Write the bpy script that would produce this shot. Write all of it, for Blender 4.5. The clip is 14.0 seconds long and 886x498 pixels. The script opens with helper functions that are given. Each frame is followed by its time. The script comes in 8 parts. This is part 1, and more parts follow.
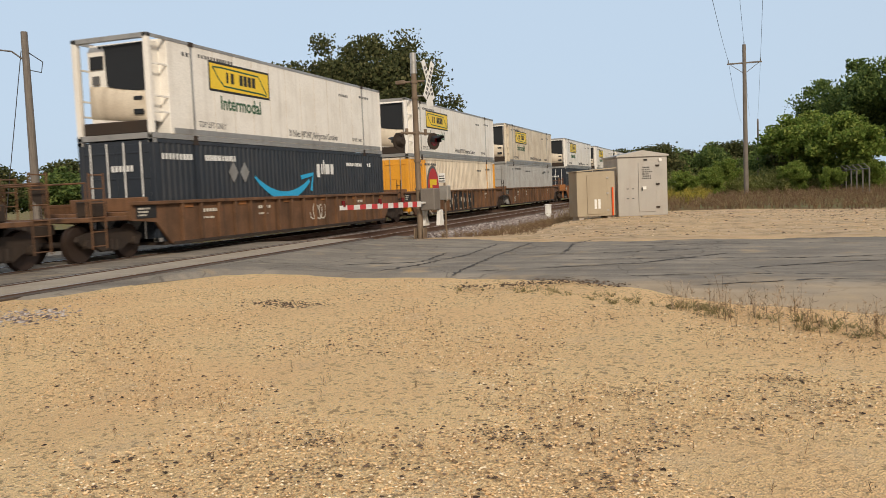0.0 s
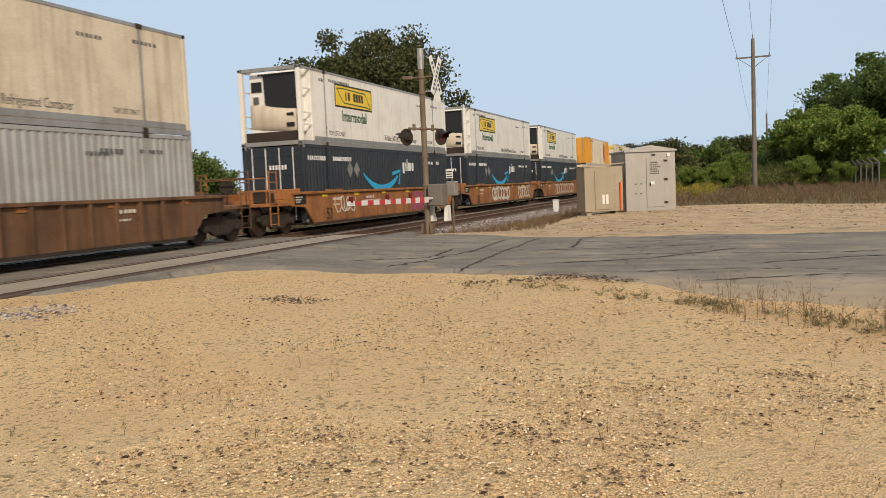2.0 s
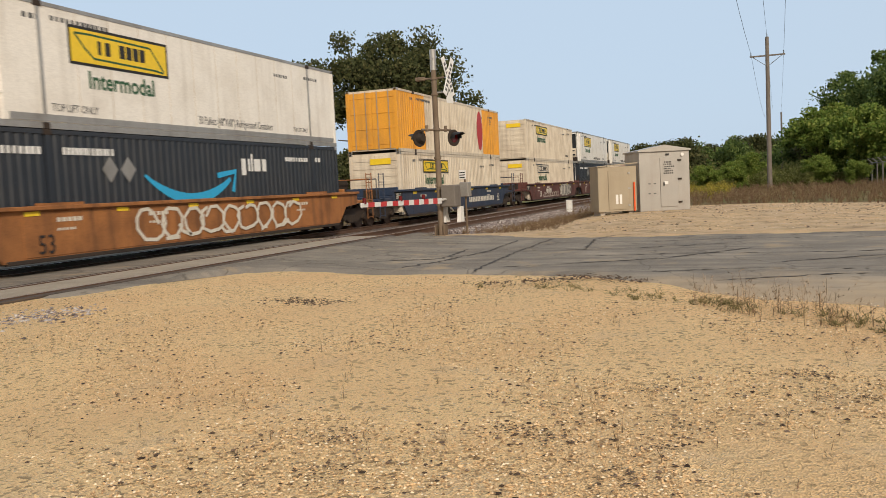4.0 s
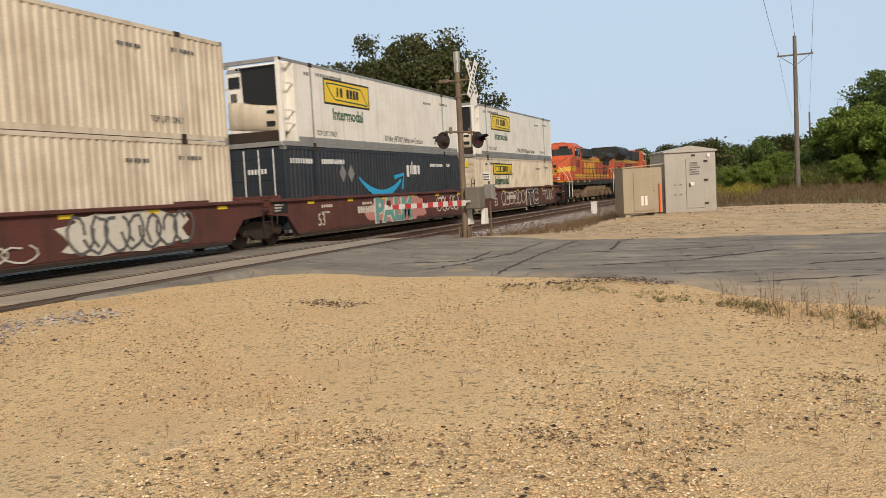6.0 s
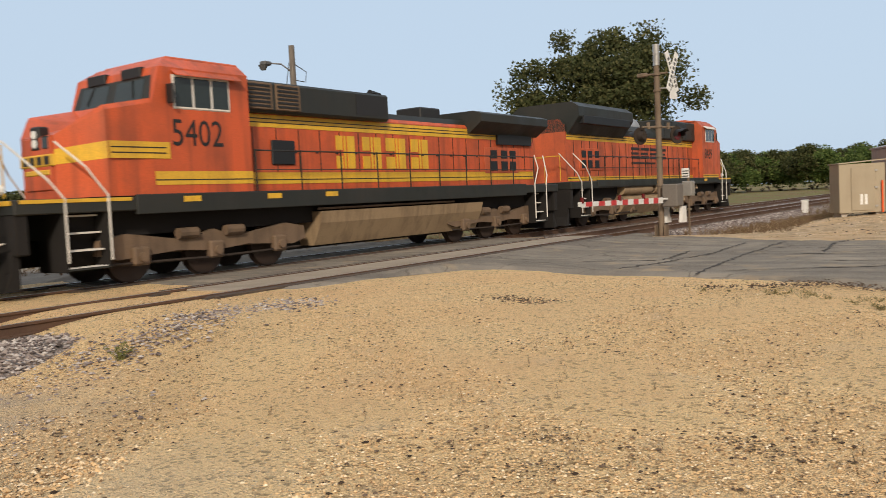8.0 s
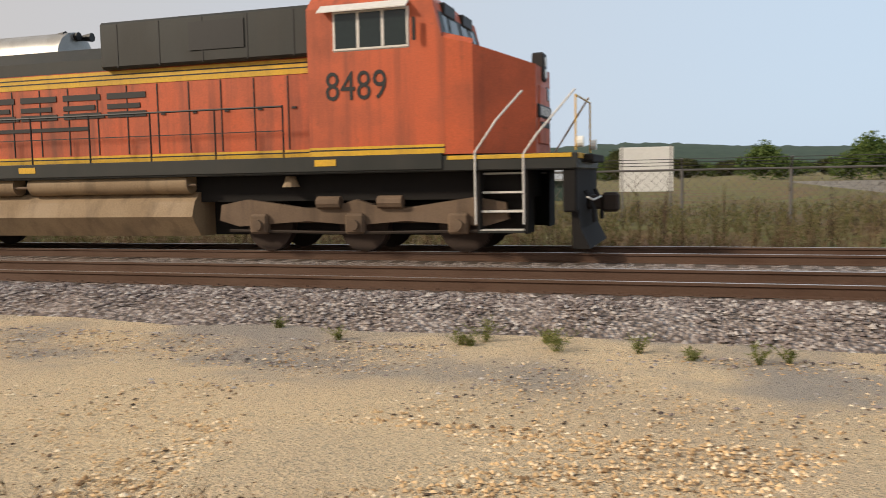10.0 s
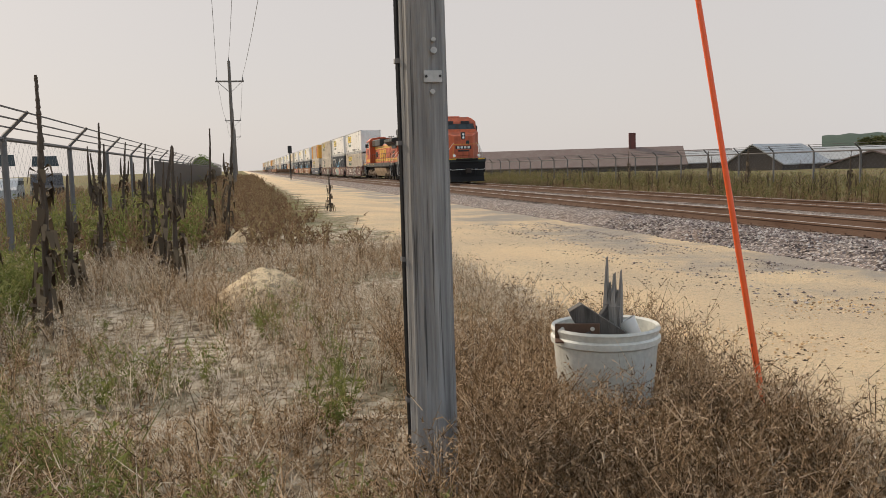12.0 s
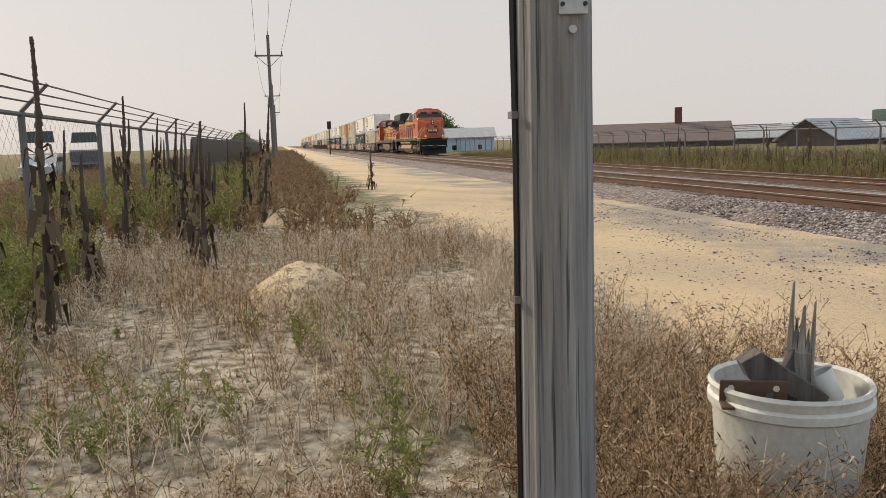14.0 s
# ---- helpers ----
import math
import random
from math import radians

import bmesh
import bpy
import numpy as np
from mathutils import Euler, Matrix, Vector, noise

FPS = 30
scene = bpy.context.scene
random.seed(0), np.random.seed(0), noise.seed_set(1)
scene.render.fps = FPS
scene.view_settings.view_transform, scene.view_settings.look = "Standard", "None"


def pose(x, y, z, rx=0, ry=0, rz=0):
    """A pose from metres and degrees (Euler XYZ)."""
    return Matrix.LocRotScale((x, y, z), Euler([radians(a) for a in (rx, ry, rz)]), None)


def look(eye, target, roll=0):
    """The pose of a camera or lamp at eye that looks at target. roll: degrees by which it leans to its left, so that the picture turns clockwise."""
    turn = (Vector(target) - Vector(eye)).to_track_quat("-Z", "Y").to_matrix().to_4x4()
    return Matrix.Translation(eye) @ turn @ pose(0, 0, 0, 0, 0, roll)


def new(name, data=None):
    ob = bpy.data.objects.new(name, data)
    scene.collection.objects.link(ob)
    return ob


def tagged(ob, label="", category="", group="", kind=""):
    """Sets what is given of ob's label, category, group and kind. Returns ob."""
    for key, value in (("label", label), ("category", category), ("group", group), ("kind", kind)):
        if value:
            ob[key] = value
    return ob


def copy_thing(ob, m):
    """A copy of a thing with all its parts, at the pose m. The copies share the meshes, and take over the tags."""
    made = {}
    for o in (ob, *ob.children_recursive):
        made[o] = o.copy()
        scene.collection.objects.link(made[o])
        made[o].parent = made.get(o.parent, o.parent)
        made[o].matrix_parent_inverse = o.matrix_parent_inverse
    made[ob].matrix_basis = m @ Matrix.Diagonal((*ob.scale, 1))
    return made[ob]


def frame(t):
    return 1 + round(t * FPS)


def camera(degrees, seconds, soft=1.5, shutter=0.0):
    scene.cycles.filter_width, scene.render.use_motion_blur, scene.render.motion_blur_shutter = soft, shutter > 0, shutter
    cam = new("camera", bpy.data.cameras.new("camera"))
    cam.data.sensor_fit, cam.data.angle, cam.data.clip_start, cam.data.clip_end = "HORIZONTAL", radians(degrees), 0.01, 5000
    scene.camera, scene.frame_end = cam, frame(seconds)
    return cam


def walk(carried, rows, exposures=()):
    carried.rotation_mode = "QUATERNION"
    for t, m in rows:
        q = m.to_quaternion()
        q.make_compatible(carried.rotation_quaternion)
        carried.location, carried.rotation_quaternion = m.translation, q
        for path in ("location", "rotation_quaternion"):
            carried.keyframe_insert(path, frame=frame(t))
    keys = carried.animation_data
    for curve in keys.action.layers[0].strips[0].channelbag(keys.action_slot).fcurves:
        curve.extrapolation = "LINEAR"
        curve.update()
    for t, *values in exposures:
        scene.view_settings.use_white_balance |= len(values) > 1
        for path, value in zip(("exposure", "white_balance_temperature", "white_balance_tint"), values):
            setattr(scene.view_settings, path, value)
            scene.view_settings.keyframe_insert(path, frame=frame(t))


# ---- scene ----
# ---------------------------------------------------------------- camera
cam = camera(56.2, 14.0, soft=0.7, shutter=0.12)
EYE = 1.434


def aim(x, y, z, yaw, pitch, roll):
    m = pose(x, y, z, 90 + pitch, 0, yaw)
    return m @ pose(0, 0, 0, 0, 0, roll)


PATH = [
    (0.0, -70.90, -3.97, -2.37), (0.5, -70.77, -4.02, -2.38), (1.0, -70.61, -4.10, -2.40), (1.5, -70.49, -4.19, -2.45),
    (2.0, -70.36, -4.25, -2.51), (2.5, -70.18, -4.26, -2.57), (3.0, -69.97, -4.23, -2.66), (5.5, -68.31, -3.97, -3.03),
    (6.0, -67.78, -3.91, -3.06), (6.5, -66.91, -3.84, -3.11), (7.0, -65.18, -3.71, -3.14), (7.5, -61.53, -3.56, -3.09),
    (8.0, -54.56, -3.45, -2.82), (8.2, -50.1, -3.4, -2.7), (10.3, 31.84, -4.58, -1.96), (10.5, 41.9, -5.00, -2.9),
    (11.0, 59.56, -5.41, -2.0), (11.5, 70.70, -5.80, -1.95), (12.0, 76.56, -5.80, -1.64), (12.15, 76.75, -5.9, -1.6),
    (12.5, 76.94, -6.90, -1.60), (13.0, 78.04, -7.05, -1.55), (13.5, 78.68, -7.2, -1.6), (14.0, 79.26, -7.4, -1.7)]
SHIFT = {10.3: (.08, .10, .02), 10.5: (.11, .13, .01), 11.0: (-.02, .05, 0), 11.5: (-.04, -.05, 0), 12.0: (-.07, -.09, -.005), 12.15: (-.12, -.09, 0), 12.5: (-.947, -.068, .012),
         13.0: (-1.159, -.056, .02), 13.5: (-1.34, -.045, .026), 14.0: (-1.486, -.036, .03)}
walk(cam, [(t, aim(SHIFT.get(t, (0, 0, 0))[0], SHIFT.get(t, (0, 0, 0))[1], EYE + SHIFT.get(t, (0, 0, 0))[2], yaw, pitch, roll))
           for t, yaw, pitch, roll in PATH],
     exposures=[(0.0, 0.03, 6430, 9.9), (8.2, 0.03, 6430, 9.9), (10.3, 0.15, 6520, 10.2), (14.0, 0.30, 6450, 9.5)])

# ---------------------------------------------------------------- world and sun
world = bpy.data.worlds.new("sky")
scene.world = world
world.use_nodes = True
wn, wl = world.node_tree.nodes, world.node_tree.links
SUN_ELEV, SUN_AZ = 30.0, 216.0     # azimuth counted from +x towards +y
sky = wn.new("ShaderNodeTexSky")
sky.sky_type, sky.sun_disc = "NISHITA", False
sky.sun_elevation, sky.sun_rotation = radians(SUN_ELEV), radians(90 - SUN_AZ)
sky.altitude, sky.air_density, sky.dust_density, sky.ozone_density = 100, 1.0, 2.5, 1.5
haze = wn.new("ShaderNodeMix")
haze.data_type = "RGBA"
haze.inputs[0].default_value = 0.92
# smoke haze: pale blue away from the sun, warm grey towards it
way = wn.new("ShaderNodeTexCoord")
dot = wn.new("ShaderNodeVectorMath")
dot.operation = "DOT_PRODUCT"
dot.inputs[1].default_value = (math.cos(radians(SUN_AZ)), math.sin(radians(SUN_AZ)), 0.0)
wl.new(way.outputs["Generated"], dot.inputs[0])
sunward = wn.new("ShaderNodeMapRange")
sunward.interpolation_type = "SMOOTHSTEP"
sunward.inputs[1].default_value, sunward.inputs[2].default_value = -0.88, 0.45
wl.new(dot.outputs["Value"], sunward.inputs[0])
veil = wn.new("ShaderNodeMix")
veil.data_type = "RGBA"
veil.inputs[6].default_value, veil.inputs[7].default_value = (5.55, 6.8, 8.2, 1), (5.75, 5.35, 5.1, 1)
wl.new(sunward.outputs[0], veil.inputs[0])
wl.new(veil.outputs[2], haze.inputs[7])
wl.new(sky.outputs[0], haze.inputs[6])
wl.new(haze.outputs[2], wn["Background"].inputs[0])
wn["Background"].inputs[1].default_value = 0.10

sun = new("sun", bpy.data.lights.new("sun", "SUN"))
sun.data.energy, sun.data.angle, sun.data.color = 2.95, radians(6), (1.0, 0.86, 0.68)
az, el = radians(SUN_AZ), radians(SUN_ELEV)
sun.matrix_world = look((0, 0, 50), (-math.cos(az) * math.cos(el), -math.sin(az) * math.cos(el), 50 - math.sin(el)))
# ---------------------------------------------------------------- mesh builder
class MB:
    """Collects corners and faces of one mesh."""

    def __init__(self):
        self.v, self.f = [], []

    def add(self, verts, faces):
        n = len(self.v)
        self.v.extend(verts)
        self.f.extend([tuple(i + n for i in f) for f in faces])
        return self

    def box(self, x0, y0, z0, x1, y1, z1, bevel=0.0):
        if bevel <= 0:
            vs = [(x, y, z) for z in (z0, z1) for y in (y0, y1) for x in (x0, x1)]
            return self.add(vs, [(0, 2, 3, 1), (4, 5, 7, 6), (0, 1, 5, 4), (2, 6, 7, 3), (0, 4, 6, 2), (1, 3, 7, 5)])
        b = bevel
        ring = [(x0 + b, y0), (x1 - b, y0), (x1, y0 + b), (x1, y1 - b), (x1 - b, y1), (x0 + b, y1), (x0, y1 - b), (x0, y0 + b)]
        inn = [(min(max(x, x0 + b), x1 - b), min(max(y, y0 + b), y1 - b)) for x, y in ring]
        vs = [(x, y, z0) for x, y in inn] + [(x, y, z0 + b) for x, y in ring] + [(x, y, z1 - b) for x, y in ring] + [(x, y, z1) for x, y in inn]
        fs = [tuple(range(7, -1, -1)), tuple(range(24, 32))]
        for k in range(3):
            fs += [(k * 8 + i, k * 8 + (i + 1) % 8, k * 8 + 8 + (i + 1) % 8, k * 8 + 8 + i) for i in range(8)]
        return self.add(vs, fs)

    def prism(self, profile, a, b, axis="y"):
        """A profile of (p, q) extruded from a to b: axis y: (x, z), axis x: (y, z), axis z: (x, y)."""
        put = {"y": lambda p, q, k: (p, k, q), "x": lambda p, q, k: (k, p, q), "z": lambda p, q, k: (p, q, k)}[axis]
        n = len(profile)
        vs = [put(p, q, a) for p, q in profile] + [put(p, q, b) for p, q in profile]
        fs = [tuple(range(n)), tuple(range(2 * n - 1, n - 1, -1))] + [(i, i + n, (i + 1) % n + n, (i + 1) % n) for i in range(n)]
        return self.add(vs, fs)

    def cyl(self, p0, p1, r0, r1=None, n=10):
        r1 = r0 if r1 is None else r1
        p0, p1 = Vector(p0), Vector(p1)
        d = (p1 - p0).normalized()
        a = d.orthogonal().normalized()
        b = d.cross(a)
        ring = [(math.cos(2 * math.pi * i / n), math.sin(2 * math.pi * i / n)) for i in range(n)]
        vs = [tuple(p0 + r0 * (c * a + s * b)) for c, s in ring] + [tuple(p1 + r1 * (c * a + s * b)) for c, s in ring]
        fs = [tuple(range(n - 1, -1, -1)), tuple(range(n, 2 * n))] + [(i, (i + 1) % n, (i + 1) % n + n, i + n) for i in range(n)]
        return self.add(vs, fs)

    def tube(self, pts, r, n=6):
        pts = [Vector(p) for p in pts]
        d0 = (pts[1] - pts[0]).normalized()
        a = d0.orthogonal().normalized()
        vs = []
        for i, p in enumerate(pts):
            d = (pts[min(i + 1, len(pts) - 1)] - pts[max(i - 1, 0)]).normalized()
            a = (a - d * a.dot(d)).normalized()
            b = d.cross(a)
            vs += [tuple(p + r * (math.cos(2 * math.pi * k / n) * a + math.sin(2 * math.pi * k / n) * b)) for k in range(n)]
        m = len(pts)
        fs = [(i * n + k, i * n + (k + 1) % n, (i + 1) * n + (k + 1) % n, (i + 1) * n + k) for i in range(m - 1) for k in range(n)]
        return self.add(vs, fs + [tuple(range(n - 1, -1, -1)), tuple((m - 1) * n + k for k in range(n))])

    def lathe(self, rings, cx=0.0, cy=0.0, n=24):
        """Rings of (radius, z) round an upright axis, open at both ends."""
        m = len(rings)
        vs = [(cx + r * math.cos(2 * math.pi * i / n), cy + r * math.sin(2 * math.pi * i / n), z) for r, z in rings for i in range(n)]
        fs = [(k * n + i, k * n + (i + 1) % n, (k + 1) * n + (i + 1) % n, (k + 1) * n + i) for k in range(m - 1) for i in range(n)]
        return self.add(vs, fs)

    def strip(self, pts, w, y, thick=0.004):
        """A flat stroke of width w along (x, z) points on a face at y that looks to -y."""
        left, right = [], []
        for i, p in enumerate(pts):
            a, b = Vector(pts[max(i - 1, 0)]), Vector(pts[min(i + 1, len(pts) - 1)])
            d = (b - a).normalized()
            ww = w[i] if isinstance(w, (list, tuple)) else w
            nx, nz = -d.y * ww / 2, d.x * ww / 2
            left.append((p[0] + nx, p[1] + nz)), right.append((p[0] - nx, p[1] - nz))
        n = len(pts)
        vs = [(x, y, z) for x, z in left] + [(x, y, z) for x, z in right]
        vs += [(x, y - thick, z) for x, z in left] + [(x, y - thick, z) for x, z in right]
        fs = [(2 * n + i, 2 * n + i + 1, 3 * n + i + 1, 3 * n + i) for i in range(n - 1)]
        fs += [(i, 2 * n + i, 2 * n + i + 1, i + 1) for i in range(n - 1)] + [(n + i, n + i + 1, 3 * n + i + 1, 3 * n + i) for i in range(n - 1)]
        return self.add(vs, fs)

    def mesh(self, name, material, smooth=False):
        me = bpy.data.meshes.new(name)
        me.from_pydata(self.v, [], self.f)
        bm = bmesh.new()
        bm.from_mesh(me)
        if len(bm.faces) < 20000:
            bmesh.ops.recalc_face_normals(bm, faces=bm.faces)
        if smooth:
            for f in bm.faces:
                f.smooth = True
            for e in bm.edges:
                if len(e.link_faces) == 2 and e.calc_face_angle(0) > 0.7:
                    e.smooth = False
        bm.to_mesh(me)
        bm.free()
        me.materials.append(material)
        return me


TINY = ("stencil", "maker_bar", "letter_bar", "name_bar", "seam", "seed_spike", "door_seam", "latch", "pinstripe", "withered_leaves", "reflector", "springs", "graffiti", "barbed_wire", "stalk")


def part(name, mb, material, parent=None, label="", smooth=False):
    ob = new(name, mb.mesh(name, material, smooth) if isinstance(mb, MB) else mb)
    ob.parent = parent
    if label:
        ob["label"] = label
    if name in TINY:
        ob["kind"] = "stuff"
    return ob


def thing(name, label, category, group="", kind="", m=None):
    ob = new(name)
    tagged(ob, label, category, group, kind)
    if m is not None:
        ob.matrix_basis = m
    return ob


def solid(name, mb, material, label, category, group="", kind="", smooth=False):
    return tagged(part(name, mb, material, None, "", smooth), label, category, group, kind)


def lettering(words, size, x, y, z, material, parent, side=-1, name="lettering", align="LEFT", squeeze=1.0, bold=0.0):
    """Words on an upright face that looks to -y (side -1) or +y (side 1)."""
    cu = bpy.data.curves.new(name, "FONT")
    cu.body, cu.size, cu.extrude, cu.align_x, cu.offset = words, size, 0.003, align, bold
    cu.resolution_u = 3
    tmp = new(name, cu)
    me = bpy.data.meshes.new_from_object(tmp.evaluated_get(bpy.context.evaluated_depsgraph_get()))
    bpy.data.objects.remove(tmp)
    turn = pose(x, y, z, 90, 0, 0 if side < 0 else 180)
    me.transform(turn @ Matrix.Diagonal((squeeze, 1, 1, 1)))
    me.materials.clear()
    me.materials.append(material)
    ob = new(name, me)
    ob.parent = parent
    return ob


# ---------------------------------------------------------------- materials
def node_mat(name):
    m = bpy.data.materials.new(name)
    m.use_nodes = True
    return m, m.node_tree.nodes, m.node_tree.links, m.node_tree.nodes["Principled BSDF"]


def rgb(c, k=1.0):
    return (min(c[0] * k, 1), min(c[1] * k, 1), min(c[2] * k, 1), 1)


def noise_node(n, l, vec, scale, detail=4.0, stretch=None, rough=0.55):
    if stretch:
        mp = n.new("ShaderNodeMapping")
        mp.inputs["Scale"].default_value = stretch
        l.new(vec, mp.inputs[0])
        vec = mp.outputs[0]
    t = n.new("ShaderNodeTexNoise")
    t.inputs["Scale"].default_value, t.inputs["Detail"].default_value, t.inputs["Roughness"].default_value = scale, detail, rough
    l.new(vec, t.inputs["Vector"])
    return t.outputs["Fac"]


def ramp(n, l, fac, stops):
    r = n.new("ShaderNodeValToRGB")
    while len(r.color_ramp.elements) < len(stops):
        r.color_ramp.elements.new(0.5)
    for e, (p, c) in zip(r.color_ramp.elements, stops):
        e.position, e.color = p, (c[0], c[1], c[2], 1) if isinstance(c, (tuple, list)) else (c, c, c, 1)
    l.new(fac, r.inputs[0])
    return r.outputs[0]


def mix(n, l, fac, a, b, blend="MIX"):
    m = n.new("ShaderNodeMix")
    m.data_type, m.blend_type = "RGBA", blend
    for sock, val in ((m.inputs[0], fac), (m.inputs[6], a), (m.inputs[7], b)):
        if isinstance(val, (int, float)):
            sock.default_value = val
        elif isinstance(val, (tuple, list)):
            sock.default_value = (val[0], val[1], val[2], 1)
        else:
            l.new(val, sock)
    return m.outputs[2]


def bump(n, l, b, height, strength, dist):
    k = n.new("ShaderNodeBump")
    k.inputs["Strength"].default_value, k.inputs["Distance"].default_value = strength, dist
    l.new(height, k.inputs["Height"])
    l.new(k.outputs[0], b.inputs["Normal"])


def painted(name, col, rough=0.45, dirt=(0.20, 0.13, 0.08), amount=0.35, streak=0.5, metal=0.0, grain=0.12, rust=0.0):
    """Paint or metal with run-down streaks, blotches of dirt and fine grain, in the thing's own space."""
    m, n, l, b = node_mat(name)
    co = n.new("ShaderNodeTexCoord").outputs["Object"]
    blotch = noise_node(n, l, co, 0.9, 5)
    runs = noise_node(n, l, co, 1.0, 4, (3.2, 3.2, 0.22))
    fine = noise_node(n, l, co, 34, 3)
    base = mix(n, l, ramp(n, l, fine, [(0.3, 0.0), (0.7, 1.0)]), rgb(col, 1 - grain), rgb(col, 1 + grain))
    k1 = ramp(n, l, blotch, [(0.45, 0.0), (0.78, amount)])
    k2 = ramp(n, l, runs, [(0.48, 0.0), (0.80, amount * streak * 1.4)])
    c = mix(n, l, k1, base, dirt)
    c = mix(n, l, k2, c, rgb(dirt, 0.75))
    if rust:
        spots = noise_node(n, l, co, 6, 6)
        c = mix(n, l, ramp(n, l, spots, [(0.6, 0.0), (0.7, rust)]), c, (0.16, 0.06, 0.025))
    l.new(c, b.inputs["Base Color"])
    b.inputs["Metallic"].default_value = metal
    l.new(ramp(n, l, blotch, [(0.3, rough * 0.8), (0.8, min(rough * 1.5, 1))]), b.inputs["Roughness"])
    bump(n, l, b, fine, 0.12, 0.01)
    return m


def plain(name, col, rough=0.6, metal=0.0, emit=0.0):
    m, n, l, b = node_mat(name)
    co = n.new("ShaderNodeTexCoord").outputs["Object"]
    f = noise_node(n, l, co, 9, 5)
    l.new(mix(n, l, f, rgb(col, 0.82), rgb(col, 1.15)), b.inputs["Base Color"])
    b.inputs["Roughness"].default_value, b.inputs["Metallic"].default_value = rough, metal
    if emit:
        b.inputs["Emission Color"].default_value, b.inputs["Emission Strength"].default_value = rgb(col), emit
    return m


def island(name, stops, rough=0.9, translucent=0.0):
    """Each loose piece of a mesh takes a colour of its own."""
    m, n, l, b = node_mat(name)
    g = n.new("ShaderNodeNewGeometry")
    l.new(ramp(n, l, g.outputs["Random Per Island"], stops), b.inputs["Base Color"])
    b.inputs["Roughness"].default_value = rough
    b.inputs["Specular IOR Level"].default_value = 0.2
    if translucent:
        t = n.new("ShaderNodeBsdfTranslucent")
        l.new(ramp(n, l, g.outputs["Random Per Island"], stops), t.inputs[0])
        mx = n.new("ShaderNodeMixShader")
        mx.inputs[0].default_value = translucent
        l.new(b.outputs[0], mx.inputs[1]), l.new(t.outputs[0], mx.inputs[2])
        l.new(mx.outputs[0], n["Material Output"].inputs[0])
    return m


def timber(name, dark, light, cracks=0.5, axis=(14, 14, 0.6)):
    m, n, l, b = node_mat(name)
    co = n.new("ShaderNodeTexCoord").outputs["Object"]
    g = noise_node(n, l, co, 2.2, 6, axis, 0.65)
    g2 = noise_node(n, l, co, 1.3, 4)
    c = mix(n, l, ramp(n, l, g, [(0.3, 0.0), (0.7, 1.0)]), dark, light)
    c = mix(n, l, ramp(n, l, g2, [(0.35, 0.0), (0.75, 0.35)]), c, rgb(dark, 0.8))
    split = noise_node(n, l, co, 3.6, 3, (axis[0] * 1.2, axis[1] * 1.2, axis[2] * 0.4))
    c = mix(n, l, ramp(n, l, split, [(0.60, 0.0), (0.66, cracks)]), c, rgb(dark, 0.25))
    l.new(c, b.inputs["Base Color"])
    b.inputs["Roughness"].default_value = 0.85
    bump(n, l, b, g, 0.5, 0.02)
    return m


def gravel_nodes(n, l, co, tan, grey, dark, scale=80.0):
    vo = n.new("ShaderNodeTexVoronoi")
    vo.inputs["Scale"].default_value = scale
    l.new(co, vo.inputs["Vector"])
    vo2 = n.new("ShaderNodeTexVoronoi")
    vo2.inputs["Scale"].default_value = scale * 0.36
    l.new(co, vo2.inputs["Vector"])
    sep = n.new("ShaderNodeSeparateColor")
    l.new(vo.outputs["Color"], sep.inputs[0])
    c = ramp(n, l, sep.outputs[0], [(0.0, rgb(tan, 0.5)), (0.15, rgb(tan, 0.9)), (0.65, rgb(tan, 1.04)), (0.92, rgb(tan, 1.2)), (1.0, grey)])
    sep2 = n.new("ShaderNodeSeparateColor")
    l.new(vo2.outputs["Color"], sep2.inputs[0])
    # dark cells: dark stones, and small shadows among the stones painted in
    c = mix(n, l, ramp(n, l, sep2.outputs[1], [(0.88, 0.0), (0.91, 0.8)]), c, rgb(tan, 0.34))
    big = noise_node(n, l, co, 0.35, 5)
    c = mix(n, l, ramp(n, l, big, [(0.42, 0.0), (0.66, 0.5)]), c, (tan[0] * .93, tan[1] * .86, tan[2] * .84))
    mid = noise_node(n, l, co, 1.7, 6)
    c = mix(n, l, ramp(n, l, mid, [(0.58, 0.0), (0.76, 0.28)]), c, grey)
    c = mix(n, l, ramp(n, l, noise_node(n, l, co, 5.5, 6, None, .65), [(0.66, 0.0), (0.73, 0.6)]), c, dark)
    c = mix(n, l, ramp(n, l, noise_node(n, l, co, 17, 4, None, .6), [(0.64, 0.0), (0.71, 0.45)]), c, rgb(tan, 0.42))
    c = mix(n, l, ramp(n, l, noise_node(n, l, co, 11, 4, None, .6), [(0.58, 0.0), (0.70, 0.3)]), c, rgb(tan, 1.2))
    h = n.new("ShaderNodeMath")
    h.operation = "ADD"
    l.new(vo.outputs["Distance"], h.inputs[0]), l.new(vo2.outputs["Distance"], h.inputs[1])
    return c, h.outputs[0]


def range_node(n, l, v, a, b):
    r = n.new("ShaderNodeMapRange")
    r.interpolation_type = "SMOOTHSTEP"
    r.inputs[1].default_value, r.inputs[2].default_value = a, b
    l.new(v, r.inputs[0])
    return r.outputs[0]


def math_node(n, l, op, a, b):
    k = n.new("ShaderNodeMath")
    k.operation = op
    for s, v in ((k.inputs[0], a), (k.inputs[1], b)):
        if isinstance(v, (int, float)):
            s.default_value = v
        else:
            l.new(v, s)
    return k.outputs[0]


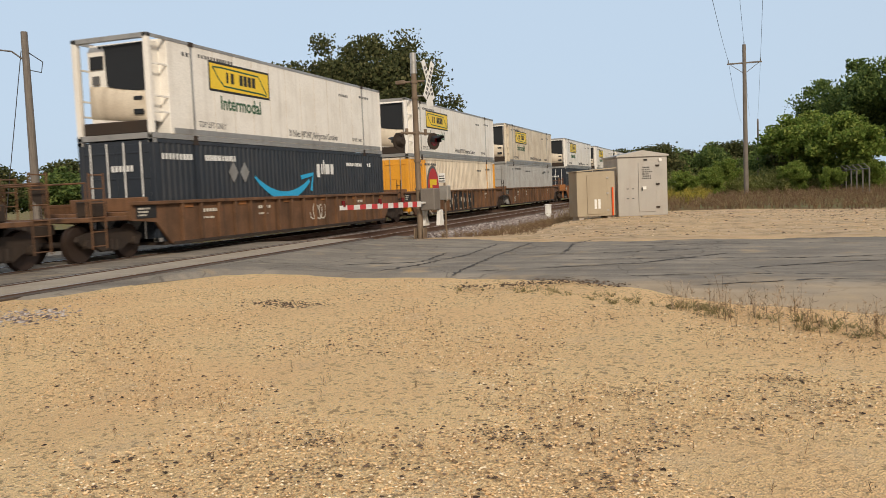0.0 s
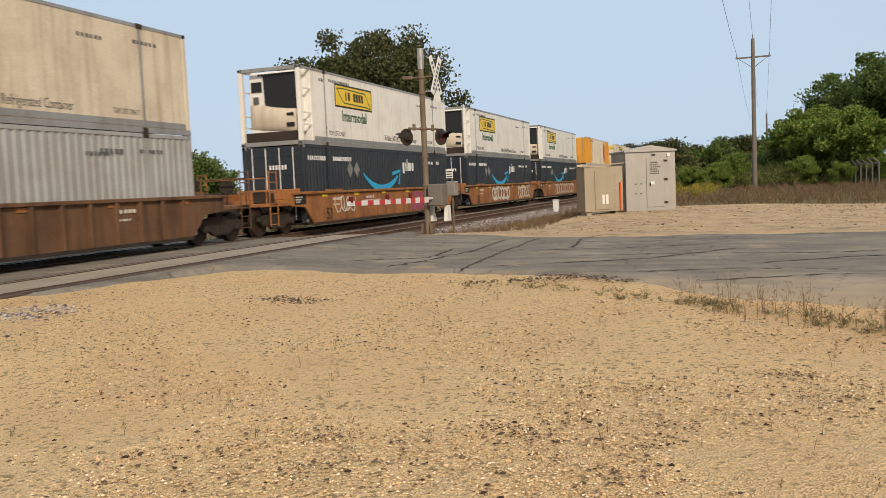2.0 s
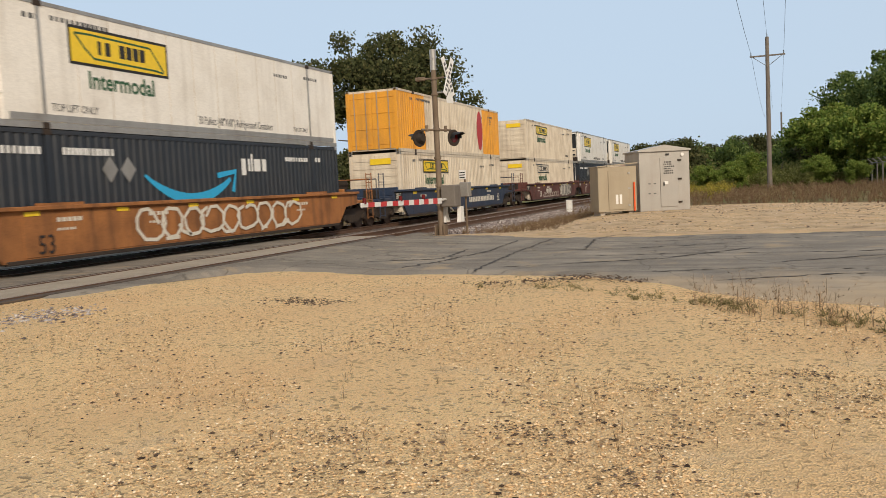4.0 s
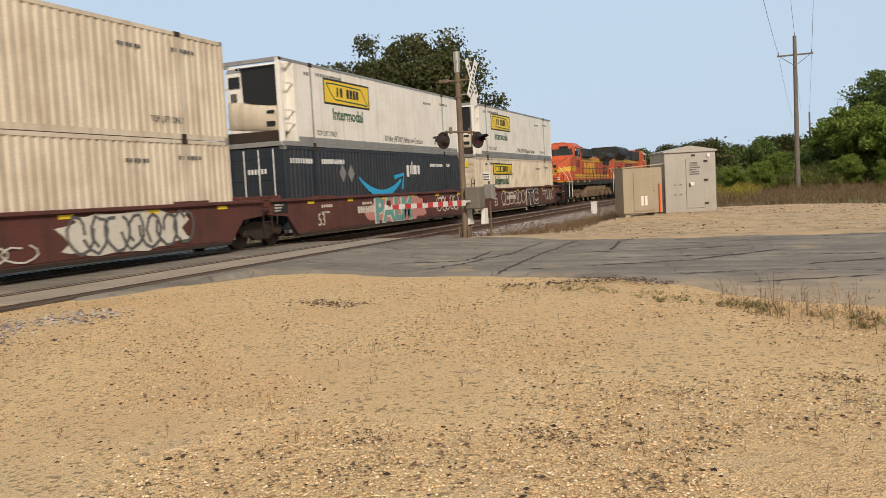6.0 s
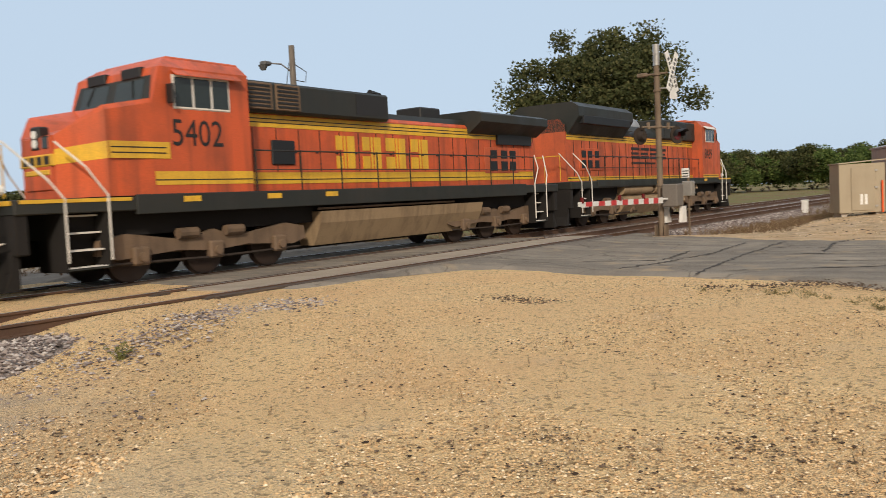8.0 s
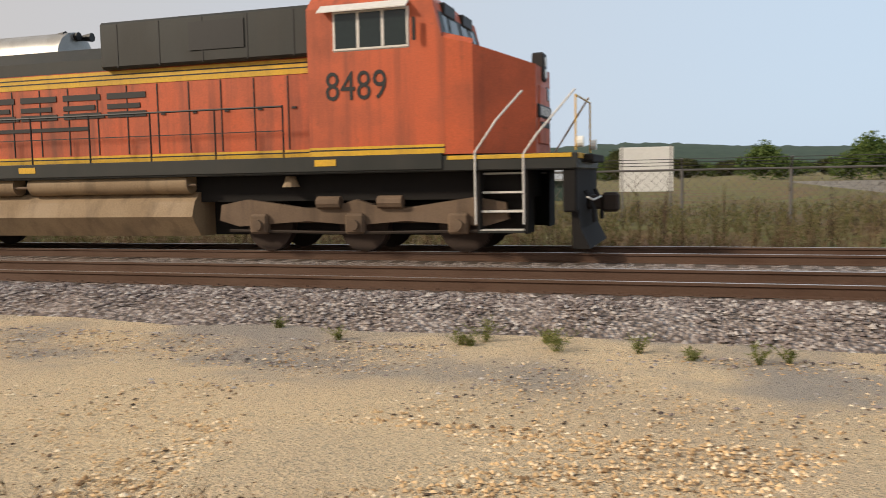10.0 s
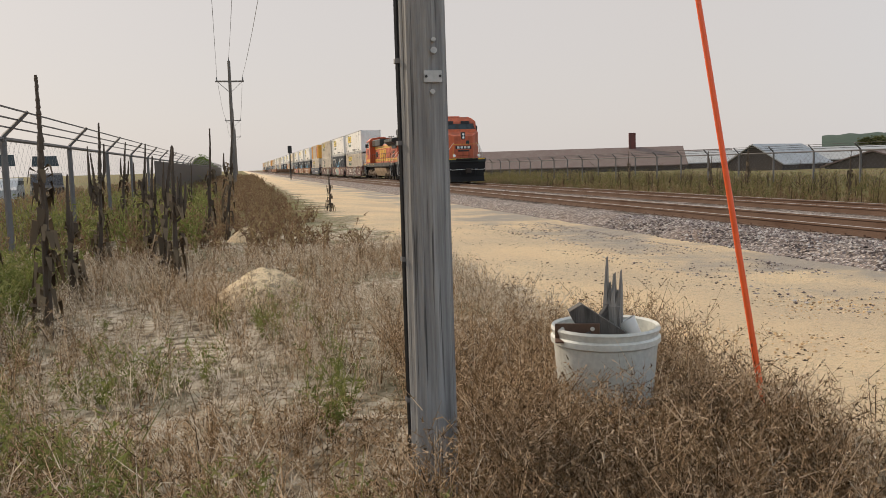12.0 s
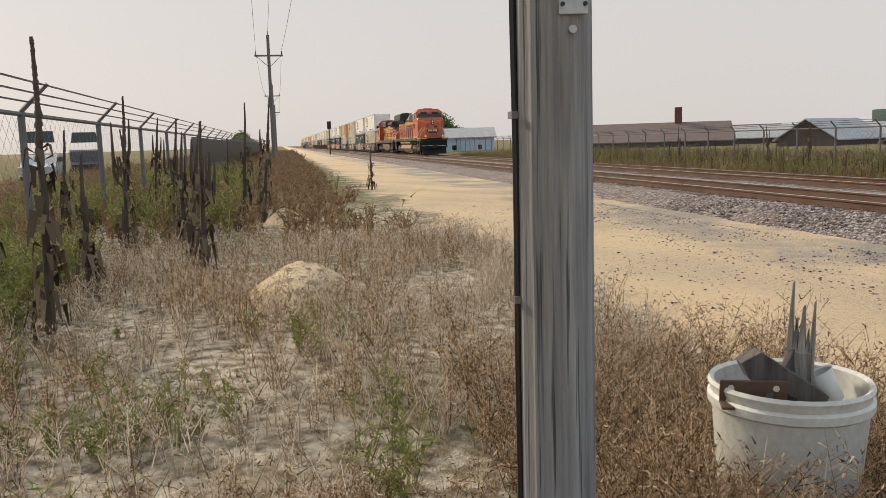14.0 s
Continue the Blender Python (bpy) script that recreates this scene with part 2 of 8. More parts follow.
def ground_material():
    m, n, l, b = node_mat("ground")
    co = n.new("ShaderNodeTexCoord").outputs["Object"]
    gravel, height = gravel_nodes(n, l, co, (0.90, 0.635, 0.34), (0.62, 0.51, 0.385), (0.10, 0.075, 0.06))
    xyz = n.new("ShaderNodeSeparateXYZ")
    l.new(co, xyz.inputs[0])
    wob = math_node(n, l, "MULTIPLY", math_node(n, l, "SUBTRACT", noise_node(n, l, co, 0.8, 5), 0.5), 3.5)
    x = math_node(n, l, "ADD", xyz.outputs[0], wob)
    y = math_node(n, l, "ADD", xyz.outputs[1], wob)
    # pale dry soil with litter and thin turf on the verge
    soil = ramp(n, l, noise_node(n, l, co, 7, 7), [(0.34, (0.15, 0.115, 0.08)), (0.48, (0.44, 0.365, 0.265)), (0.6, (0.74, 0.65, 0.52))])
    soil = mix(n, l, ramp(n, l, noise_node(n, l, co, 0.7, 6), [(0.5, 0.0), (0.62, 0.55)]), soil, (0.11, 0.13, 0.045))
    verge = math_node(n, l, "MULTIPLY", range_node(n, l, x, -1.0, -2.6), range_node(n, l, y, 3.6, 2.7))
    c = mix(n, l, verge, gravel, soil)
    # grey fines by the foot of the bank
    fines = math_node(n, l, "MULTIPLY", range_node(n, l, x, 6.0, 2.0), range_node(n, l, y, 6.2, 7.6))
    fines = math_node(n, l, "MULTIPLY", fines, range_node(n, l, noise_node(n, l, co, 0.35, 4), 0.38, 0.58))
    drive = math_node(n, l, "MULTIPLY", range_node(n, l, x, 4.5, 0.5), range_node(n, l, y, 2.6, 3.6))
    pale = mix(n, l, ramp(n, l, noise_node(n, l, co, 0.28, 5), [(0.4, 0.0), (0.62, 0.7)]), (0.82, 0.66, 0.45), (0.52, 0.45, 0.37))
    c = mix(n, l, math_node(n, l, "MULTIPLY", drive, 0.62), c, pale)
    c = mix(n, l, fines, c, (0.43, 0.375, 0.315))
    # greyer, packed gravel round the cabinets
    pad = math_node(n, l, "MULTIPLY", range_node(n, l, x, 21.0, 25.0), ramp(n, l, noise_node(n, l, co, 0.5, 6), [(0.3, 0.5), (0.6, 0.95)]))
    c = mix(n, l, pad, c, ramp(n, l, noise_node(n, l, co, 1.6, 7, None, .7), [(0.32, (0.30, 0.22, 0.15)), (0.5, (0.60, 0.45, 0.29)), (0.7, (0.72, 0.58, 0.42))]))
    # rough grass and brush land further off
    field = ramp(n, l, noise_node(n, l, co, 0.22, 8, None, 0.7), [(0.3, (0.16, 0.10, 0.06)), (0.45, (0.22, 0.16, 0.085)), (0.55, (0.18, 0.18, 0.07)), (0.7, (0.26, 0.23, 0.12))])
    beyond = math_node(n, l, "MAXIMUM", range_node(n, l, y, 19.5, 21.5), range_node(n, l, xyz.outputs[0], 41, 44))
    south = math_node(n, l, "MULTIPLY", range_node(n, l, xyz.outputs[0], 26, 30), range_node(n, l, y, -6.0, -8.0))
    far_w = math_node(n, l, "MULTIPLY", range_node(n, l, xyz.outputs[0], -16, -30), range_node(n, l, y, 3.4, 2.0))
    beyond = math_node(n, l, "MAXIMUM", math_node(n, l, "MAXIMUM", beyond, south), far_w)
    c = mix(n, l, beyond, c, field)
    l.new(c, b.inputs["Base Color"])
    b.inputs["Roughness"].default_value = 0.95
    b.inputs["Specular IOR Level"].default_value = 0.15
    bump(n, l, b, height, 0.95, 0.026)
    return m


def asphalt_material():
    m, n, l, b = node_mat("asphalt")
    co = n.new("ShaderNodeTexCoord").outputs["Object"]
    big = noise_node(n, l, co, 0.5, 6)
    streaks = noise_node(n, l, co, 1.2, 5, (1.6, 0.12, 1))
    fine = noise_node(n, l, co, 70, 2)
    c = ramp(n, l, big, [(0.3, (0.15, 0.13, 0.107)), (0.55, (0.215, 0.19, 0.155)), (0.75, (0.33, 0.285, 0.225))])
    c = mix(n, l, ramp(n, l, streaks, [(0.46, 0.0), (0.62, 0.6)]), c, (0.105, 0.092, 0.077))
    c = mix(n, l, ramp(n, l, noise_node(n, l, co, 2.2, 7, (1.0, 0.6, 1)), [(0.54, 0.0), (0.72, 0.4)]), c, (0.40, 0.335, 0.25))
    c = mix(n, l, ramp(n, l, noise_node(n, l, co, 3.0, 8, (1.0, .8, 1), .7), [(0.62, 0.0), (0.70, 0.5)]), c, (0.07, 0.062, 0.055))
    c = mix(n, l, ramp(n, l, fine, [(0.35, 0.0), (0.75, 0.4)]), c, (0.38, 0.35, 0.31))
    warp = n.new("ShaderNodeMapping")
    l.new(co, warp.inputs[0])
    cr = n.new("ShaderNodeTexVoronoi")
    cr.feature = "DISTANCE_TO_EDGE"
    cr.inputs["Scale"].default_value = 0.42
    off = n.new("ShaderNodeVectorMath")
    off.operation = "ADD"
    nz = n.new("ShaderNodeTexNoise")
    nz.inputs["Scale"].default_value, nz.inputs["Detail"].default_value = 0.9, 6
    l.new(co, nz.inputs["Vector"])
    l.new(co, off.inputs[0]), l.new(nz.outputs["Color"], off.inputs[1])
    l.new(off.outputs[0], cr.inputs["Vector"])
    c = mix(n, l, ramp(n, l, cr.outputs["Distance"], [(0.002, 0.55), (0.009, 0.0)]), c, (0.07, 0.06, 0.05))
    sand = noise_node(n, l, co, 1.1, 6)
    c = mix(n, l, ramp(n, l, sand, [(0.58, 0.0), (0.74, 0.5)]), c, (0.46, 0.34, 0.2))
    xyz = n.new("ShaderNodeSeparateXYZ")
    l.new(co, xyz.inputs[0])
    wob = math_node(n, l, "MULTIPLY", math_node(n, l, "SUBTRACT", noise_node(n, l, co, 0.9, 7), 0.5), 5.0)
    edge = range_node(n, l, math_node(n, l, "ADD", xyz.outputs[0], wob), 14.4, 11.4)
    edge = math_node(n, l, "MULTIPLY", edge, range_node(n, l, xyz.outputs[1], 7.5, 4.5))
    c = mix(n, l, math_node(n, l, "MULTIPLY", edge, 0.5), c, (0.55, 0.42, 0.27))
    l.new(c, b.inputs["Base Color"])
    b.inputs["Roughness"].default_value = 0.95
    b.inputs["Specular IOR Level"].default_value = 0.15
    bump(n, l, b, fine, 0.6, 0.012)
    return m


def ballast_material():
    m, n, l, b = node_mat("ballast")
    co = n.new("ShaderNodeTexCoord").outputs["Object"]
    vo = n.new("ShaderNodeTexVoronoi")
    vo.inputs["Scale"].default_value = 17
    l.new(co, vo.inputs["Vector"])
    sep = n.new("ShaderNodeSeparateColor")
    l.new(vo.outputs["Color"], sep.inputs[0])
    c = ramp(n, l, sep.outputs[0], [(0.0, (0.12, 0.10, 0.09)), (0.4, (0.27, 0.225, 0.20)), (0.75, (0.42, 0.355, 0.32)), (1.0, (0.58, 0.52, 0.48))])
    # crevice shade put into the colour: near black where stone cells meet
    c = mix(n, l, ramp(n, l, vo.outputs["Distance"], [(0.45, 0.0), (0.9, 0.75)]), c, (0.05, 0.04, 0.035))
    c = mix(n, l, ramp(n, l, noise_node(n, l, co, 0.5, 4), [(0.45, 0.0), (0.7, 0.35)]), c, (0.24, 0.14, 0.08))
    l.new(c, b.inputs["Base Color"])
    b.inputs["Roughness"].default_value = 0.9
    bump(n, l, b, vo.outputs["Distance"], 1.0, 0.06)
    b.inputs["Specular IOR Level"].default_value = 0.2
    return m


GROUND, ASPHALT, BALLAST = ground_material(), asphalt_material(), ballast_material()
WHITE = painted("white container paint", (0.82, 0.79, 0.73), 0.4, (0.34, 0.27, 0.19), 0.24, 0.7)
CREAM = painted("cream container paint", (0.66, 0.58, 0.46), 0.45, (0.26, 0.17, 0.10), 0.42, 0.9)
TANBOX = painted("dusty tan container paint", (0.67, 0.585, 0.45), 0.5, (0.30, 0.19, 0.11), 0.42, 1.0)
GREYBOX = painted("grey container paint", (0.36, 0.36, 0.35), 0.45, (0.16, 0.12, 0.09), 0.35, 0.7)
NAVY = painted("dark slate container paint", (0.020, 0.026, 0.036), 0.4, (0.075, 0.065, 0.055), 0.16, 0.6)
ORANGEBOX = painted("orange container paint", (0.72, 0.33, 0.03), 0.45, (0.22, 0.12, 0.05), 0.32, 0.7)
ALU = painted("weathered aluminium", (0.42, 0.41, 0.39), 0.4, (0.12, 0.10, 0.08), 0.4, 0.5, 0.6)
DARKGRILLE = plain("dark grille", (0.010, 0.012, 0.015), 0.6)
SOOT = plain("oily black grime", (0.011, 0.009, 0.008), 0.95)
BLACK = plain("black paint", (0.015, 0.014, 0.014), 0.55)
YELLOWSIGN = plain("yellow vinyl", (0.80, 0.56, 0.02), 0.4)
INK = plain("dark green lettering", (0.02, 0.09, 0.035), 0.5)
GREYINK = plain("grey lettering", (0.10, 0.10, 0.10), 0.6)
WHITEINK = plain("white lettering", (0.75, 0.75, 0.73), 0.5)
SKYBLUE = plain("light blue vinyl", (0.03, 0.38, 0.68), 0.4)
REDINK = plain("red vinyl", (0.45, 0.03, 0.03), 0.5)
TEAL = plain("teal spray paint", (0.13, 0.32, 0.29), 0.6)
PINK = plain("dusty pink spray paint", (0.50, 0.22, 0.19), 0.6)
PALE = plain("pale spray paint", (0.62, 0.58, 0.50), 0.6)
MAGENTA = plain("magenta spray paint", (0.35, 0.06, 0.18), 0.6)
TANWELL = painted("rusty tan wagon paint", (0.15, 0.074, 0.034), 0.75, (0.04, 0.024, 0.015), 0.75, 0.9, 0, 0.2, 0.5)
ORANGEWELL = painted("orange brown wagon paint", (0.34, 0.135, 0.038), 0.65, (0.075, 0.037, 0.02), 0.65, 0.9, 0, 0.18, 0.4)
MAROONWELL = painted("maroon wagon paint", (0.105, 0.033, 0.025), 0.65, (0.05, 0.03, 0.022), 0.6, 0.8, 0, 0.18, 0.25)
NAVYWELL = painted("dark blue wagon paint", (0.02, 0.035, 0.07), 0.5, (0.09, 0.06, 0.04), 0.4, 0.8)
TRUCKMAT = painted("grimy cast steel", (0.034, 0.024, 0.018), 0.85, (0.075, 0.05, 0.034), 0.5, 0.4, 0.2)
WHEELMAT = painted("wheel steel", (0.055, 0.036, 0.027), 0.55, (0.04, 0.03, 0.025), 0.4, 0.2, 0.5)
LOCO = painted("orange locomotive paint", (0.58, 0.098, 0.027), 0.45, (0.12, 0.05, 0.03), 0.5, 1.0, 0, 0.12, 0.15)
LOCODULL = painted("faded orange locomotive paint", (0.56, 0.108, 0.036), 0.5, (0.10, 0.048, 0.032), 0.55, 1.0, 0, 0.12, 0.25)
LOCOGREEN = painted("dark green locomotive paint", (0.017, 0.019, 0.016), 0.5, (0.06, 0.048, 0.038), 0.35, 0.6)
LOCOYEL = painted("yellow locomotive stripe", (0.72, 0.42, 0.03), 0.45, (0.16, 0.10, 0.05), 0.32, 0.8)
LOCOUNDER = painted("dusty tan undercarriage", (0.17, 0.112, 0.07), 0.8, (0.045, 0.032, 0.023), 0.55, 0.8)
LOCOTANK = painted("dust-covered fuel tank", (0.32, 0.225, 0.13), 0.75, (0.12, 0.08, 0.05), 0.5, 0.9)
HANDRAIL = plain("pale grab rail paint", (0.70, 0.67, 0.62), 0.5)
GLASS = plain("dark cab glass", (0.02, 0.03, 0.03), 0.08)
LAMPGLASS = plain("lamp glass", (0.85, 0.85, 0.8), 0.2)
GALV = painted("galvanised sheet", (0.40, 0.38, 0.35), 0.42, (0.24, 0.19, 0.14), 0.25, 0.5, 0.55, 0.06)
TANCAB = painted("tan cabinet paint", (0.37, 0.31, 0.22), 0.5, (0.2, 0.15, 0.1), 0.25, 0.5, 0.2, 0.06)
PANELTOP = painted("sandy worn crossing surface", (0.34, 0.29, 0.225), 0.9, (0.17, 0.14, 0.11), 0.5, 0.3)
CONCRETE = painted("weathered concrete", (0.42, 0.37, 0.31), 0.9, (0.2, 0.16, 0.12), 0.4, 0.4)
RUSTPOLE = painted("brown weathered mast", (0.20, 0.15, 0.105), 0.7, (0.10, 0.06, 0.035), 0.5, 0.8, 0.2)
REDREFL = plain("red reflective sheet", (0.55, 0.035, 0.04), 0.4)
WHITEREFL = plain("white reflective sheet", (0.74, 0.73, 0.70), 0.4)
REDLENS = plain("red lens", (0.12, 0.008, 0.010), 0.2)
POLEWOOD = timber("grey weathered pole wood", (0.12, 0.115, 0.112), (0.35, 0.345, 0.335), 0.85)
POLEFAR = timber("brown-grey pole wood", (0.12, 0.10, 0.085), (0.24, 0.21, 0.18))
DEADWOOD = timber("dark rotten wood", (0.03, 0.025, 0.022), (0.15, 0.135, 0.12), 0.6, (9, 9, 1))
TIEWOOD = timber("creosote tie wood", (0.035, 0.025, 0.018), (0.12, 0.085, 0.06), 0.6, (1, 8, 8))
PLASTIC = painted("stained white plastic", (0.62, 0.62, 0.57), 0.4, (0.42, 0.36, 0.22), 0.35, 0.8)
RODMAT = plain("orange fibreglass", (0.82, 0.115, 0.025), 0.35)
RAILSIDE = painted("rusty rail steel", (0.125, 0.072, 0.047), 0.75, (0.08, 0.04, 0.025), 0.4, 0.2, 0.3)
RAILTOP = plain("polished rail head", (0.66, 0.64, 0.62), 0.32, 0.85)
WIRE = plain("dark wire", (0.05, 0.05, 0.05), 0.5)
GALVPOST = plain("galvanised post", (0.16, 0.15, 0.145), 0.6, 0.3)
BARK = timber("tree bark", (0.045, 0.035, 0.028), (0.13, 0.105, 0.08), 0.5, (5, 5, 1.4))
# ---------------------------------------------------------------- the ground
TRACKS = (12.25, 16.35)          # centre lines of the two tracks, along x
GAUGE = 0.755


def sstep(a, b, v):
    k = np.clip((v - a) / (b - a), 0, 1)
    return k * k * (3 - 2 * k)


def ground_z(x, y):
    """Height of the land: the bank foot, the pad of the cabinets, the far verge."""
    x, y = np.asarray(x, float), np.asarray(y, float)
    z = -0.15 + 0 * x
    west = sstep(7.5, 4.0, x)
    z = z - 0.27 * sstep(3.5, 8.0, y) * west
    z = z + 0.10 * sstep(6.0, 9.5, y) * (1 - west) * sstep(27, 25, x)
    pad = np.exp(-(((x - 36) / 7.5) ** 4) - (((y - 2.0) / 5.5) ** 4))
    z = z + 0.25 * pad * sstep(24, 29, x)
    z = z - 0.25 * sstep(5.5, 8.5, y) * sstep(26.5, 31, x)
    z = z - 0.25 * sstep(18.5, 21, y) + 0.35 * sstep(22, 34, y)
    return z


def axis_steps(fine0, fine1, step, far):
    out, d = list(np.arange(fine0, fine1, step)), step
    lo, hi = fine0, fine1
    while hi < far:
        d *= 1.22
        hi += d
        lo -= d
        out = [lo] + out + [hi]
    return np.array(out)


gx, gy = axis_steps(-20, 46, 0.5, 2500), axis_steps(-9, 26, 0.4, 2500)
GX, GY = np.meshgrid(gx, gy)
GZ = ground_z(GX, GY)
near = np.exp(-((GX / 25) ** 2) - ((GY / 15) ** 2))
for i in range(GX.shape[0]):
    for j in range(GX.shape[1]):
        GZ[i, j] += 0.05 * near[i, j] * noise.noise(Vector((GX[i, j] * 0.7, GY[i, j] * 0.7, 0.3)))
nx, ny = len(gx), len(gy)
gmesh = bpy.data.meshes.new("ground")
gmesh.from_pydata(np.stack([GX.ravel(), GY.ravel(), GZ.ravel()], 1).tolist(), [],
                  [(r * nx + c, r * nx + c + 1, (r + 1) * nx + c + 1, (r + 1) * nx + c) for r in range(ny - 1) for c in range(nx - 1)])
gmesh.materials.append(GROUND)
gmesh.polygons.foreach_set("use_smooth", [True] * len(gmesh.polygons))
tagged(new("ground", gmesh), "tan crushed gravel lot with dark stones and dry soil verge", "ground", kind="structure")


def sheet(name, xs, ys, zfun, material, label, category):
    """A skirted sheet over a grid of places."""
    X, Y = np.meshgrid(xs, ys)
    Z = zfun(X, Y)
    n, k = len(xs), len(ys)
    me = bpy.data.meshes.new(name)
    me.from_pydata(np.stack([X.ravel(), Y.ravel(), Z.ravel()], 1).tolist(), [],
                   [(r * n + c, r * n + c + 1, (r + 1) * n + c + 1, (r + 1) * n + c) for r in range(k - 1) for c in range(n - 1)])
    me.materials.append(material)
    return tagged(new(name, me), label, category, kind="structure")


def road():
    """Asphalt road across the tracks with ragged edges; its near edge bows away from the lot."""
    rows = []
    ys = np.concatenate([np.arange(-120, -8, 4.0), np.arange(-8, 22, 0.15), np.arange(22, 120, 4.0)])
    mb = MB()
    n = 26
    for y in ys:
        wob = 0.45 * noise.noise(Vector((0, y * 0.6, 2))) + 0.28 * noise.noise(Vector((4, y * 2.1, 2))) + .12 * noise.noise(Vector((4, y * 6.1, 2)))
        lo = float(np.interp(y, (-12, -1.3, 0, 1.2, 2.6, 4.2, 5.8, 9.6), (7.5, 10.3, 11.2, 12.4, 13.5, 14.0, 14.3, 14.1))) + wob * .7
        if y > 9.6:
            lo = 14.1 - min((y - 9.6) * 3.2, 4.0) + wob * 0.4
        hi = 23.0 + 1.6 * math.exp(-((y - 7.8) / 2.2) ** 2) - wob
        if y > 9.6:
            hi = 25.3
        up = 0.02 + 0.075 * float(sstep(9.0, 10.4, y) * sstep(19.0, 18.4, y))
        for i in range(n):
            x = lo + (hi - lo) * i / (n - 1)
            z = float(ground_z(x, y)) if y < 10.2 or y > 18.6 else -0.155
            edge = min(i, n - 1 - i)
            z = max(z, -0.155) if y > 7 else z
            lift = up + 0.035 - (0.10 if edge == 0 else 0.0)
            mb.v.append((x, y, z + lift))
        rows.append(y)
    for r in range(len(rows) - 1):
        for c in range(n - 1):
            a = r * n + c
            mb.f.append((a, a + 1, a + n + 1, a + n))
    solid("road", mb, ASPHALT, "cracked grey asphalt road dusted with tan gravel", "road", kind="structure", smooth=True)


road()


def road_cracks():
    """Long ragged cracks in the asphalt."""
    lines = [[(14.3, 4.8), (17.4, 5.05), (22.6, 5.2)], [(15.0, 4.5), (15.6, 3.0), (16.25, 1.55), (17.5, .65), (18.4, -.1)], [(16.24, 2.41), (15.96, .9)], [(15.1, -.26), (16.2, -2.0), (16.4, -5)],
             [(18.6, 4.2), (18.9, 2.2), (19.6, .4)], [(20.5, 5.0), (20.3, 3.1), (21.0, 1.0), (20.6, -3)], [(12.6, .6), (13.4, -1.2), (13.2, -4)], [(14.9, 6.6), (16.4, 6.2), (18.8, 5.9), (22.4, 6.1)], [(17.0, 3.3), (17.3, 1.2), (17.0, -1.4), (17.6, -4)], [(13.9, 1.6), (14.3, .2), (14.0, -1.8)], [(18.9, 3.6), (21.8, 3.9), (23.6, 3.5)], [(21.9, 2.6), (21.6, .2), (22.2, -2.6)], [(16.0, 7.8), (17.0, 6.4), (19.5, 6.6)]]
    rr = random.Random(12)
    for line in lines:
        mb, pts = MB(), []
        for (ax, ay), (bx, by) in zip(line, line[1:]):
            k = max(int(math.hypot(bx - ax, by - ay) / .12), 2)
            pts += [(ax + (bx - ax) * i / k + rr.gauss(0, .03), ay + (by - ay) * i / k + rr.gauss(0, .03)) for i in range(k)]
        n = len(pts)
        for i, (px, py) in enumerate(pts):
            w = rr.uniform(.008, .05) * (1 if 0 < i < n - 1 else .1)
            z = max(float(ground_z(px, py)), -.155 if py > 7 else -9) + .062 + .075 * float(sstep(9.0, 10.4, py))
            mb.v += [(px - w * .7, py - w, z), (px + w * .7, py + w, z)]
        mb.f = [(2 * i, 2 * i + 1, 2 * i + 3, 2 * i + 2) for i in range(n - 1)]
        solid("road_crack", mb, CRACK, "dark ragged crack in the asphalt", "crack", "cracks of the road", "structure")


CRACK = plain("crack filled with dark grit", (0.055, 0.047, 0.04), 0.95)
road_cracks()


def bank_z(x, y):
    shoulder = sstep(8.7, 10.5, y) * sstep(20.3, 18.4, y)
    lump = np.zeros_like(x)
    for i in range(x.shape[0]):
        for j in range(x.shape[1]):
            lump[i, j] = 0.05 * noise.noise(Vector((x[i, j] * 1.3, y[i, j] * 1.3, 5)))
    return -0.60 + 0.42 * shoulder + lump * (0.2 + 0.8 * (shoulder < 0.98))


bank_ys = np.concatenate([np.arange(8.2, 10.8, 0.2), np.array([11.2, 12.2, 13.2, 14.3, 15.4, 16.4, 17.4]), np.arange(18.0, 21, 0.25)])
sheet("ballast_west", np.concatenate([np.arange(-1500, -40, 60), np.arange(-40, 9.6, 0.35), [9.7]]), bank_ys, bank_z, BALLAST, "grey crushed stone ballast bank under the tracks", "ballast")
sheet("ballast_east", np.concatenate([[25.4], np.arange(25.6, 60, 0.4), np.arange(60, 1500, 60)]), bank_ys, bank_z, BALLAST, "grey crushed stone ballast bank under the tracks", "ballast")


def rails():
    prof = [(-.075, -.175), (.075, -.175), (.075, -.16), (.012, -.145), (.012, -.05), (.036, -.038), (.036, -.004), (.028, 0), (-.028, 0), (-.036, -.004),
            (-.036, -.038), (-.012, -.05), (-.012, -.145), (-.075, -.16)]
    for yc in TRACKS:
        track = thing("track", "rusty steel rails of the railway line with bright worn heads", "railway track", "the two tracks", "structure")
        for s in (-1, 1):
            yr = yc + s * GAUGE
            part("rail", MB().prism([(yr + p, q) for p, q in prof], -1500, 1500, "x"), RAILSIDE, track)
            part("rail_head", MB().box(-1500, yr - .027, 0.0005, 1500, yr + .027, 0.003), RAILTOP, track, "polished running surface")


rails()


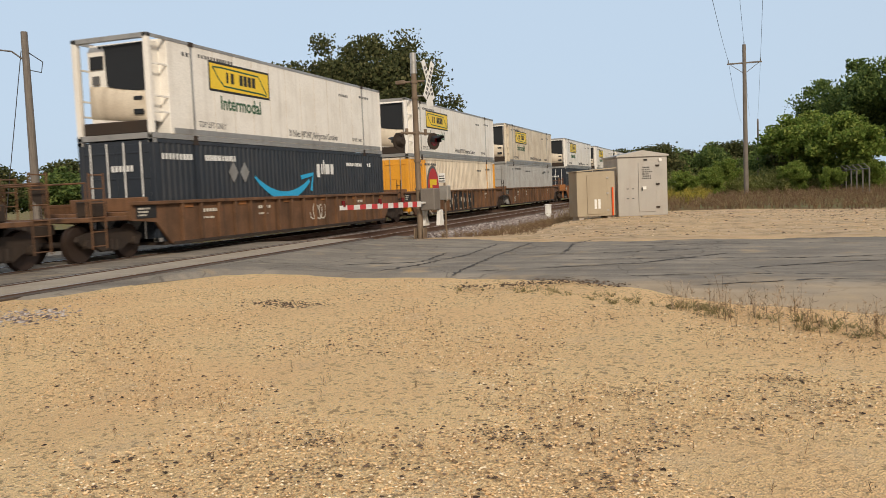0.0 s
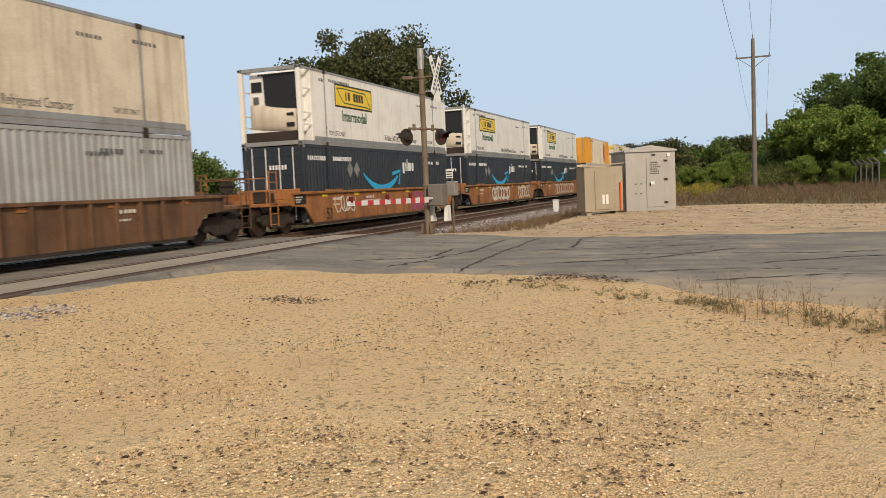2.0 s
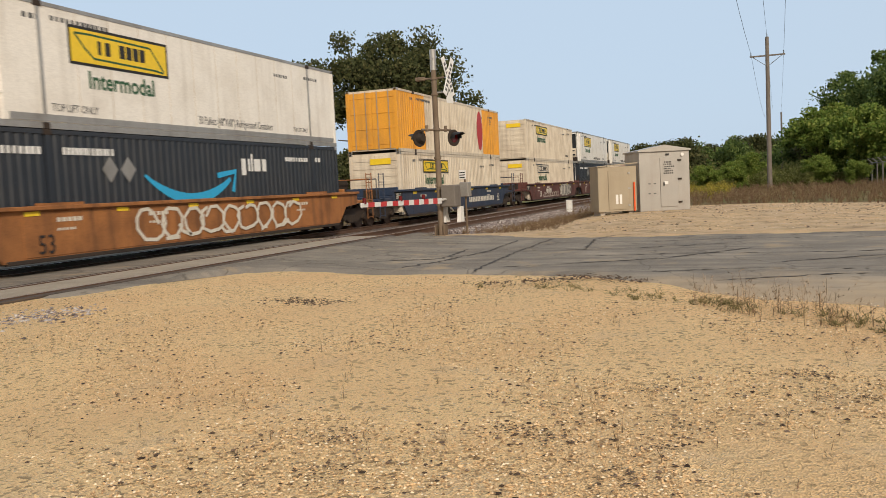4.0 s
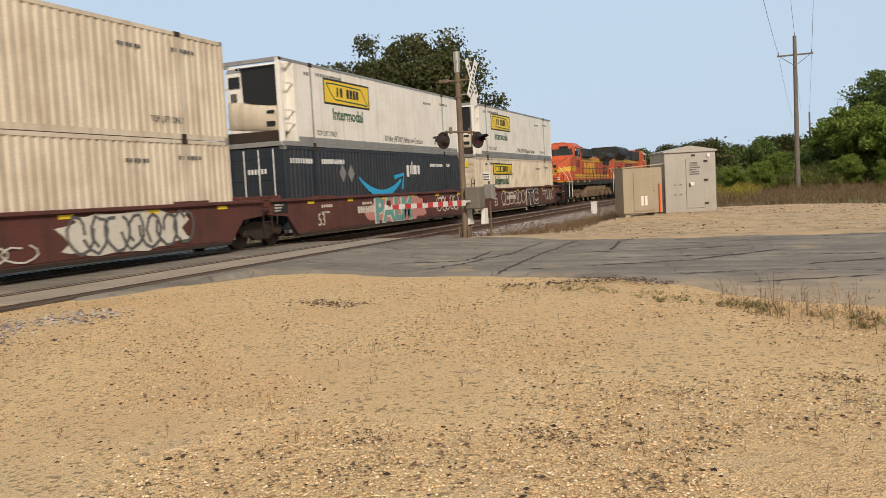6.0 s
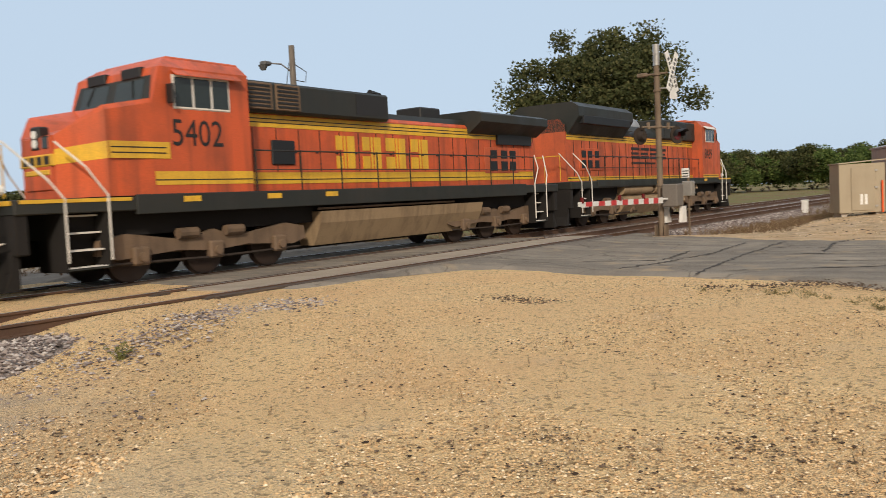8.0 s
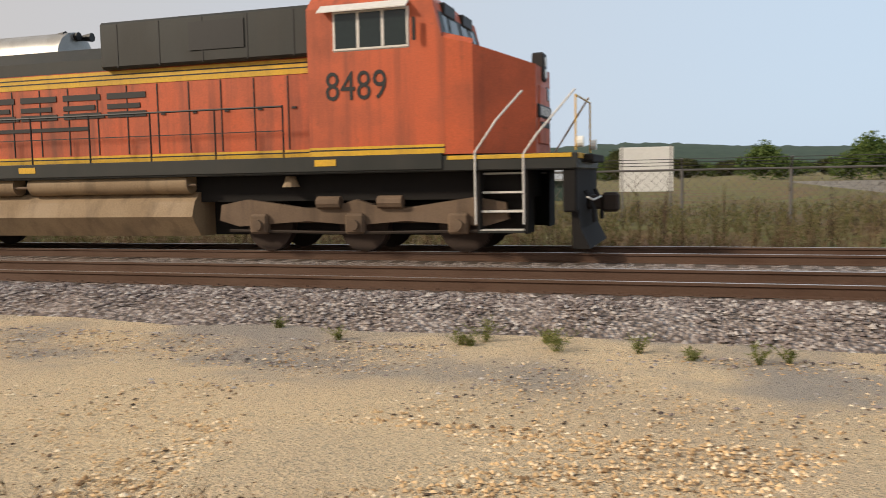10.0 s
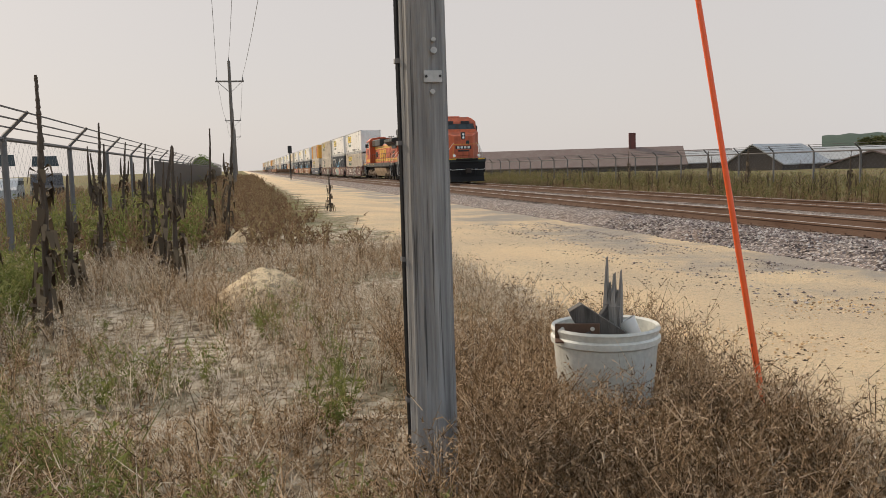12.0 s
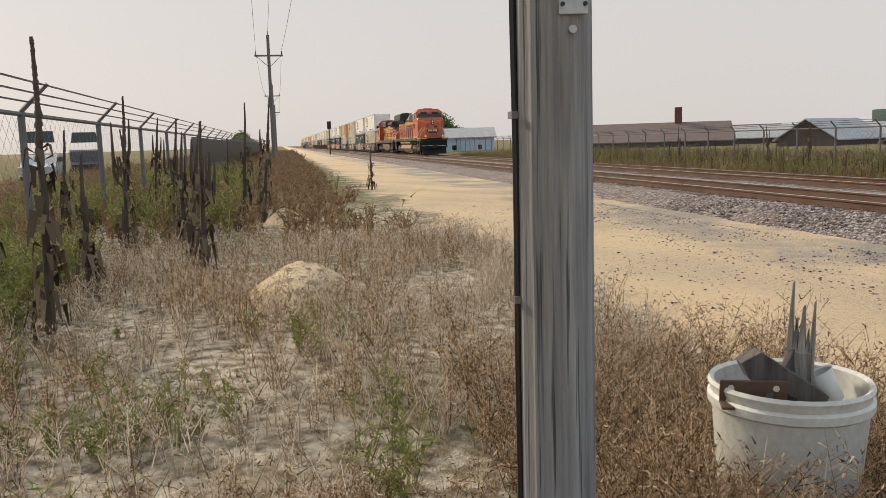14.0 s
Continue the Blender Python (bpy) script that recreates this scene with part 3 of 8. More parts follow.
def crossing():
    """Asphalt and timber strips between and beside the rails where the road crosses."""
    for yc in TRACKS:
        for a, b in ((-.66, .66),):
            solid("crossing_panel", MB().box(9.8, yc + a, -.17, 25.2, yc + b, -.012, .01), PANELTOP, "worn sandy crossing panel between the rails", "crossing panel", kind="structure")
        for s in (-1, 1):
            y0 = yc + s * 0.85
            solid("crossing_timber", MB().box(9.3 + 0.2 * s, min(y0, y0 + s * .25), -.17, 25.3, max(y0, y0 + s * .25), -.014, .012), TIEWOOD, "dark timber plank beside the rail at the road", "timber", "crossing timbers", "structure")


crossing()


def rail_ramps():
    """Sloped timber fillers beside the near rails where the crossing surface begins."""
    for yc in TRACKS:
        for s in (-1, 1):
            y0 = yc + s * GAUGE - .13
            solid("crossing_ramp", MB().prism([(8.55, -.17), (9.35, -.17), (9.35, -.016), (9.1, -.016)], y0 - .11, y0 + .05), TIEWOOD, "dark sloped timber filler at the end of the crossing", "timber", "crossing timbers", "structure")


rail_ramps()

# ---------------------------------------------------------------- train
DY = 15.05                       # near face of the containers
BOXL, BOXW, BOXH = 16.154, 2.6, 2.896


def bars(mb, x, z, length, h, y, n=8, seed=1):
    """Unreadable writing as a row of small bars."""
    r = random.Random(seed)
    step = length / n
    for i in range(n):
        mb.box(x + i * step, y - .004, z, x + i * step + step * r.uniform(.5, .82), y, z + h)


def castings(parent):
    for x in (0, BOXL - .18):
        for y in (0, BOXW - .17):
            for z in (0, BOXH - .12):
                part("corner_casting", MB().box(x, y - .004, z, x + .18, y + .174, z + .12, .01), ALU, parent)


def haul_sign(parent, x, z, y, w=3.57, h=.93, board=YELLOWSIGN, word_z=-.53, word_x=.55, size=.60):
    """Yellow board with a dark border and a bar for the firm's name, the plain word below it."""
    sign = part("sign", MB().box(x, y - .006, z, x + w, y, z + h), BLACK, parent, "yellow company board with dark border")
    part("board", MB().box(x + .07, y - .011, z + .07, x + w - .07, y - .006, z + h - .07), board, sign)
    mb = MB()
    mb.strip([(x + .2, z + h - .18), (x + .5, z + h - .5), (x + .8, z + .2), (x + w - .55, z + .16), (x + w - .2, z + .12)], .05, y - .011)
    mb.strip([(x + .2, z + h - .18), (x + .7, z + h - .16), (x + w - .7, z + h - .2), (x + w - .2, z + .16)], .05, y - .011)
    part("scroll", mb, INK if board is YELLOWSIGN else GREYINK, sign)
    nb = MB()
    for i, ww in enumerate((.10, .16, .0, .18, .18, .18, .18)):
        if ww:
            nb.box(x + .95 + i * .25, y - .013, z + h * .34, x + .95 + i * .25 + ww * 1.1, y - .011, z + h * .70)
    part("name_bar", nb, BLACK, sign)
    lettering("Intermodal", size, x + word_x, y - .004, z + word_z, INK, parent, squeeze=2.59 / (4.75 * .60), bold=.012)


def side_marks(parent, y, material, seed=0):
    mb = MB()
    bars(mb, 1.55, 2.45, .55, .12, y, 3, seed), bars(mb, 2.35, 2.5, 1.9, .11, y, 12, seed + 1), bars(mb, 13.9, 2.35, 1.0, .1, y, 6, seed + 3)
    bars(mb, 11.9, 2.25, .9, .1, y, 6, seed + 4)
    part("stencil", mb, material, parent)


def reefer(paint, label, long_text="30 Pallets (48\"X40\") Refrigerated Container"):
    c = thing("container", label, "shipping container", "containers on the train")
    # insulated smooth shell behind an open end frame
    part("shell", MB().box(.85, .012, .14, BOXL - .05, BOXW - .012, BOXH - .03, .02), paint, c)
    part("bottom_rail", MB().box(0, -.006, .0, BOXL, .06, .15), ALU, c, "grey aluminium bottom rail")
    part("bottom_rail", MB().box(0, BOXW - .06, 0, BOXL, BOXW + .006, .15), ALU, c, "grey aluminium bottom rail")
    part("rub_rail", MB().box(1.0, -.002, .17, BOXL - .2, .012, .33), ALU, c)
    part("top_rail", MB().box(0, -.002, BOXH - .10, BOXL, .05, BOXH - .01), ALU, c)
    part("top_rail", MB().box(0, BOXW - .05, BOXH - .10, BOXL, BOXW + .002, BOXH - .01), ALU, c)
    posts = [(0, .16), (BOXL - .16, BOXL)]
    for a, b in posts:
        for y0 in (-.004, BOXW - .156):
            part("corner_post", MB().box(a, y0, 0, b, y0 + .16, BOXH, .015), paint, c)
    part("end_beam", MB().box(0, .1, BOXH - .13, .14, BOXW - .1, BOXH), ALU, c)
    part("end_sill", MB().box(0, .1, 0, .16, BOXW - .1, .16), ALU, c)
    part("skirt", MB().box(.10, .16, .16, .45, BOXW - .16, .52, .03), TRUCKMAT, c, "dark grimy lower panel")
    for y0 in (.02, BOXW - .06):
        for z in (.72, 1.16, 2.06):
            part("rung", MB().box(.15, y0, z, .86, y0 + .04, z + .05), paint, c)
    # cooling unit with a bulging lower cowl, dark grille and vents
    unit = part("cooling_unit", MB().prism([(.86, .5), (.32, .5), (.30, 1.45), (.30, 2.55), (.42, 2.76), (.86, 2.78)], .30, BOXW - .30), WHITE, c, "white cooling unit with dark grille")
    cowl = MB()
    for z, bulge in ((.52, .0), (.56, .05), (.72, .11), (1.0, .14), (1.25, .12), (1.42, .05), (1.48, .0)):
        cowl.v += [(.315 - bulge * k, y, z + up) for y, k, up in ((.28, .0, .0), (.34, .6, .0), (.7, .9, .0), (1.3, 1.0, .04), (1.9, .9, .1), (2.24, .6, .14), (2.32, .0, .16))]
    cowl.f = [(r * 7 + q, r * 7 + q + 1, r * 7 + q + 8, r * 7 + q + 7) for r in range(6) for q in range(6)]
    part("cowl", cowl, CREAM, unit, "stained bulging lower cowl", smooth=True)
    part("grille", MB().prism([(.33, 1.36), (.7, 1.38), (1.25, 1.46), (1.62, 1.56), (1.66, 2.66), (.33, 2.70)], .235, .30, "x"), DARKGRILLE, unit)
    for yy in (.10, BOXW - .10):
        part("side_stay", MB().cyl((.2, yy, .2), (.2, yy, 2.75), .03, .03, 6), ALU, unit)
    part("control_panel", MB().box(.245, 1.75, 2.05, .29, 2.2, 2.42, .01), DARKGRILLE, unit)
    part("vent", MB().box(.225, 1.9, 1.62, .28, 2.12, 1.86), GREYINK, unit)
    part("cowl_vent", MB().box(.17, .40, .70, .25, .72, .84, .01), DARKGRILLE, unit)
    part("cowl_vent", MB().box(.17, .42, 1.10, .24, .70, 1.20, .01), DARKGRILLE, unit)
    lab = MB()
    for i in range(10):
        lab.box(.28, .55 + i * .14, 2.63, .305, .64 + i * .14, 2.71)
    part("maker_bar", lab, BLACK, unit)
    for x in (1.98, BOXL - 1.98):
        part("lift_post", MB().box(x - .045, -.003, .12, x + .045, .02, BOXH - .05), ALU, c)
        part("lift_casting", MB().box(x - .12, -.012, BOXH - .13, x + .12, .14, BOXH + .004), TRUCKMAT, c)
        part("lift_casting", MB().box(x - .1, -.012, 0, x + .1, .1, .14), TRUCKMAT, c)
    seams = MB()
    for i in range(1, 11):
        x = 1.98 + i * (BOXL - 3.96) / 11
        seams.box(x - .008, .008, .33, x + .008, .0125, BOXH - .1)
    part("seam", seams, CREAM, c)
    castings(c)
    haul_sign(c, 2.84, 1.58, .011)
    side_marks(c, .011, GREYINK, 3)
    lettering("TOP LIFT ONLY", .26, 2.2, .008, .42, GREYINK, c, squeeze=.8)
    lettering("TOP LIFT ONLY", .2, 13.0, .008, .46, GREYINK, c, squeeze=.7)
    lettering(long_text, .34, 7.63, .008, .42, GREYINK, c, squeeze=.66)
    return c


def corrugated(paint, end_paint, label, doors="rods", ends=None):
    """Ribbed steel container; ends: length of differently painted panels at both ends."""
    c = thing("container", label, "shipping container", "containers on the train")
    pitch, depth = .262, .034

    def ribs(x0, x1, y, s):
        mb = MB()
        pts, x = [], x0
        while x < x1 - 1e-6:
            pts += [(x, 0), (x + pitch * .36, 0), (x + pitch * .5, depth), (x + pitch * .86, depth)]
            x += pitch
        pts.append((x1, 0))
        pts = [(min(a, x1), b) for a, b in pts]
        vs = [(a, y + s * b, .15) for a, b in pts] + [(a, y + s * b, BOXH - .11) for a, b in pts]
        n = len(pts)
        mb.add(vs, [(i, i + 1, n + i + 1, n + i) for i in range(n - 1)])
        return mb

    core = part("shell", MB().box(.06, .05, .1, BOXL - .06, BOXW - .05, BOXH - .03), paint, c)
    cuts = [(.12, BOXL - .12, paint)] if not ends else [(.12, ends, end_paint), (ends, BOXL - (ends if ends > 3 else .5), paint), (BOXL - (ends if ends > 3 else .5), BOXL - .12, end_paint)]
    for a, b, p in cuts:
        part("side_panel", ribs(a, b, .008, 1), p, c)
        part("side_panel", ribs(a, b, BOXW - .008, -1), p, c)
    part("bottom_rail", MB().box(0, 0, 0, BOXL, .06, .15), paint, c)
    part("bottom_rail", MB().box(0, BOXW - .06, 0, BOXL, BOXW, .15), paint, c)
    part("top_rail", MB().box(0, .0, BOXH - .11, BOXL, .06, BOXH - .01), paint, c)
    part("top_rail", MB().box(0, BOXW - .06, BOXH - .11, BOXL, BOXW, BOXH - .01), paint, c)
    for x in (0, BOXL - .14):
        for y0 in (0, BOXW - .16):
            part("corner_post", MB().box(x, y0, 0, x + .14, y0 + .16, BOXH, .012), end_paint, c)
    for x in (1.98, BOXL - 1.98):
        part("lift_post", MB().box(x - .07, -.002, .12, x + .07, .03, BOXH - .05), end_paint if ends else paint, c)
        part("lift_casting", MB().box(x - .12, -.01, BOXH - .13, x + .12, .14, BOXH + .004), TRUCKMAT, c)
        part("lift_casting", MB().box(x - .1, -.01, 0, x + .1, .1, .14), TRUCKMAT, c)
    castings(c)
    for k in (0, 1):
        y0, y1 = .14 + k * 1.16, 1.30 + k * 1.16
        door = part("door", MB().box(.02, y0, .16, .06, y1 - .012, BOXH - .13, .008), end_paint, c)
        if doors == "rods":
            for yy in (y0 + .28, y1 - .3):
                part("lock_rod", MB().cyl((-.02, yy, .1), (-.02, yy, BOXH - .08), .02, .02, 6), WHITEINK if paint is NAVY else ALU, door)
        for z in np.linspace(.35, 2.5, 7 if doors != "rods" else 4):
            part("rib", MB().box(.0, y0 + .05, z, .022, y1 - .06, z + (.17 if doors != "rods" else .05), .006), end_paint, door)
    part("far_end", MB().box(BOXL - .06, .14, .15, BOXL - .02, BOXW - .14, BOXH - .12), end_paint, c)
    return c


def diamonds(parent, pts, y, size, material):
    for x, z in pts:
        part("placard", MB().prism([(x - size, z), (x, z - size * 1.25), (x + size, z), (x, z + size * 1.25)], y - .005, y), material, parent)


def slate_box():
    c = corrugated(NAVY, NAVY, "dark slate ribbed container with light blue curved arrow")
    y = .004
    pts = [(5.15 + 3.85 * t, 1.84 - .62 * math.sin(math.pi * t) ** .85 - .12 * t) for t in np.linspace(0, 1, 17)]
    part("swoosh", MB().strip(pts, [.08 + .24 * math.sin(math.pi * t * .93) for t in np.linspace(0, 1, 17)], y), SKYBLUE, c, "light blue curved arrow")
    part("arrow_tip", MB().strip([(8.35, 1.82), (9.3, 1.95), (9.12, 1.32)], .17, y), SKYBLUE, c)
    nb = MB()
    for i, (ww, lo, hi) in enumerate(((.2, -.12, .4), (.1, 0, .4), (.08, 0, .56), (.32, 0, .4), (.2, 0, .4))):
        x0 = 9.65 + (0, .36, .54, .70, 1.18)[i]
        nb.box(x0, y - .004, 1.95 + lo, x0 + ww * 1.15, y, 1.95 + hi)
    part("name_bar", nb, WHITEINK, c)
    mb = MB()
    bars(mb, .35, 2.32, 1.45, .17, y, 9, 4), bars(mb, 2.4, 2.32, 1.7, .17, y, 13, 5), bars(mb, 12.3, 2.3, 1.6, .14, y, 9, 6), bars(mb, 14.4, 2.3, .4, .16, y, 2, 8)
    part("stencil", mb, WHITEINK, c)
    diamonds(c, ((3.9, 1.98), (4.55, 1.98)), y, .27, ALU)
    for k, yy in enumerate((.75, 1.7)):
        part("placard", MB().prism([(yy - .26, .62), (yy, .28), (yy + .26, .62), (yy, .96)], -.045, -.04, "x"), ALU, c)
    eb = MB()
    for i in range(6):
        eb.box(-.045, 1.35 - i * .13, 2.0, -.04, 1.43 - i * .13, 2.17)
        eb.box(-.045, .3 + i * .1, 1.0 - .12 * (i % 4), -.04, .38 + i * .1, 1.06 - .12 * (i % 4))
    part("stencil", eb, WHITEINK, c)
    return c


def cream_box(board=YELLOWSIGN):
    c = corrugated(CREAM, CREAM, "cream ribbed container with company board", doors="ribs")
    haul_sign(c, 2.86, 1.92, .004, 3.57, .66, board, -.55, .2, .66)
    side_marks(c, .004, GREYINK, 11)
    lettering("TOP LIFT ONLY", .24, 12.9, 0, .42, GREYINK, c, squeeze=.8)
    part("end_board", MB().box(-.03, .45, 2.35, -.02, 1.5, 2.62), YELLOWSIGN, c)
    return c


def emblem_box():
    c = corrugated(CREAM, ORANGEBOX, "white ribbed container with orange end panels and red emblem", ends=2.5)
    part("emblem", MB().prism([(3.5 + .98 * math.cos(a), 1.25 + 1.25 * math.sin(a)) for a in np.linspace(0, 2 * math.pi, 28)[:-1]], -.004, .004), GREYINK, c, "dark ringed red round emblem")
    part("emblem_disc", MB().prism([(3.58 + .86 * math.cos(a), 1.25 + 1.1 * math.sin(a)) for a in np.linspace(0, 2 * math.pi, 28)[:-1]], -.008, -.004), REDINK, c)
    part("emblem_bar", MB().box(3.0, -.013, .35, 3.35, -.008, 1.75).box(3.35, -.013, .35, 4.1, -.008, .7).box(3.35, -.013, .95, 3.9, -.008, 1.2).box(3.35, -.013, 1.45, 4.1, -.008, 1.75), YELLOWSIGN, c)
    lettering("53", .5, 1.3, .0, 1.25, GREYINK, c, squeeze=.8)
    side_marks(c, .004, GREYINK, 21)
    return c


def orange_box():
    c = corrugated(CREAM, ORANGEBOX, "cream ribbed container with orange end panels", ends=3.4)
    part("emblem", MB().prism([(12.2 + .5 * math.cos(a), 1.5 + 1.15 * math.sin(a)) for a in np.linspace(0, 2 * math.pi, 24)[:-1]], -.004, .004), REDINK, c, "dark red oval emblem")
    lettering("53", .42, 14.2, .0, 1.95, GREYINK, c, squeeze=.8)
    side_marks(c, .004, GREYINK, 31)
    return c


def grey_box():
    c = corrugated(GREYBOX, GREYBOX, "plain grey ribbed container with faint stencils")
    side_marks(c, .004, GREYINK, 41)
    mb = MB()
    bars(mb, 12.4, 2.3, .9, .14, .004, 5, 3), bars(mb, 5.8, 2.35, 1.6, .1, .004, 10, 3)
    part("stencil", mb, GREYINK, c)
    return c


def truck(parent, x, wheelbase=1.78, r=.46):
    """Two-axle wagon bogie with side frames, springs and wheels."""
    t = part("truck", MB().box(x - .25, -1.05, .38, x + .25, 1.05, .72, .03), TRUCKMAT, parent, "grimy cast steel truck")
    for s in (-1, 1):
        y = s * .98
        prof = [(x - 1.2, .55), (x - 1.15, .66), (x - .5, .82), (x + .5, .82), (x + 1.15, .66), (x + 1.2, .55), (x + 1.05, .42), (x + .62, .40), (x + .35, .24), (x - .35, .24), (x - .62, .40), (x - 1.05, .42)]
        part("side_frame", MB().prism(prof, y - .07, y + .07), TRUCKMAT, t)
        sp = MB()
        for dx in (-.22, 0, .22):
            sp.cyl((x + dx, y - s * -.02, .28), (x + dx, y - s * -.02, .55), .09, .09, 8)
        part("springs", sp, TRUCKMAT, t)
        for dx in (-wheelbase / 2, wheelbase / 2):
            yw = s * .76
            part("wheel", MB().cyl((x + dx, yw - .065, r), (x + dx, yw + .065, r), r, r, 24).cyl((x + dx, s * .70 - .03, r), (x + dx, s * .70 + .03, r), r + .03, r + .03, 24), WHEELMAT, t, smooth=True)
            part("bearing", MB().cyl((x + dx, y - .02, r), (x + dx, y + s * .15, r), .14, .11, 10), TRUCKMAT, t)
    part("axle", MB().cyl((x - wheelbase / 2, -.7, r), (x - wheelbase / 2, .7, r), .08).cyl((x + wheelbase / 2, -.7, r), (x + wheelbase / 2, .7, r), .08), TRUCKMAT, t)
    return t


def well_car(paint, style, label, left_end, right_end):
    """One well of a double-stack wagon, its own zero at the left end of the box, on the track's centre line.
    left_end / right_end: end: platform with ladders and coupler; joint: shared truck."""
    c = thing("well_car", label, "rail wagon", "wagons of the train")
    lo, hi = -.35, BOXL + .35
    for s in (-1, 1):
        y0, y1 = (-1.44, -1.36) if s < 0 else (1.36, 1.44)
        prof = [(lo - .9, 1.42), (lo - .9, 1.0), (lo + .1, .92), (lo + .75, .28), (hi - .75, .28), (hi - .1, .92), (hi + .9, 1.0), (hi + .9, 1.42)]
        side = part("side_sill", MB().prism(prof, y0, y1), paint, c)
        part("top_chord", MB().box(lo - .9, s * 1.45 - .10, 1.40, hi + .9, s * 1.45 + .10, 1.50, .015), paint, side)
        part("bottom_chord", MB().box(lo + .8, s * 1.42 - .09, .24, hi - .8, s * 1.42 + .09, .33, .01), TRUCKMAT, side)
        if style == "ribbed":
            n = 17
            for i in range(n):
                x = lo + 1.2 + i * (hi - lo - 2.4) / (n - 1)
                part("rib", MB().box(x - .045, s * 1.47 - .08, .33, x + .045, s * 1.47 + .08, 1.40, .008), paint, side)
        else:
            part("side_panel", MB().box(lo + 1.3, s * 1.442 - .012, .36, hi - 1.3, s * 1.442 + .012, 1.36, .006), paint, side)
            for x in (lo + 2.4, hi - 2.4):
                part("lift_pad", MB().box(x - .7, s * 1.45 - .03, 1.5, x + .7, s * 1.45 + .03, 1.56), paint, side)
    part("well_floor", MB().box(lo + .6, -1.3, .25, hi - .6, 1.3, .345), TRUCKMAT, c)
    for x0, x1 in ((lo - .9, lo), (hi, hi + .9)):
        part("end_deck", MB().box(x0, -1.36, 1.0, x1, 1.36, 1.24, .02), paint, c)
        part("bulkhead", MB().box(x0 + (.78 if x0 < 0 else 0), -1.3, 1.24, x0 + (.9 if x0 < 0 else .12), 1.3, 1.62, .02), paint, c)
    for kind, x, d in ((left_end, lo - .9, -1), (right_end, hi + .9, 1)):
        if kind == "end":
            part("end_platform", MB().box(min(x, x + d * 1.5), -1.38, 1.02, max(x, x + d * 1.5), 1.38, 1.14, .015), paint, c)
            for s in (-1, 1):
                fr = MB()
                for px in (x + d * .95, x + d * 1.45):
                    fr.cyl((px, s * 1.42, .35), (px, s * 1.42, 2.25), .022, .022, 6)
                for z in (.42, .78, 1.14, 1.5, 1.86, 2.2):
                    fr.cyl((x + d * .95, s * 1.42, z), (x + d * 1.45, s * 1.42, z), .018, .018, 5)
                part("ladder", fr, paint, c)
            part("end_rail", MB().tube([(x + d * 1.45, -1.3, 1.14), (x + d * 1.45, -1.3, 2.0), (x + d * 1.45, 1.3, 2.0), (x + d * 1.45, 1.3, 1.14)], .025), paint, c)
            part("brake_gear", MB().box(x + d * .5 - .25, -.9, 1.14, x + d * .5 + .25, -.3, 1.55, .03), TRUCKMAT, c)
            part("brake_staff", MB().cyl((x + d * 1.1, .5, 1.14), (x + d * 1.1, .5, 2.1), .03), TRUCKMAT, c)
            part("brake_wheel", MB().cyl((x + d * 1.1 - .03, .5, 1.8), (x + d * 1.1 + .03, .5, 1.8), .28, .28, 14), TRUCKMAT, c)
            part("coupler", MB().box(min(x + d * 1.3, x + d * 2.2), -.14, .72, max(x + d * 1.3, x + d * 2.2), .14, 1.0, .03).box(x + d * 2.05 - .15, -.2, .68, x + d * 2.05 + .15, .2, 1.05, .05), TRUCKMAT, c)
            truck(c, x - d * -.35)
        elif kind == "joint":
            truck(c, BOXL + 1.72 if d > 0 else -1.72)
            for s in (-1, 1):
                fr = MB()
                for px in (x + d * .12, x + d * .58):
                    fr.cyl((px, s * 1.40, .40), (px, s * 1.40, 2.05), .022, .022, 6)
                for z in (.46, .8, 1.14, 1.48, 1.82):
                    fr.cyl((x + d * .12, s * 1.40, z), (x + d * .58, s * 1.40, z), .018, .018, 5)
                part("ladder", fr, TRUCKMAT, c)
                part("ladder_bracket", MB().box(min(x, x + d * .6), s * 1.37 - .02, 1.1, max(x, x + d * .6), s * 1.37 + .02, 1.18), TRUCKMAT, c)
            part("joint", MB().box(min(x, x + d * .5), -.4, .7, max(x, x + d * .5), .4, 1.1, .04), TRUCKMAT, c)
    part("data_panel", MB().box(lo - .72, -1.452, 1.04, lo + .12, -1.442, 1.39, .003), BLACK, c, "black data panel with pale stencils")
    dp = MB()
    for k in range(3):
        bars(dp, lo - .64, 1.28 - .09 * k, .5 - .08 * k, .05, -1.455, 5, k + 2)
    part("stencil", dp, PALE, c)
    # stencils and placards on the near side
    mb = MB()
    y = -1.462
    for x in (1.9, 5.0, 12.6):
        bars(mb, x, 1.12, .8, .10, y, 5, int(x * 3))
        bars(mb, x, .92, .6, .06, y, 5, int(x * 5))
    part("stencil", mb, PALE, c)
    rb = MB()
    for x in np.linspace(1.0, 15.2, 6):
        rb.box(x, y - .004, 1.28, x + .42, y, 1.38)
    part("reflector", rb, YELLOWSIGN if paint is not TANWELL else ORANGEWELL, c)
    return c


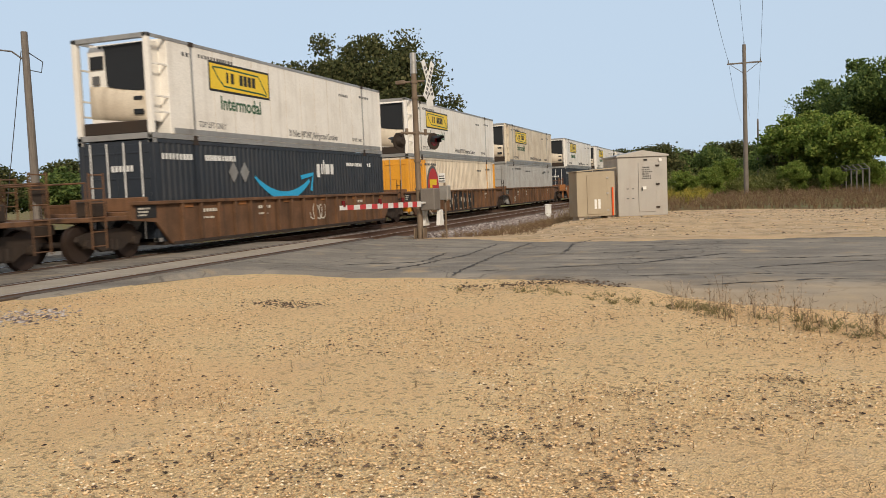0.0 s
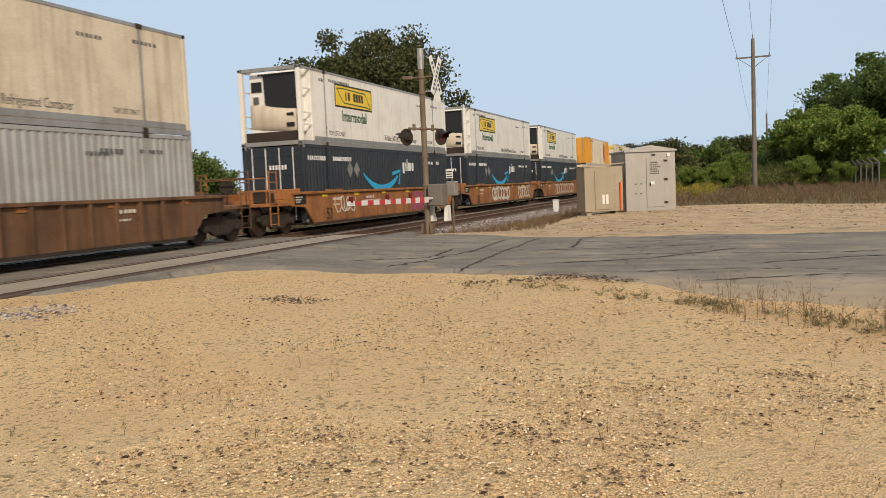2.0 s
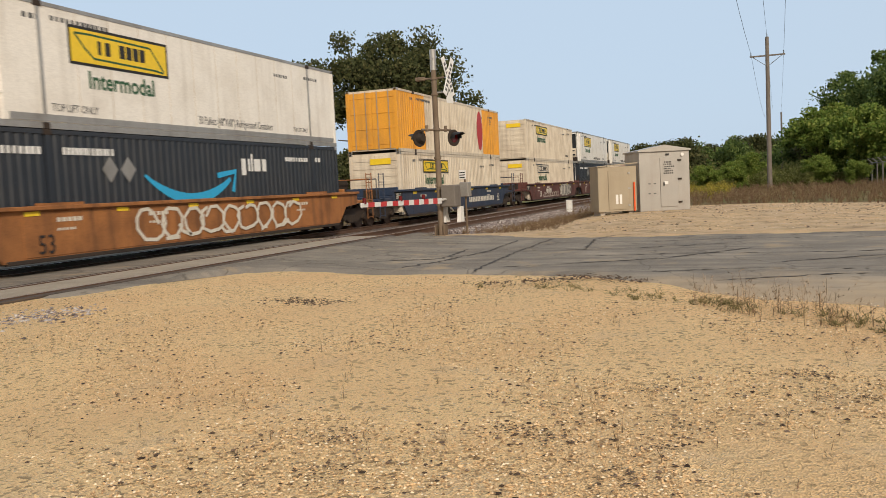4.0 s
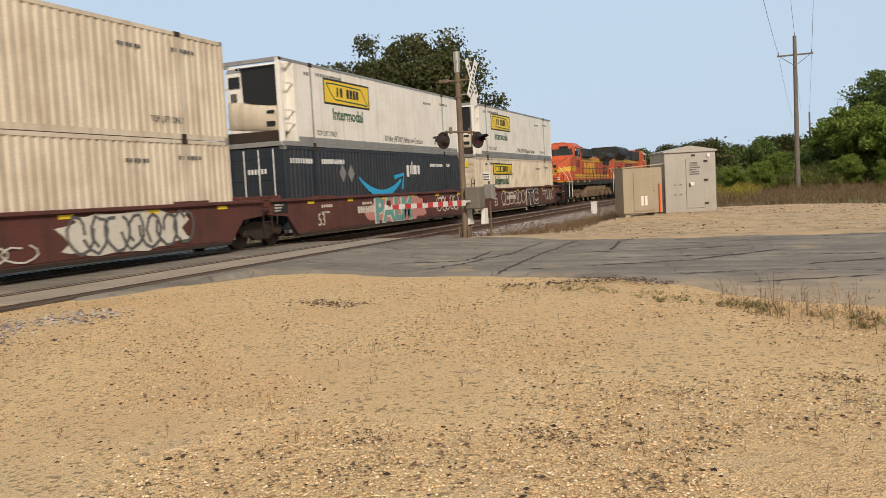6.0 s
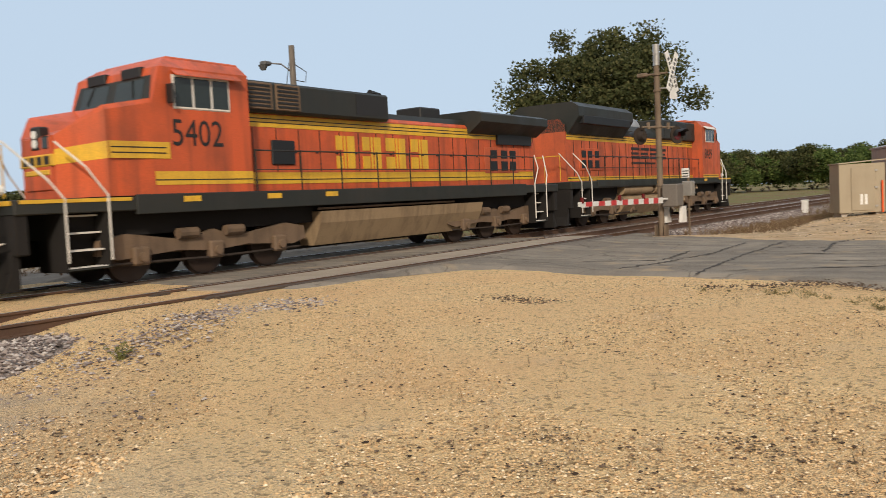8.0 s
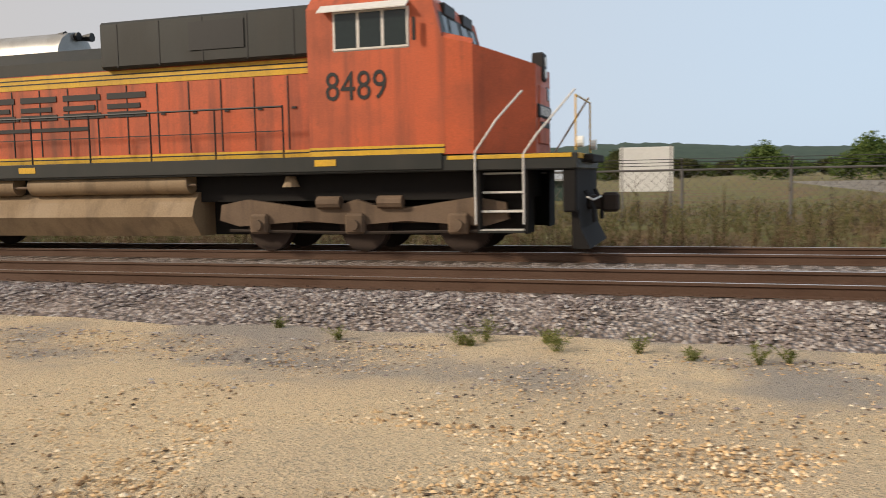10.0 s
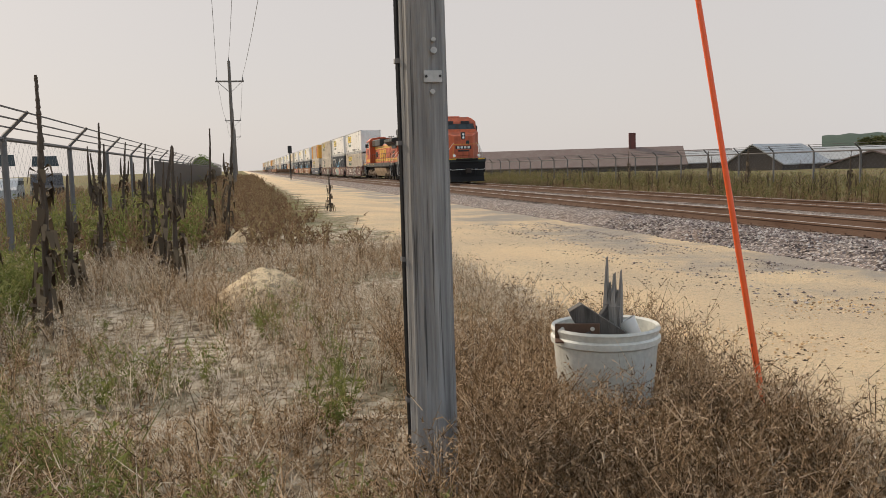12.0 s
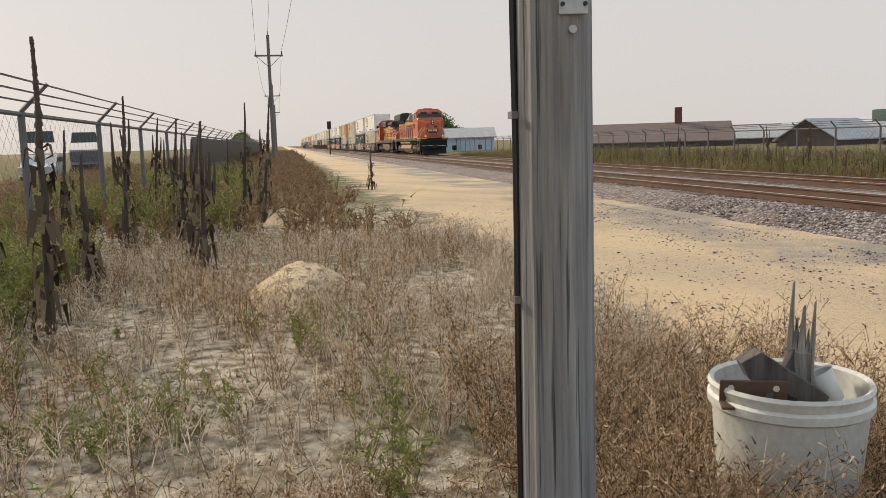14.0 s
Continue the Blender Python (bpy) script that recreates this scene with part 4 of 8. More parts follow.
def scrawl(parent, x0, x1, z0, z1, material, seed, w=.1, n=5):
    """Looping spray-paint strokes on the near side of a wagon."""
    r = random.Random(seed)
    mb = MB()
    for k in range(n):
        cx, wz = x0 + (x1 - x0) * (k + .5) / n, (z1 - z0) / 2
        pts, a = [], r.uniform(0, 6)
        for i in range(11):
            a += r.uniform(.5, .9)
            pts.append((cx + (x1 - x0) / n * .55 * math.cos(a) + .03 * i, (z0 + z1) / 2 + wz * math.sin(a) * r.uniform(.7, 1)))
        mb.strip(pts, w, -1.468 - .004 * k)
    part("graffiti", mb, material, parent, "spray-painted graffiti")


def blob(parent, x0, x1, z0, z1, material, seed, y=-1.462):
    r = random.Random(seed)
    pts = []
    for i in range(30):
        a = 2 * math.pi * i / 30
        k = r.uniform(.8, 1.05)
        pts.append(((x0 + x1) / 2 + (x1 - x0) / 2 * math.copysign(abs(math.cos(a)) ** .6, math.cos(a)) * k, (z0 + z1) / 2 + (z1 - z0) / 2 * math.copysign(abs(math.sin(a)) ** .6, math.sin(a)) * k))
    part("graffiti", MB().prism(pts, y - .003, y), material, parent, "spray-painted graffiti")


# the boxes, each built once and then copied
R_WHITE = reefer(WHITE, "white refrigerated container with yellow board and green word")
R_TAN = reefer(TANBOX, "dusty tan refrigerated container with yellow board and green word")
B_SLATE, B_CREAM, B_EMBLEM, B_GREY, B_ORANGE = slate_box(), cream_box(), emblem_box(), grey_box(), orange_box()
B_CREAM2 = cream_box(CREAM)

C_TAN = {k: well_car(TANWELL, "ribbed", "rusty tan ribbed double-stack wagon well", *k) for k in (("end", "joint"), ("none", "joint"), ("none", "end"))}
C_ORANGE = {k: well_car(ORANGEWELL, "plain", "orange-brown double-stack wagon well with graffiti", *k) for k in (("end", "joint"), ("none", "joint"), ("none", "end"))}
C_MAROON = {k: well_car(MAROONWELL, "plain", "maroon double-stack wagon well with graffiti", *k) for k in (("end", "joint"), ("none", "joint"), ("none", "end"))}
C_NAVY = {("end", "end"): well_car(NAVYWELL, "plain", "dark blue double-stack wagon well with white stencils", "end", "end")}

KEYED = []                       # (thing, place along the train, track side offset, height, turn)
USED = set()


def place(ob, s, y, z, turn=0.0):
    """The first use takes the model itself, each further one a copy."""
    if ob.name in USED:
        ob = copy_thing(ob, pose(s, y, z, 0, 0, turn))
    else:
        USED.add(ob.name)
        ob.matrix_basis = pose(s, y, z, 0, 0, turn)
    KEYED.append((ob, s, y, z, turn))
    return ob


EJ, NJ, NE = ("end", "joint"), ("none", "joint"), ("none", "end")
UNITS = [  # place of the box's left end, wagon, lower box, upper box
    (204.0, C_MAROON[NE], B_CREAM, R_WHITE), (185.3, C_MAROON[NJ], B_SLATE, R_WHITE), (166.2, C_MAROON[EJ], B_CREAM2, B_CREAM),
    (142.9, C_NAVY[("end", "end")], B_CREAM, B_ORANGE),
    (120.6, C_ORANGE[NE], B_SLATE, R_WHITE), (100.9, C_ORANGE[NJ], B_SLATE, R_WHITE), (81.1, C_ORANGE[EJ], B_SLATE, R_WHITE),
    (58.3, C_TAN[NE], B_GREY, R_TAN), (38.75, C_TAN[NJ], B_EMBLEM, R_WHITE), (19.3, C_TAN[EJ], B_SLATE, R_WHITE)]
s0 = -3.6
for k in range(5):
    fam = (C_TAN, C_ORANGE, C_MAROON)[k % 3]
    for j, key in enumerate((NE, NJ, EJ)):
        lower = (B_SLATE, B_CREAM, B_GREY, B_SLATE)[(k + j) % 4]
        upper = (R_WHITE, B_CREAM, R_WHITE, R_TAN, B_ORANGE)[(2 * k + j) % 5]
        UNITS.append((s0 - 19.5 * j, fam[key], lower, upper))
    s0 -= 62.3
FIRST = {}
for s, car, lower, upper in UNITS:
    w = place(car, s, DY + BOXW / 2, 0)
    FIRST[s] = w
    place(lower, s, DY, .35)
    place(upper, s, DY, .35 + BOXH + .01)

# graffiti and numbers on single wagons
for s, words, size, x, z, material, squeeze in (
        (204.0, "53", .62, 2.3, .5, PALE, .85), (185.3, "53", .62, 1.6, .5, PALE, .85), (166.2, "53", .62, 2.6, .5, PALE, .85),
        (142.9, "53", .62, 14.6, .55, PALE, .85), (81.1, "53", .62, 1.3, .42, BLACK, .85), (100.9, "53", .62, 1.3, .42, BLACK, .85),
        (120.6, "53", .62, 1.3, .42, BLACK, .85), (38.75, "125T", .5, 1.0, .5, PALE, .8), (58.3, "125T", .5, .9, .5, PALE, .8)):
    lettering(words, size, x, -1.47, z, material, FIRST[s], squeeze=squeeze)
blob(FIRST[185.3], 5.2, 11.6, .33, 1.42, PINK, 4)
lettering("PALM", 1.28, 6.05, -1.475, .42, TEAL, FIRST[185.3], squeeze=1.15, bold=.05, name="graffiti")
lettering("PALM", 1.28, 6.0, -1.470, .39, PALE, FIRST[185.3], squeeze=1.15, bold=.10, name="graffiti")
scrawl(FIRST[185.3], 12.4, 15.0, .5, 1.3, PALE, 8, .05, 5)
lettering("JTC", 1.3, 8.7, -1.475, .40, BLACK, FIRST[204.0], squeeze=1.35, bold=.03, name="graffiti")
lettering("JTC", 1.3, 8.64, -1.470, .42, PALE, FIRST[204.0], squeeze=1.37, bold=.09, name="graffiti")
scrawl(FIRST[204.0], 3.4, 8.2, .45, 1.35, PALE, 5, .05, 6)
scrawl(FIRST[204.0], 13.2, 15.2, .5, 1.3, PALE, 6, .04, 4)
blob(FIRST[166.2], 9.4, 14.0, .33, 1.4, PALE, 14)
scrawl(FIRST[166.2], 9.6, 13.8, .4, 1.35, GREYINK, 15, .08, 7)
scrawl(FIRST[166.2], 3.6, 8.6, .4, .8, PALE, 16, .04, 7)
scrawl(FIRST[81.1], 10.2, 13.6, .4, 1.3, MAGENTA, 17, .12, 6)
scrawl(FIRST[81.1], 2.0, 3.6, .6, 1.3, PALE, 18, .05, 4)
scrawl(FIRST[100.9], 4.4, 8.6, .4, 1.35, PALE, 19, .16, 6)
scrawl(FIRST[100.9], 11.2, 14.6, .4, 1.35, PALE, 20, .1, 6)
scrawl(FIRST[120.6], 4.4, 12.6, .4, 1.35, PALE, 22, .1, 9)
blob(FIRST[38.75], 5.6, 10.4, .36, 1.3, PALE, 23)
scrawl(FIRST[38.75], 5.8, 10.2, .4, 1.3, BLACK, 24, .3, 5)
scrawl(FIRST[19.3], 8.6, 9.6, .5, 1.2, PALE, 25, .05, 3)
mb = MB()
for i in range(16):
    mb.box(9.2 + i * .3, -1.468, .62, 9.2 + i * .3 + .2, -1.462, .9)
part("name_bar", mb, PALE, FIRST[142.9])
for s in (204.0, 185.3, 166.2, 81.1):
    mb = MB()
    bars(mb, 4.6, .8, 1.9, .26, -1.464, 9, int(s))
    part("name_bar", mb, PALE, FIRST[s])
# ---------------------------------------------------------------- locomotives (front at x = 0, body towards -x, centre line y = 0)
def loco_truck(parent, x, spacing, r=.53):
    t = part("truck", MB().box(x - spacing - .9, -.9, .55, x + spacing + .9, .9, .85, .04), LOCOUNDER, parent, "dusty three-axle truck")
    for s in (-1, 1):
        y = s * 1.12
        prof = [(x - spacing - .95, .62), (x - spacing - .9, .92), (x - spacing - .3, 1.02), (x - spacing * .5, .84), (x - .35, .90), (x, 1.0), (x + .35, .90), (x + spacing * .5, .84),
                (x + spacing + .3, 1.02), (x + spacing + .9, .92), (x + spacing + .95, .62), (x + spacing + .5, .50), (x + spacing * .5, .60), (x, .52), (x - spacing * .5, .60), (x - spacing - .5, .50)]
        part("side_frame", MB().prism(prof, y - .09, y + .09), LOCOUNDER, t)
        for dx in (-spacing, 0, spacing):
            part("wheel", MB().cyl((x + dx, s * .76 - .07, r), (x + dx, s * .76 + .07, r), r, r, 28).cyl((x + dx, s * .69 - .02, r), (x + dx, s * .69 + .02, r), r + .03, r + .03, 28), WHEELMAT, t, smooth=True)
            part("axle_box", MB().box(x + dx - .2, min(y, y + s * .2), .36, x + dx + .2, max(y, y + s * .2), .74, .04).cyl((x + dx, y, r), (x + dx, y + s * .26, r), .13, .10, 12), LOCOUNDER, t)
            part("spring", MB().cyl((x + dx - .34, y, .62), (x + dx - .34, y, .92), .09, .09, 8).cyl((x + dx + .34, y, .62), (x + dx + .34, y, .92), .09, .09, 8), TRUCKMAT, t)
        for xa in (x - .8, x + .5):
            part("brake_cylinder", MB().cyl((xa, y + s * .12, .95), (xa + .5, y + s * .12, .95), .12, .12, 10), LOCOUNDER, t)
        part("brake_rod", MB().tube([(x - spacing - .7, y + s * .1, .42), (x, y + s * .1, .38), (x + spacing + .7, y + s * .1, .42)], .03), TRUCKMAT, t)
    return t


def stairs(parent, x, d, s):
    st = part("stair", MB().box(min(x, x + d * .85), s * 1.46 - .04, .40, max(x, x + d * .85), s * 1.46 + .04, .44), LOCOGREEN, parent)
    for a in (-.05, .85):
        part("stringer", MB().box(min(x + d * a, x + d * (a + .05)), s * 1.12 - .3, .38, max(x + d * a, x + d * (a + .05)), s * 1.12 + .36, 1.75), SOOT, st)
    part("riser", MB().box(min(x, x + d * .85), s * .95 - .02, .40, max(x, x + d * .85), s * .95 + .02, 1.7), SOOT, st)
    for i, z in enumerate((.42, .75, 1.08, 1.41)):
        yy = s * (1.46 - .09 * i)
        part("tread", MB().box(min(x + d * .02, x + d * .83), min(yy, yy - s * .3), z, max(x + d * .02, x + d * .83), max(yy, yy - s * .3), z + .035), HANDRAIL, st)


def grab(parent, pts, r=.022, material=None):
    return part("grab_rail", MB().tube(pts, r, 6), material or HANDRAIL, parent)


def walkway_rail(parent, x0, x1, y, material, step=1.5):
    fr = MB().tube([(x0, y, 2.75), (x1, y, 2.75)], .02, 5).tube([(x0, y, 2.3), (x1, y, 2.3)], .012, 4)
    n = max(int(abs(x1 - x0) / step), 1)
    for i in range(n + 1):
        x = x0 + (x1 - x0) * i / n
        fr.cyl((x, y, 1.75), (x, y, 2.77), .02, .02, 5)
    part("handrail", fr, material, parent)


def locomotive(kind):
    ge = kind == "ge"
    body = LOCO if ge else LOCODULL
    L = 21.2 if ge else 21.7
    c = thing("locomotive", "orange and dark green locomotive with yellow stripes and road number 5402" if ge else "faded orange and black locomotive with road number 8489, grimy front", "locomotive", "locomotives of the train")
    deck = part("deck", MB().box(-L + .1, -1.5, 1.48, -.1, 1.5, 1.76, .02), LOCOGREEN, c, "dark green walkway deck")
    lo = 1.40 if ge else 1.52
    part("side_sill", MB().box(-L + 2.6, -1.53, lo, -2.6, -1.44, 1.80, .012).box(-L + 2.6, 1.44, lo, -2.6, 1.53, 1.80, .012), LOCOGREEN, c)
    part("edge_stripe", MB().box(-.1, -1.4, 1.66, -.08, 1.4, 1.75, .004).box(-2.5, -1.515, 1.68, -.2, -1.5, 1.75, .003).box(-2.5, 1.5, 1.68, -.2, 1.515, 1.75, .003), LOCOYEL, c, "yellow edge of the front platform")
    for s in (-1, 1):
        for x in (-4.2, -6.6, -8.6) if ge else (-5.2, -12.4):
            part("sill_marker", MB().box(x, s * 1.535 - .004, 1.62, x + .45, s * 1.535 + .004, 1.74), LOCOYEL, deck)
    # underframe, with a lower black block added to stand for shade beneath
    part("underframe_shade", MB().box(-L + 1.2, -1.05, .98, -1.2, 1.05, 1.48).box(-L + 1.6, -.55, .30, -1.6, .55, .98), SOOT, c)
    # ends: pilot with plough, stairs, coupler
    for x, d in ((-.12, -1), (-L + .12, 1)):
        f = -d
        part("pilot", MB().box(min(x, x + d * .25), -1.45, .75, max(x, x + d * .25), 1.45, 1.76, .03), SOOT, c)
        part("plough", MB().prism([(x + f * .22, .12), (x + f * .05, .45), (x, .85), (x + d * .12, .85), (x + d * .1, .12)], -1.3, 1.3), SOOT, c)
        part("coupler", MB().box(min(x, x + f * .5), -.13, .75, max(x, x + f * .5), .13, 1.0, .03).box(x + f * .45 - .16, -.2, .7, x + f * .45 + .16, .2, 1.05, .05), TRUCKMAT, c)
        hoses = MB()
        for yy in (-.8, -.6, .6, .8):
            hoses.tube([(x + f * .05, yy, 1.1), (x + f * .2, yy, .8), (x + f * .2, yy * .85, .55)], .03, 5)
        part("air_hose", hoses, SOOT, c)
        for s in (-1, 1):
            stairs(c, x + d * .95, d, s)
            grab(c, [(x + d * .95, s * 1.5, .55), (x + d * .95, s * 1.5, 1.75), (x + d * .70, s * 1.42, 2.1), (x + d * .1, s * .95, 2.85)])
            grab(c, [(x + d * 1.85, s * 1.52, .55), (x + d * 1.85, s * 1.52, 1.8), (x + d * 1.45, s * 1.46, 2.35), (x + d * 1.05, s * 1.1, 2.85)])
        grab(c, [(x + d * .08, -1.0, 1.8), (x + d * .08, -1.0, 2.75), (x + d * .08, 1.0, 2.75), (x + d * .08, 1.0, 1.8)], .018, LOCOYEL)
    # trucks, tank
    if ge:
        loco_truck(c, -4.75, 1.95), loco_truck(c, -L + 4.3, 1.95)
        tank = [(-1.35, .95), (-1.42, 1.25), (1.42, 1.25), (1.35, .95), (1.05, .38), (-1.05, .38)]
        part("fuel_tank", MB().prism(tank, -15.8, -8.1, "x"), LOCOTANK, c, "dust-covered fuel tank")
    else:
        loco_truck(c, -4.5, 2.12), loco_truck(c, -L + 4.6, 2.12)
        tank = [(-1.3, 1.0), (-1.1, 1.18), (1.1, 1.18), (1.3, 1.0), (1.42, .7), (1.1, .30), (-1.1, .30), (-1.42, .7)]
        part("fuel_tank", MB().prism(tank, -16.2, -8.1, "x"), LOCOTANK, c, "dust-covered fuel tank")
        for s in (-1, 1):
            part("air_tank", MB().cyl((-16.1, s * 1.22, 1.36), (-12.7, s * 1.22, 1.36), .21, .21, 14).cyl((-12.3, s * 1.22, 1.36), (-8.2, s * 1.22, 1.36), .21, .21, 14), LOCOTANK, c, smooth=True)
            part("bell", MB().cyl((-5.9, s * 1.2, 1.25), (-5.9, s * 1.2, 1.45), .18, .1, 10), LOCOTANK, c)
    part("pipe_run", MB().tube([(-L + 7, -1.36, 1.32), (-8, -1.36, 1.32)], .03, 5).tube([(-L + 7, 1.36, 1.32), (-8, 1.36, 1.32)], .03, 5), LOCOUNDER, c)
    # nose and cab
    if ge:
        cab = [(-3.1, 1.8), (-3.1, 3.6), (-3.35, 4.42), (-3.7, 4.66), (-5.75, 4.66), (-5.75, 1.8)]
    else:
        cab = [(-2.55, 1.8), (-2.55, 3.72), (-2.75, 4.45), (-3.1, 4.74), (-5.3, 4.74), (-5.3, 1.8)]

    def tapered(profile, w, top_w):
        """Flat cab sides up to the eave, then a bevel to the narrower roof."""
        (xf, z0), (xm, zm), (xe, ze), (xr, zr), (xb, _), _ = profile
        mb = MB()
        for s in (-1, 1):
            mb.v += [(xf, s * w, z0), (xm, s * w, zm), (xe, s * w, ze), (xb, s * w, ze), (xb, s * w, z0), (xr, s * top_w, zr), (xb, s * top_w, zr)]
        for o in (0, 7):
            mb.f += [(o, o + 1, o + 2, o + 3, o + 4), (o + 2, o + 5, o + 6, o + 3)]
        mb.f += [(0, 7, 8, 1), (1, 8, 9, 2), (2, 9, 12, 5), (5, 12, 13, 6), (3, 6, 13, 10, 11, 4), (0, 4, 11, 7)]
        return mb

    # nose: broad sides that turn in towards a narrower front face, lid rising to the windshield
    if ge:
        plan = [(-3.12, 1.5, 3.66), (-2.05, 1.46, 3.46), (-1.45, .62, 3.30)]
    else:
        plan = [(-2.57, 1.5, 3.80), (-2.0, 1.46, 3.66), (-.98, .74, 3.62)]
    nm = MB()
    loop = [(x, -w, z) for x, w, z in plan] + [(x, w, z) for x, w, z in reversed(plan)]
    n = len(loop)
    nm.v = [(x, y, 1.78) for x, y, z in loop] + [(x + .0, y, z - .28 * (x > -1.6)) for x, y, z in loop] + [(min(x - .16, plan[0][0] + .25) if x > -1.6 else x - .02, y * .93, z + .10) for x, y, z in loop]
    nm.f = [(i, (i + 1) % n, n + (i + 1) % n, n + i) for i in range(n)] + [(n + i, n + (i + 1) % n, 2 * n + (i + 1) % n, 2 * n + i) for i in range(n)] + [tuple(range(2 * n, 3 * n)), tuple(range(n - 1, -1, -1))]
    part("nose", nm, body, c, "orange nose with bevelled sides")
    part("cab", tapered(cab, 1.5, 1.2), body, c)
    cabx0, cabx1 = cab[-1][0], cab[0][0]
    part("cab_roof", MB().box(cabx0 - .05, -1.15, cab[3][1] - .02, cab[3][0] - .1, 1.15, cab[3][1] + .06, .03).box(cabx0 + .3, -.5, cab[3][1] + .06, cab[3][0] - .6, .5, cab[3][1] + .16, .04), LOCODULL, c)
    # windshields on the sloping front
    (xa, za), (xb, zb) = cab[1], cab[2]
    q = [(xa + (xb - xa) * k + o, y, za + (zb - za) * k + .2 * o) for o in (.006, -.03) for k, y in ((.02, -1.44), (.02, 1.44), (.80, 1.30), (.80, -1.30))]
    part("windshield_surround", MB().add(q, [(0, 1, 2, 3), (7, 6, 5, 4), (0, 4, 5, 1), (1, 5, 6, 2), (2, 6, 7, 3), (3, 7, 4, 0)]), LOCOGREEN, c, "dark anti-glare surround")
    for s in (-1, 1):
        def on(k, y, off=.012):
            return (xa + (xb - xa) * k + off, y, za + (zb - za) * k + off * .4)
        ws = MB()
        y0, y1 = s * .14, s * 1.16
        quad = [on(.14, y0), on(.06 if ge else .14, y1), on(.72, y1 * .97), on(.72, y0)]
        back = [(x - .05, y, z) for x, y, z in quad]
        ws.add(quad + back, [(0, 1, 2, 3), (7, 6, 5, 4), (0, 4, 5, 1), (1, 5, 6, 2), (2, 6, 7, 3), (3, 7, 4, 0)])
        part("windshield", ws, GLASS, c, "dark windshield")
        part("wiper", MB().tube([on(.74, s * .7, .03), on(.25, s * .85, .03)], .012, 4), BLACK, c)
        part("number_board", MB().box(cab[2][0] - .06, min(s * .3, s * .98), cab[2][1] - .18, cab[2][0] + .09, max(s * .3, s * .98), cab[2][1] + .04, .015), BLACK, c)
        # side windows, sunshade, door
        zs = 3.56 if ge else 3.66
        win = part("side_window", MB().box(cabx0 + .55, s * 1.5 - .02, zs, cabx0 + 2.1, s * 1.5 + .02, zs + .72, .02), HANDRAIL, c)
        for k in range(3):
            x0 = cabx0 + .6 + k * .5
            part("pane", MB().box(x0, s * 1.5 - .026, zs + .05, x0 + .45, s * 1.5 + .026, zs + .67, .01), GLASS, win)
        part("sunshade", MB().prism([(s * 1.48, zs + .84), (s * 1.68, zs + .70), (s * 1.68, zs + .68), (s * 1.48, zs + .80)], cabx0 + .3, cabx0 + 2.1, "x"), body if ge else HANDRAIL, c)
        part("mirror", MB().box(cabx0 + 2.2, s * 1.55 - .05, zs + .1, cabx0 + 2.26, s * 1.55 + .12 * s + .05, zs + .5, .01), BLACK, c)
    fx = -1.43 if ge else -.96
    hz = (2.88, 3.06) if ge else (3.24, 3.46)
    hx = -1.44 if ge else -.97
    part("headlight_box", MB().box(hx - .2, -.16, hz[0] - .14, hx + .04, .16, hz[1] + .16, .03), BLACK, c)
    for z in hz:
        part("headlight", MB().cyl((hx + .03, 0, z), (hx + .06, 0, z), .085, .085, 14), LAMPGLASS, c)
    part("nose_door", MB().box(fx - .05, -.5, 1.95, fx + .015, .5, 3.0, .02), body, c)
    part("nose_window", MB().box(fx - .05, .22 if ge else .2, 2.75, fx + .03, .48, 3.02, .03), GLASS, c)
    for s in (-1, 1):
        part("ditch_light", MB().cyl((-.18, s * .95, 1.95), (-.06, s * .95, 1.95), .1, .1, 12), LAMPGLASS, c)
    part("winged_badge", MB().box(fx - .03, -.62, 2.42, fx + .035, .62, 2.66, .02).box(fx - .03, -.45, 2.25, fx + .035, .45, 2.36, .02), LOCOYEL if ge else BLACK, c, "winged company badge")
    badge = MB()
    for k in range(4):
        badge.box(fx, -.5 + k * .27, 2.46, fx + .042, -.5 + k * .27 + .18, 2.62)
    part("name_bar", badge, BLACK if ge else HANDRAIL, c)
    # steps of the front end, anticlimber and jumper cables
    part("anticlimber", MB().box(-.16, -.85, 1.60, .10, .85, 1.74, .02), SOOT, c)
    part("uncoupling_lever", MB().tube([(.06, -1.35, 1.0), (.14, -1.2, .95), (.16, -.3, .98), (.16, .3, .98), (.14, 1.2, .95), (.06, 1.35, 1.0)], .018, 5), HANDRAIL, c)
    # long hood
    w = .92
    if ge:
        z1 = 3.95
        part("hood", MB().prism([(-w, 1.76), (-w, 3.7), (-w + .18, z1), (w - .18, z1), (w, 3.7), (w, 1.76)], -L + .9, -5.7, "x"), body, c)
        part("hood_top", MB().prism([(-w - .006, 3.66), (-w + .16, z1 + .012), (w - .16, z1 + .012), (w + .006, 3.66)], -L + 5.2, -11.3, "x"), LOCOGREEN, c, "dark green hood top")
        part("equipment_box", MB().box(-11.35, -1.2, 3.68, -5.77, 1.2, 4.42, .06), LOCOGREEN, c)
        for s in (-1, 1):
            for x0, x1 in ((-6.8, -5.95), (-7.75, -6.9)):
                part("louvre_frame", MB().box(x0, s * 1.2 - .03, 3.74, x1, s * 1.2 + .03, 4.38, .02), LOCOUNDER, c)
                for z in np.linspace(3.8, 4.28, 6):
                    part("louvre", MB().box(x0 + .1, s * 1.2 - .045, z, x1 - .05, s * 1.2 + .045, z + .05), BLACK, c)
            part("dark_panel", MB().box(-11.2, s * 1.2 - .012, 3.80, -9.9, s * 1.2 + .012, 4.34), BLACK, c)
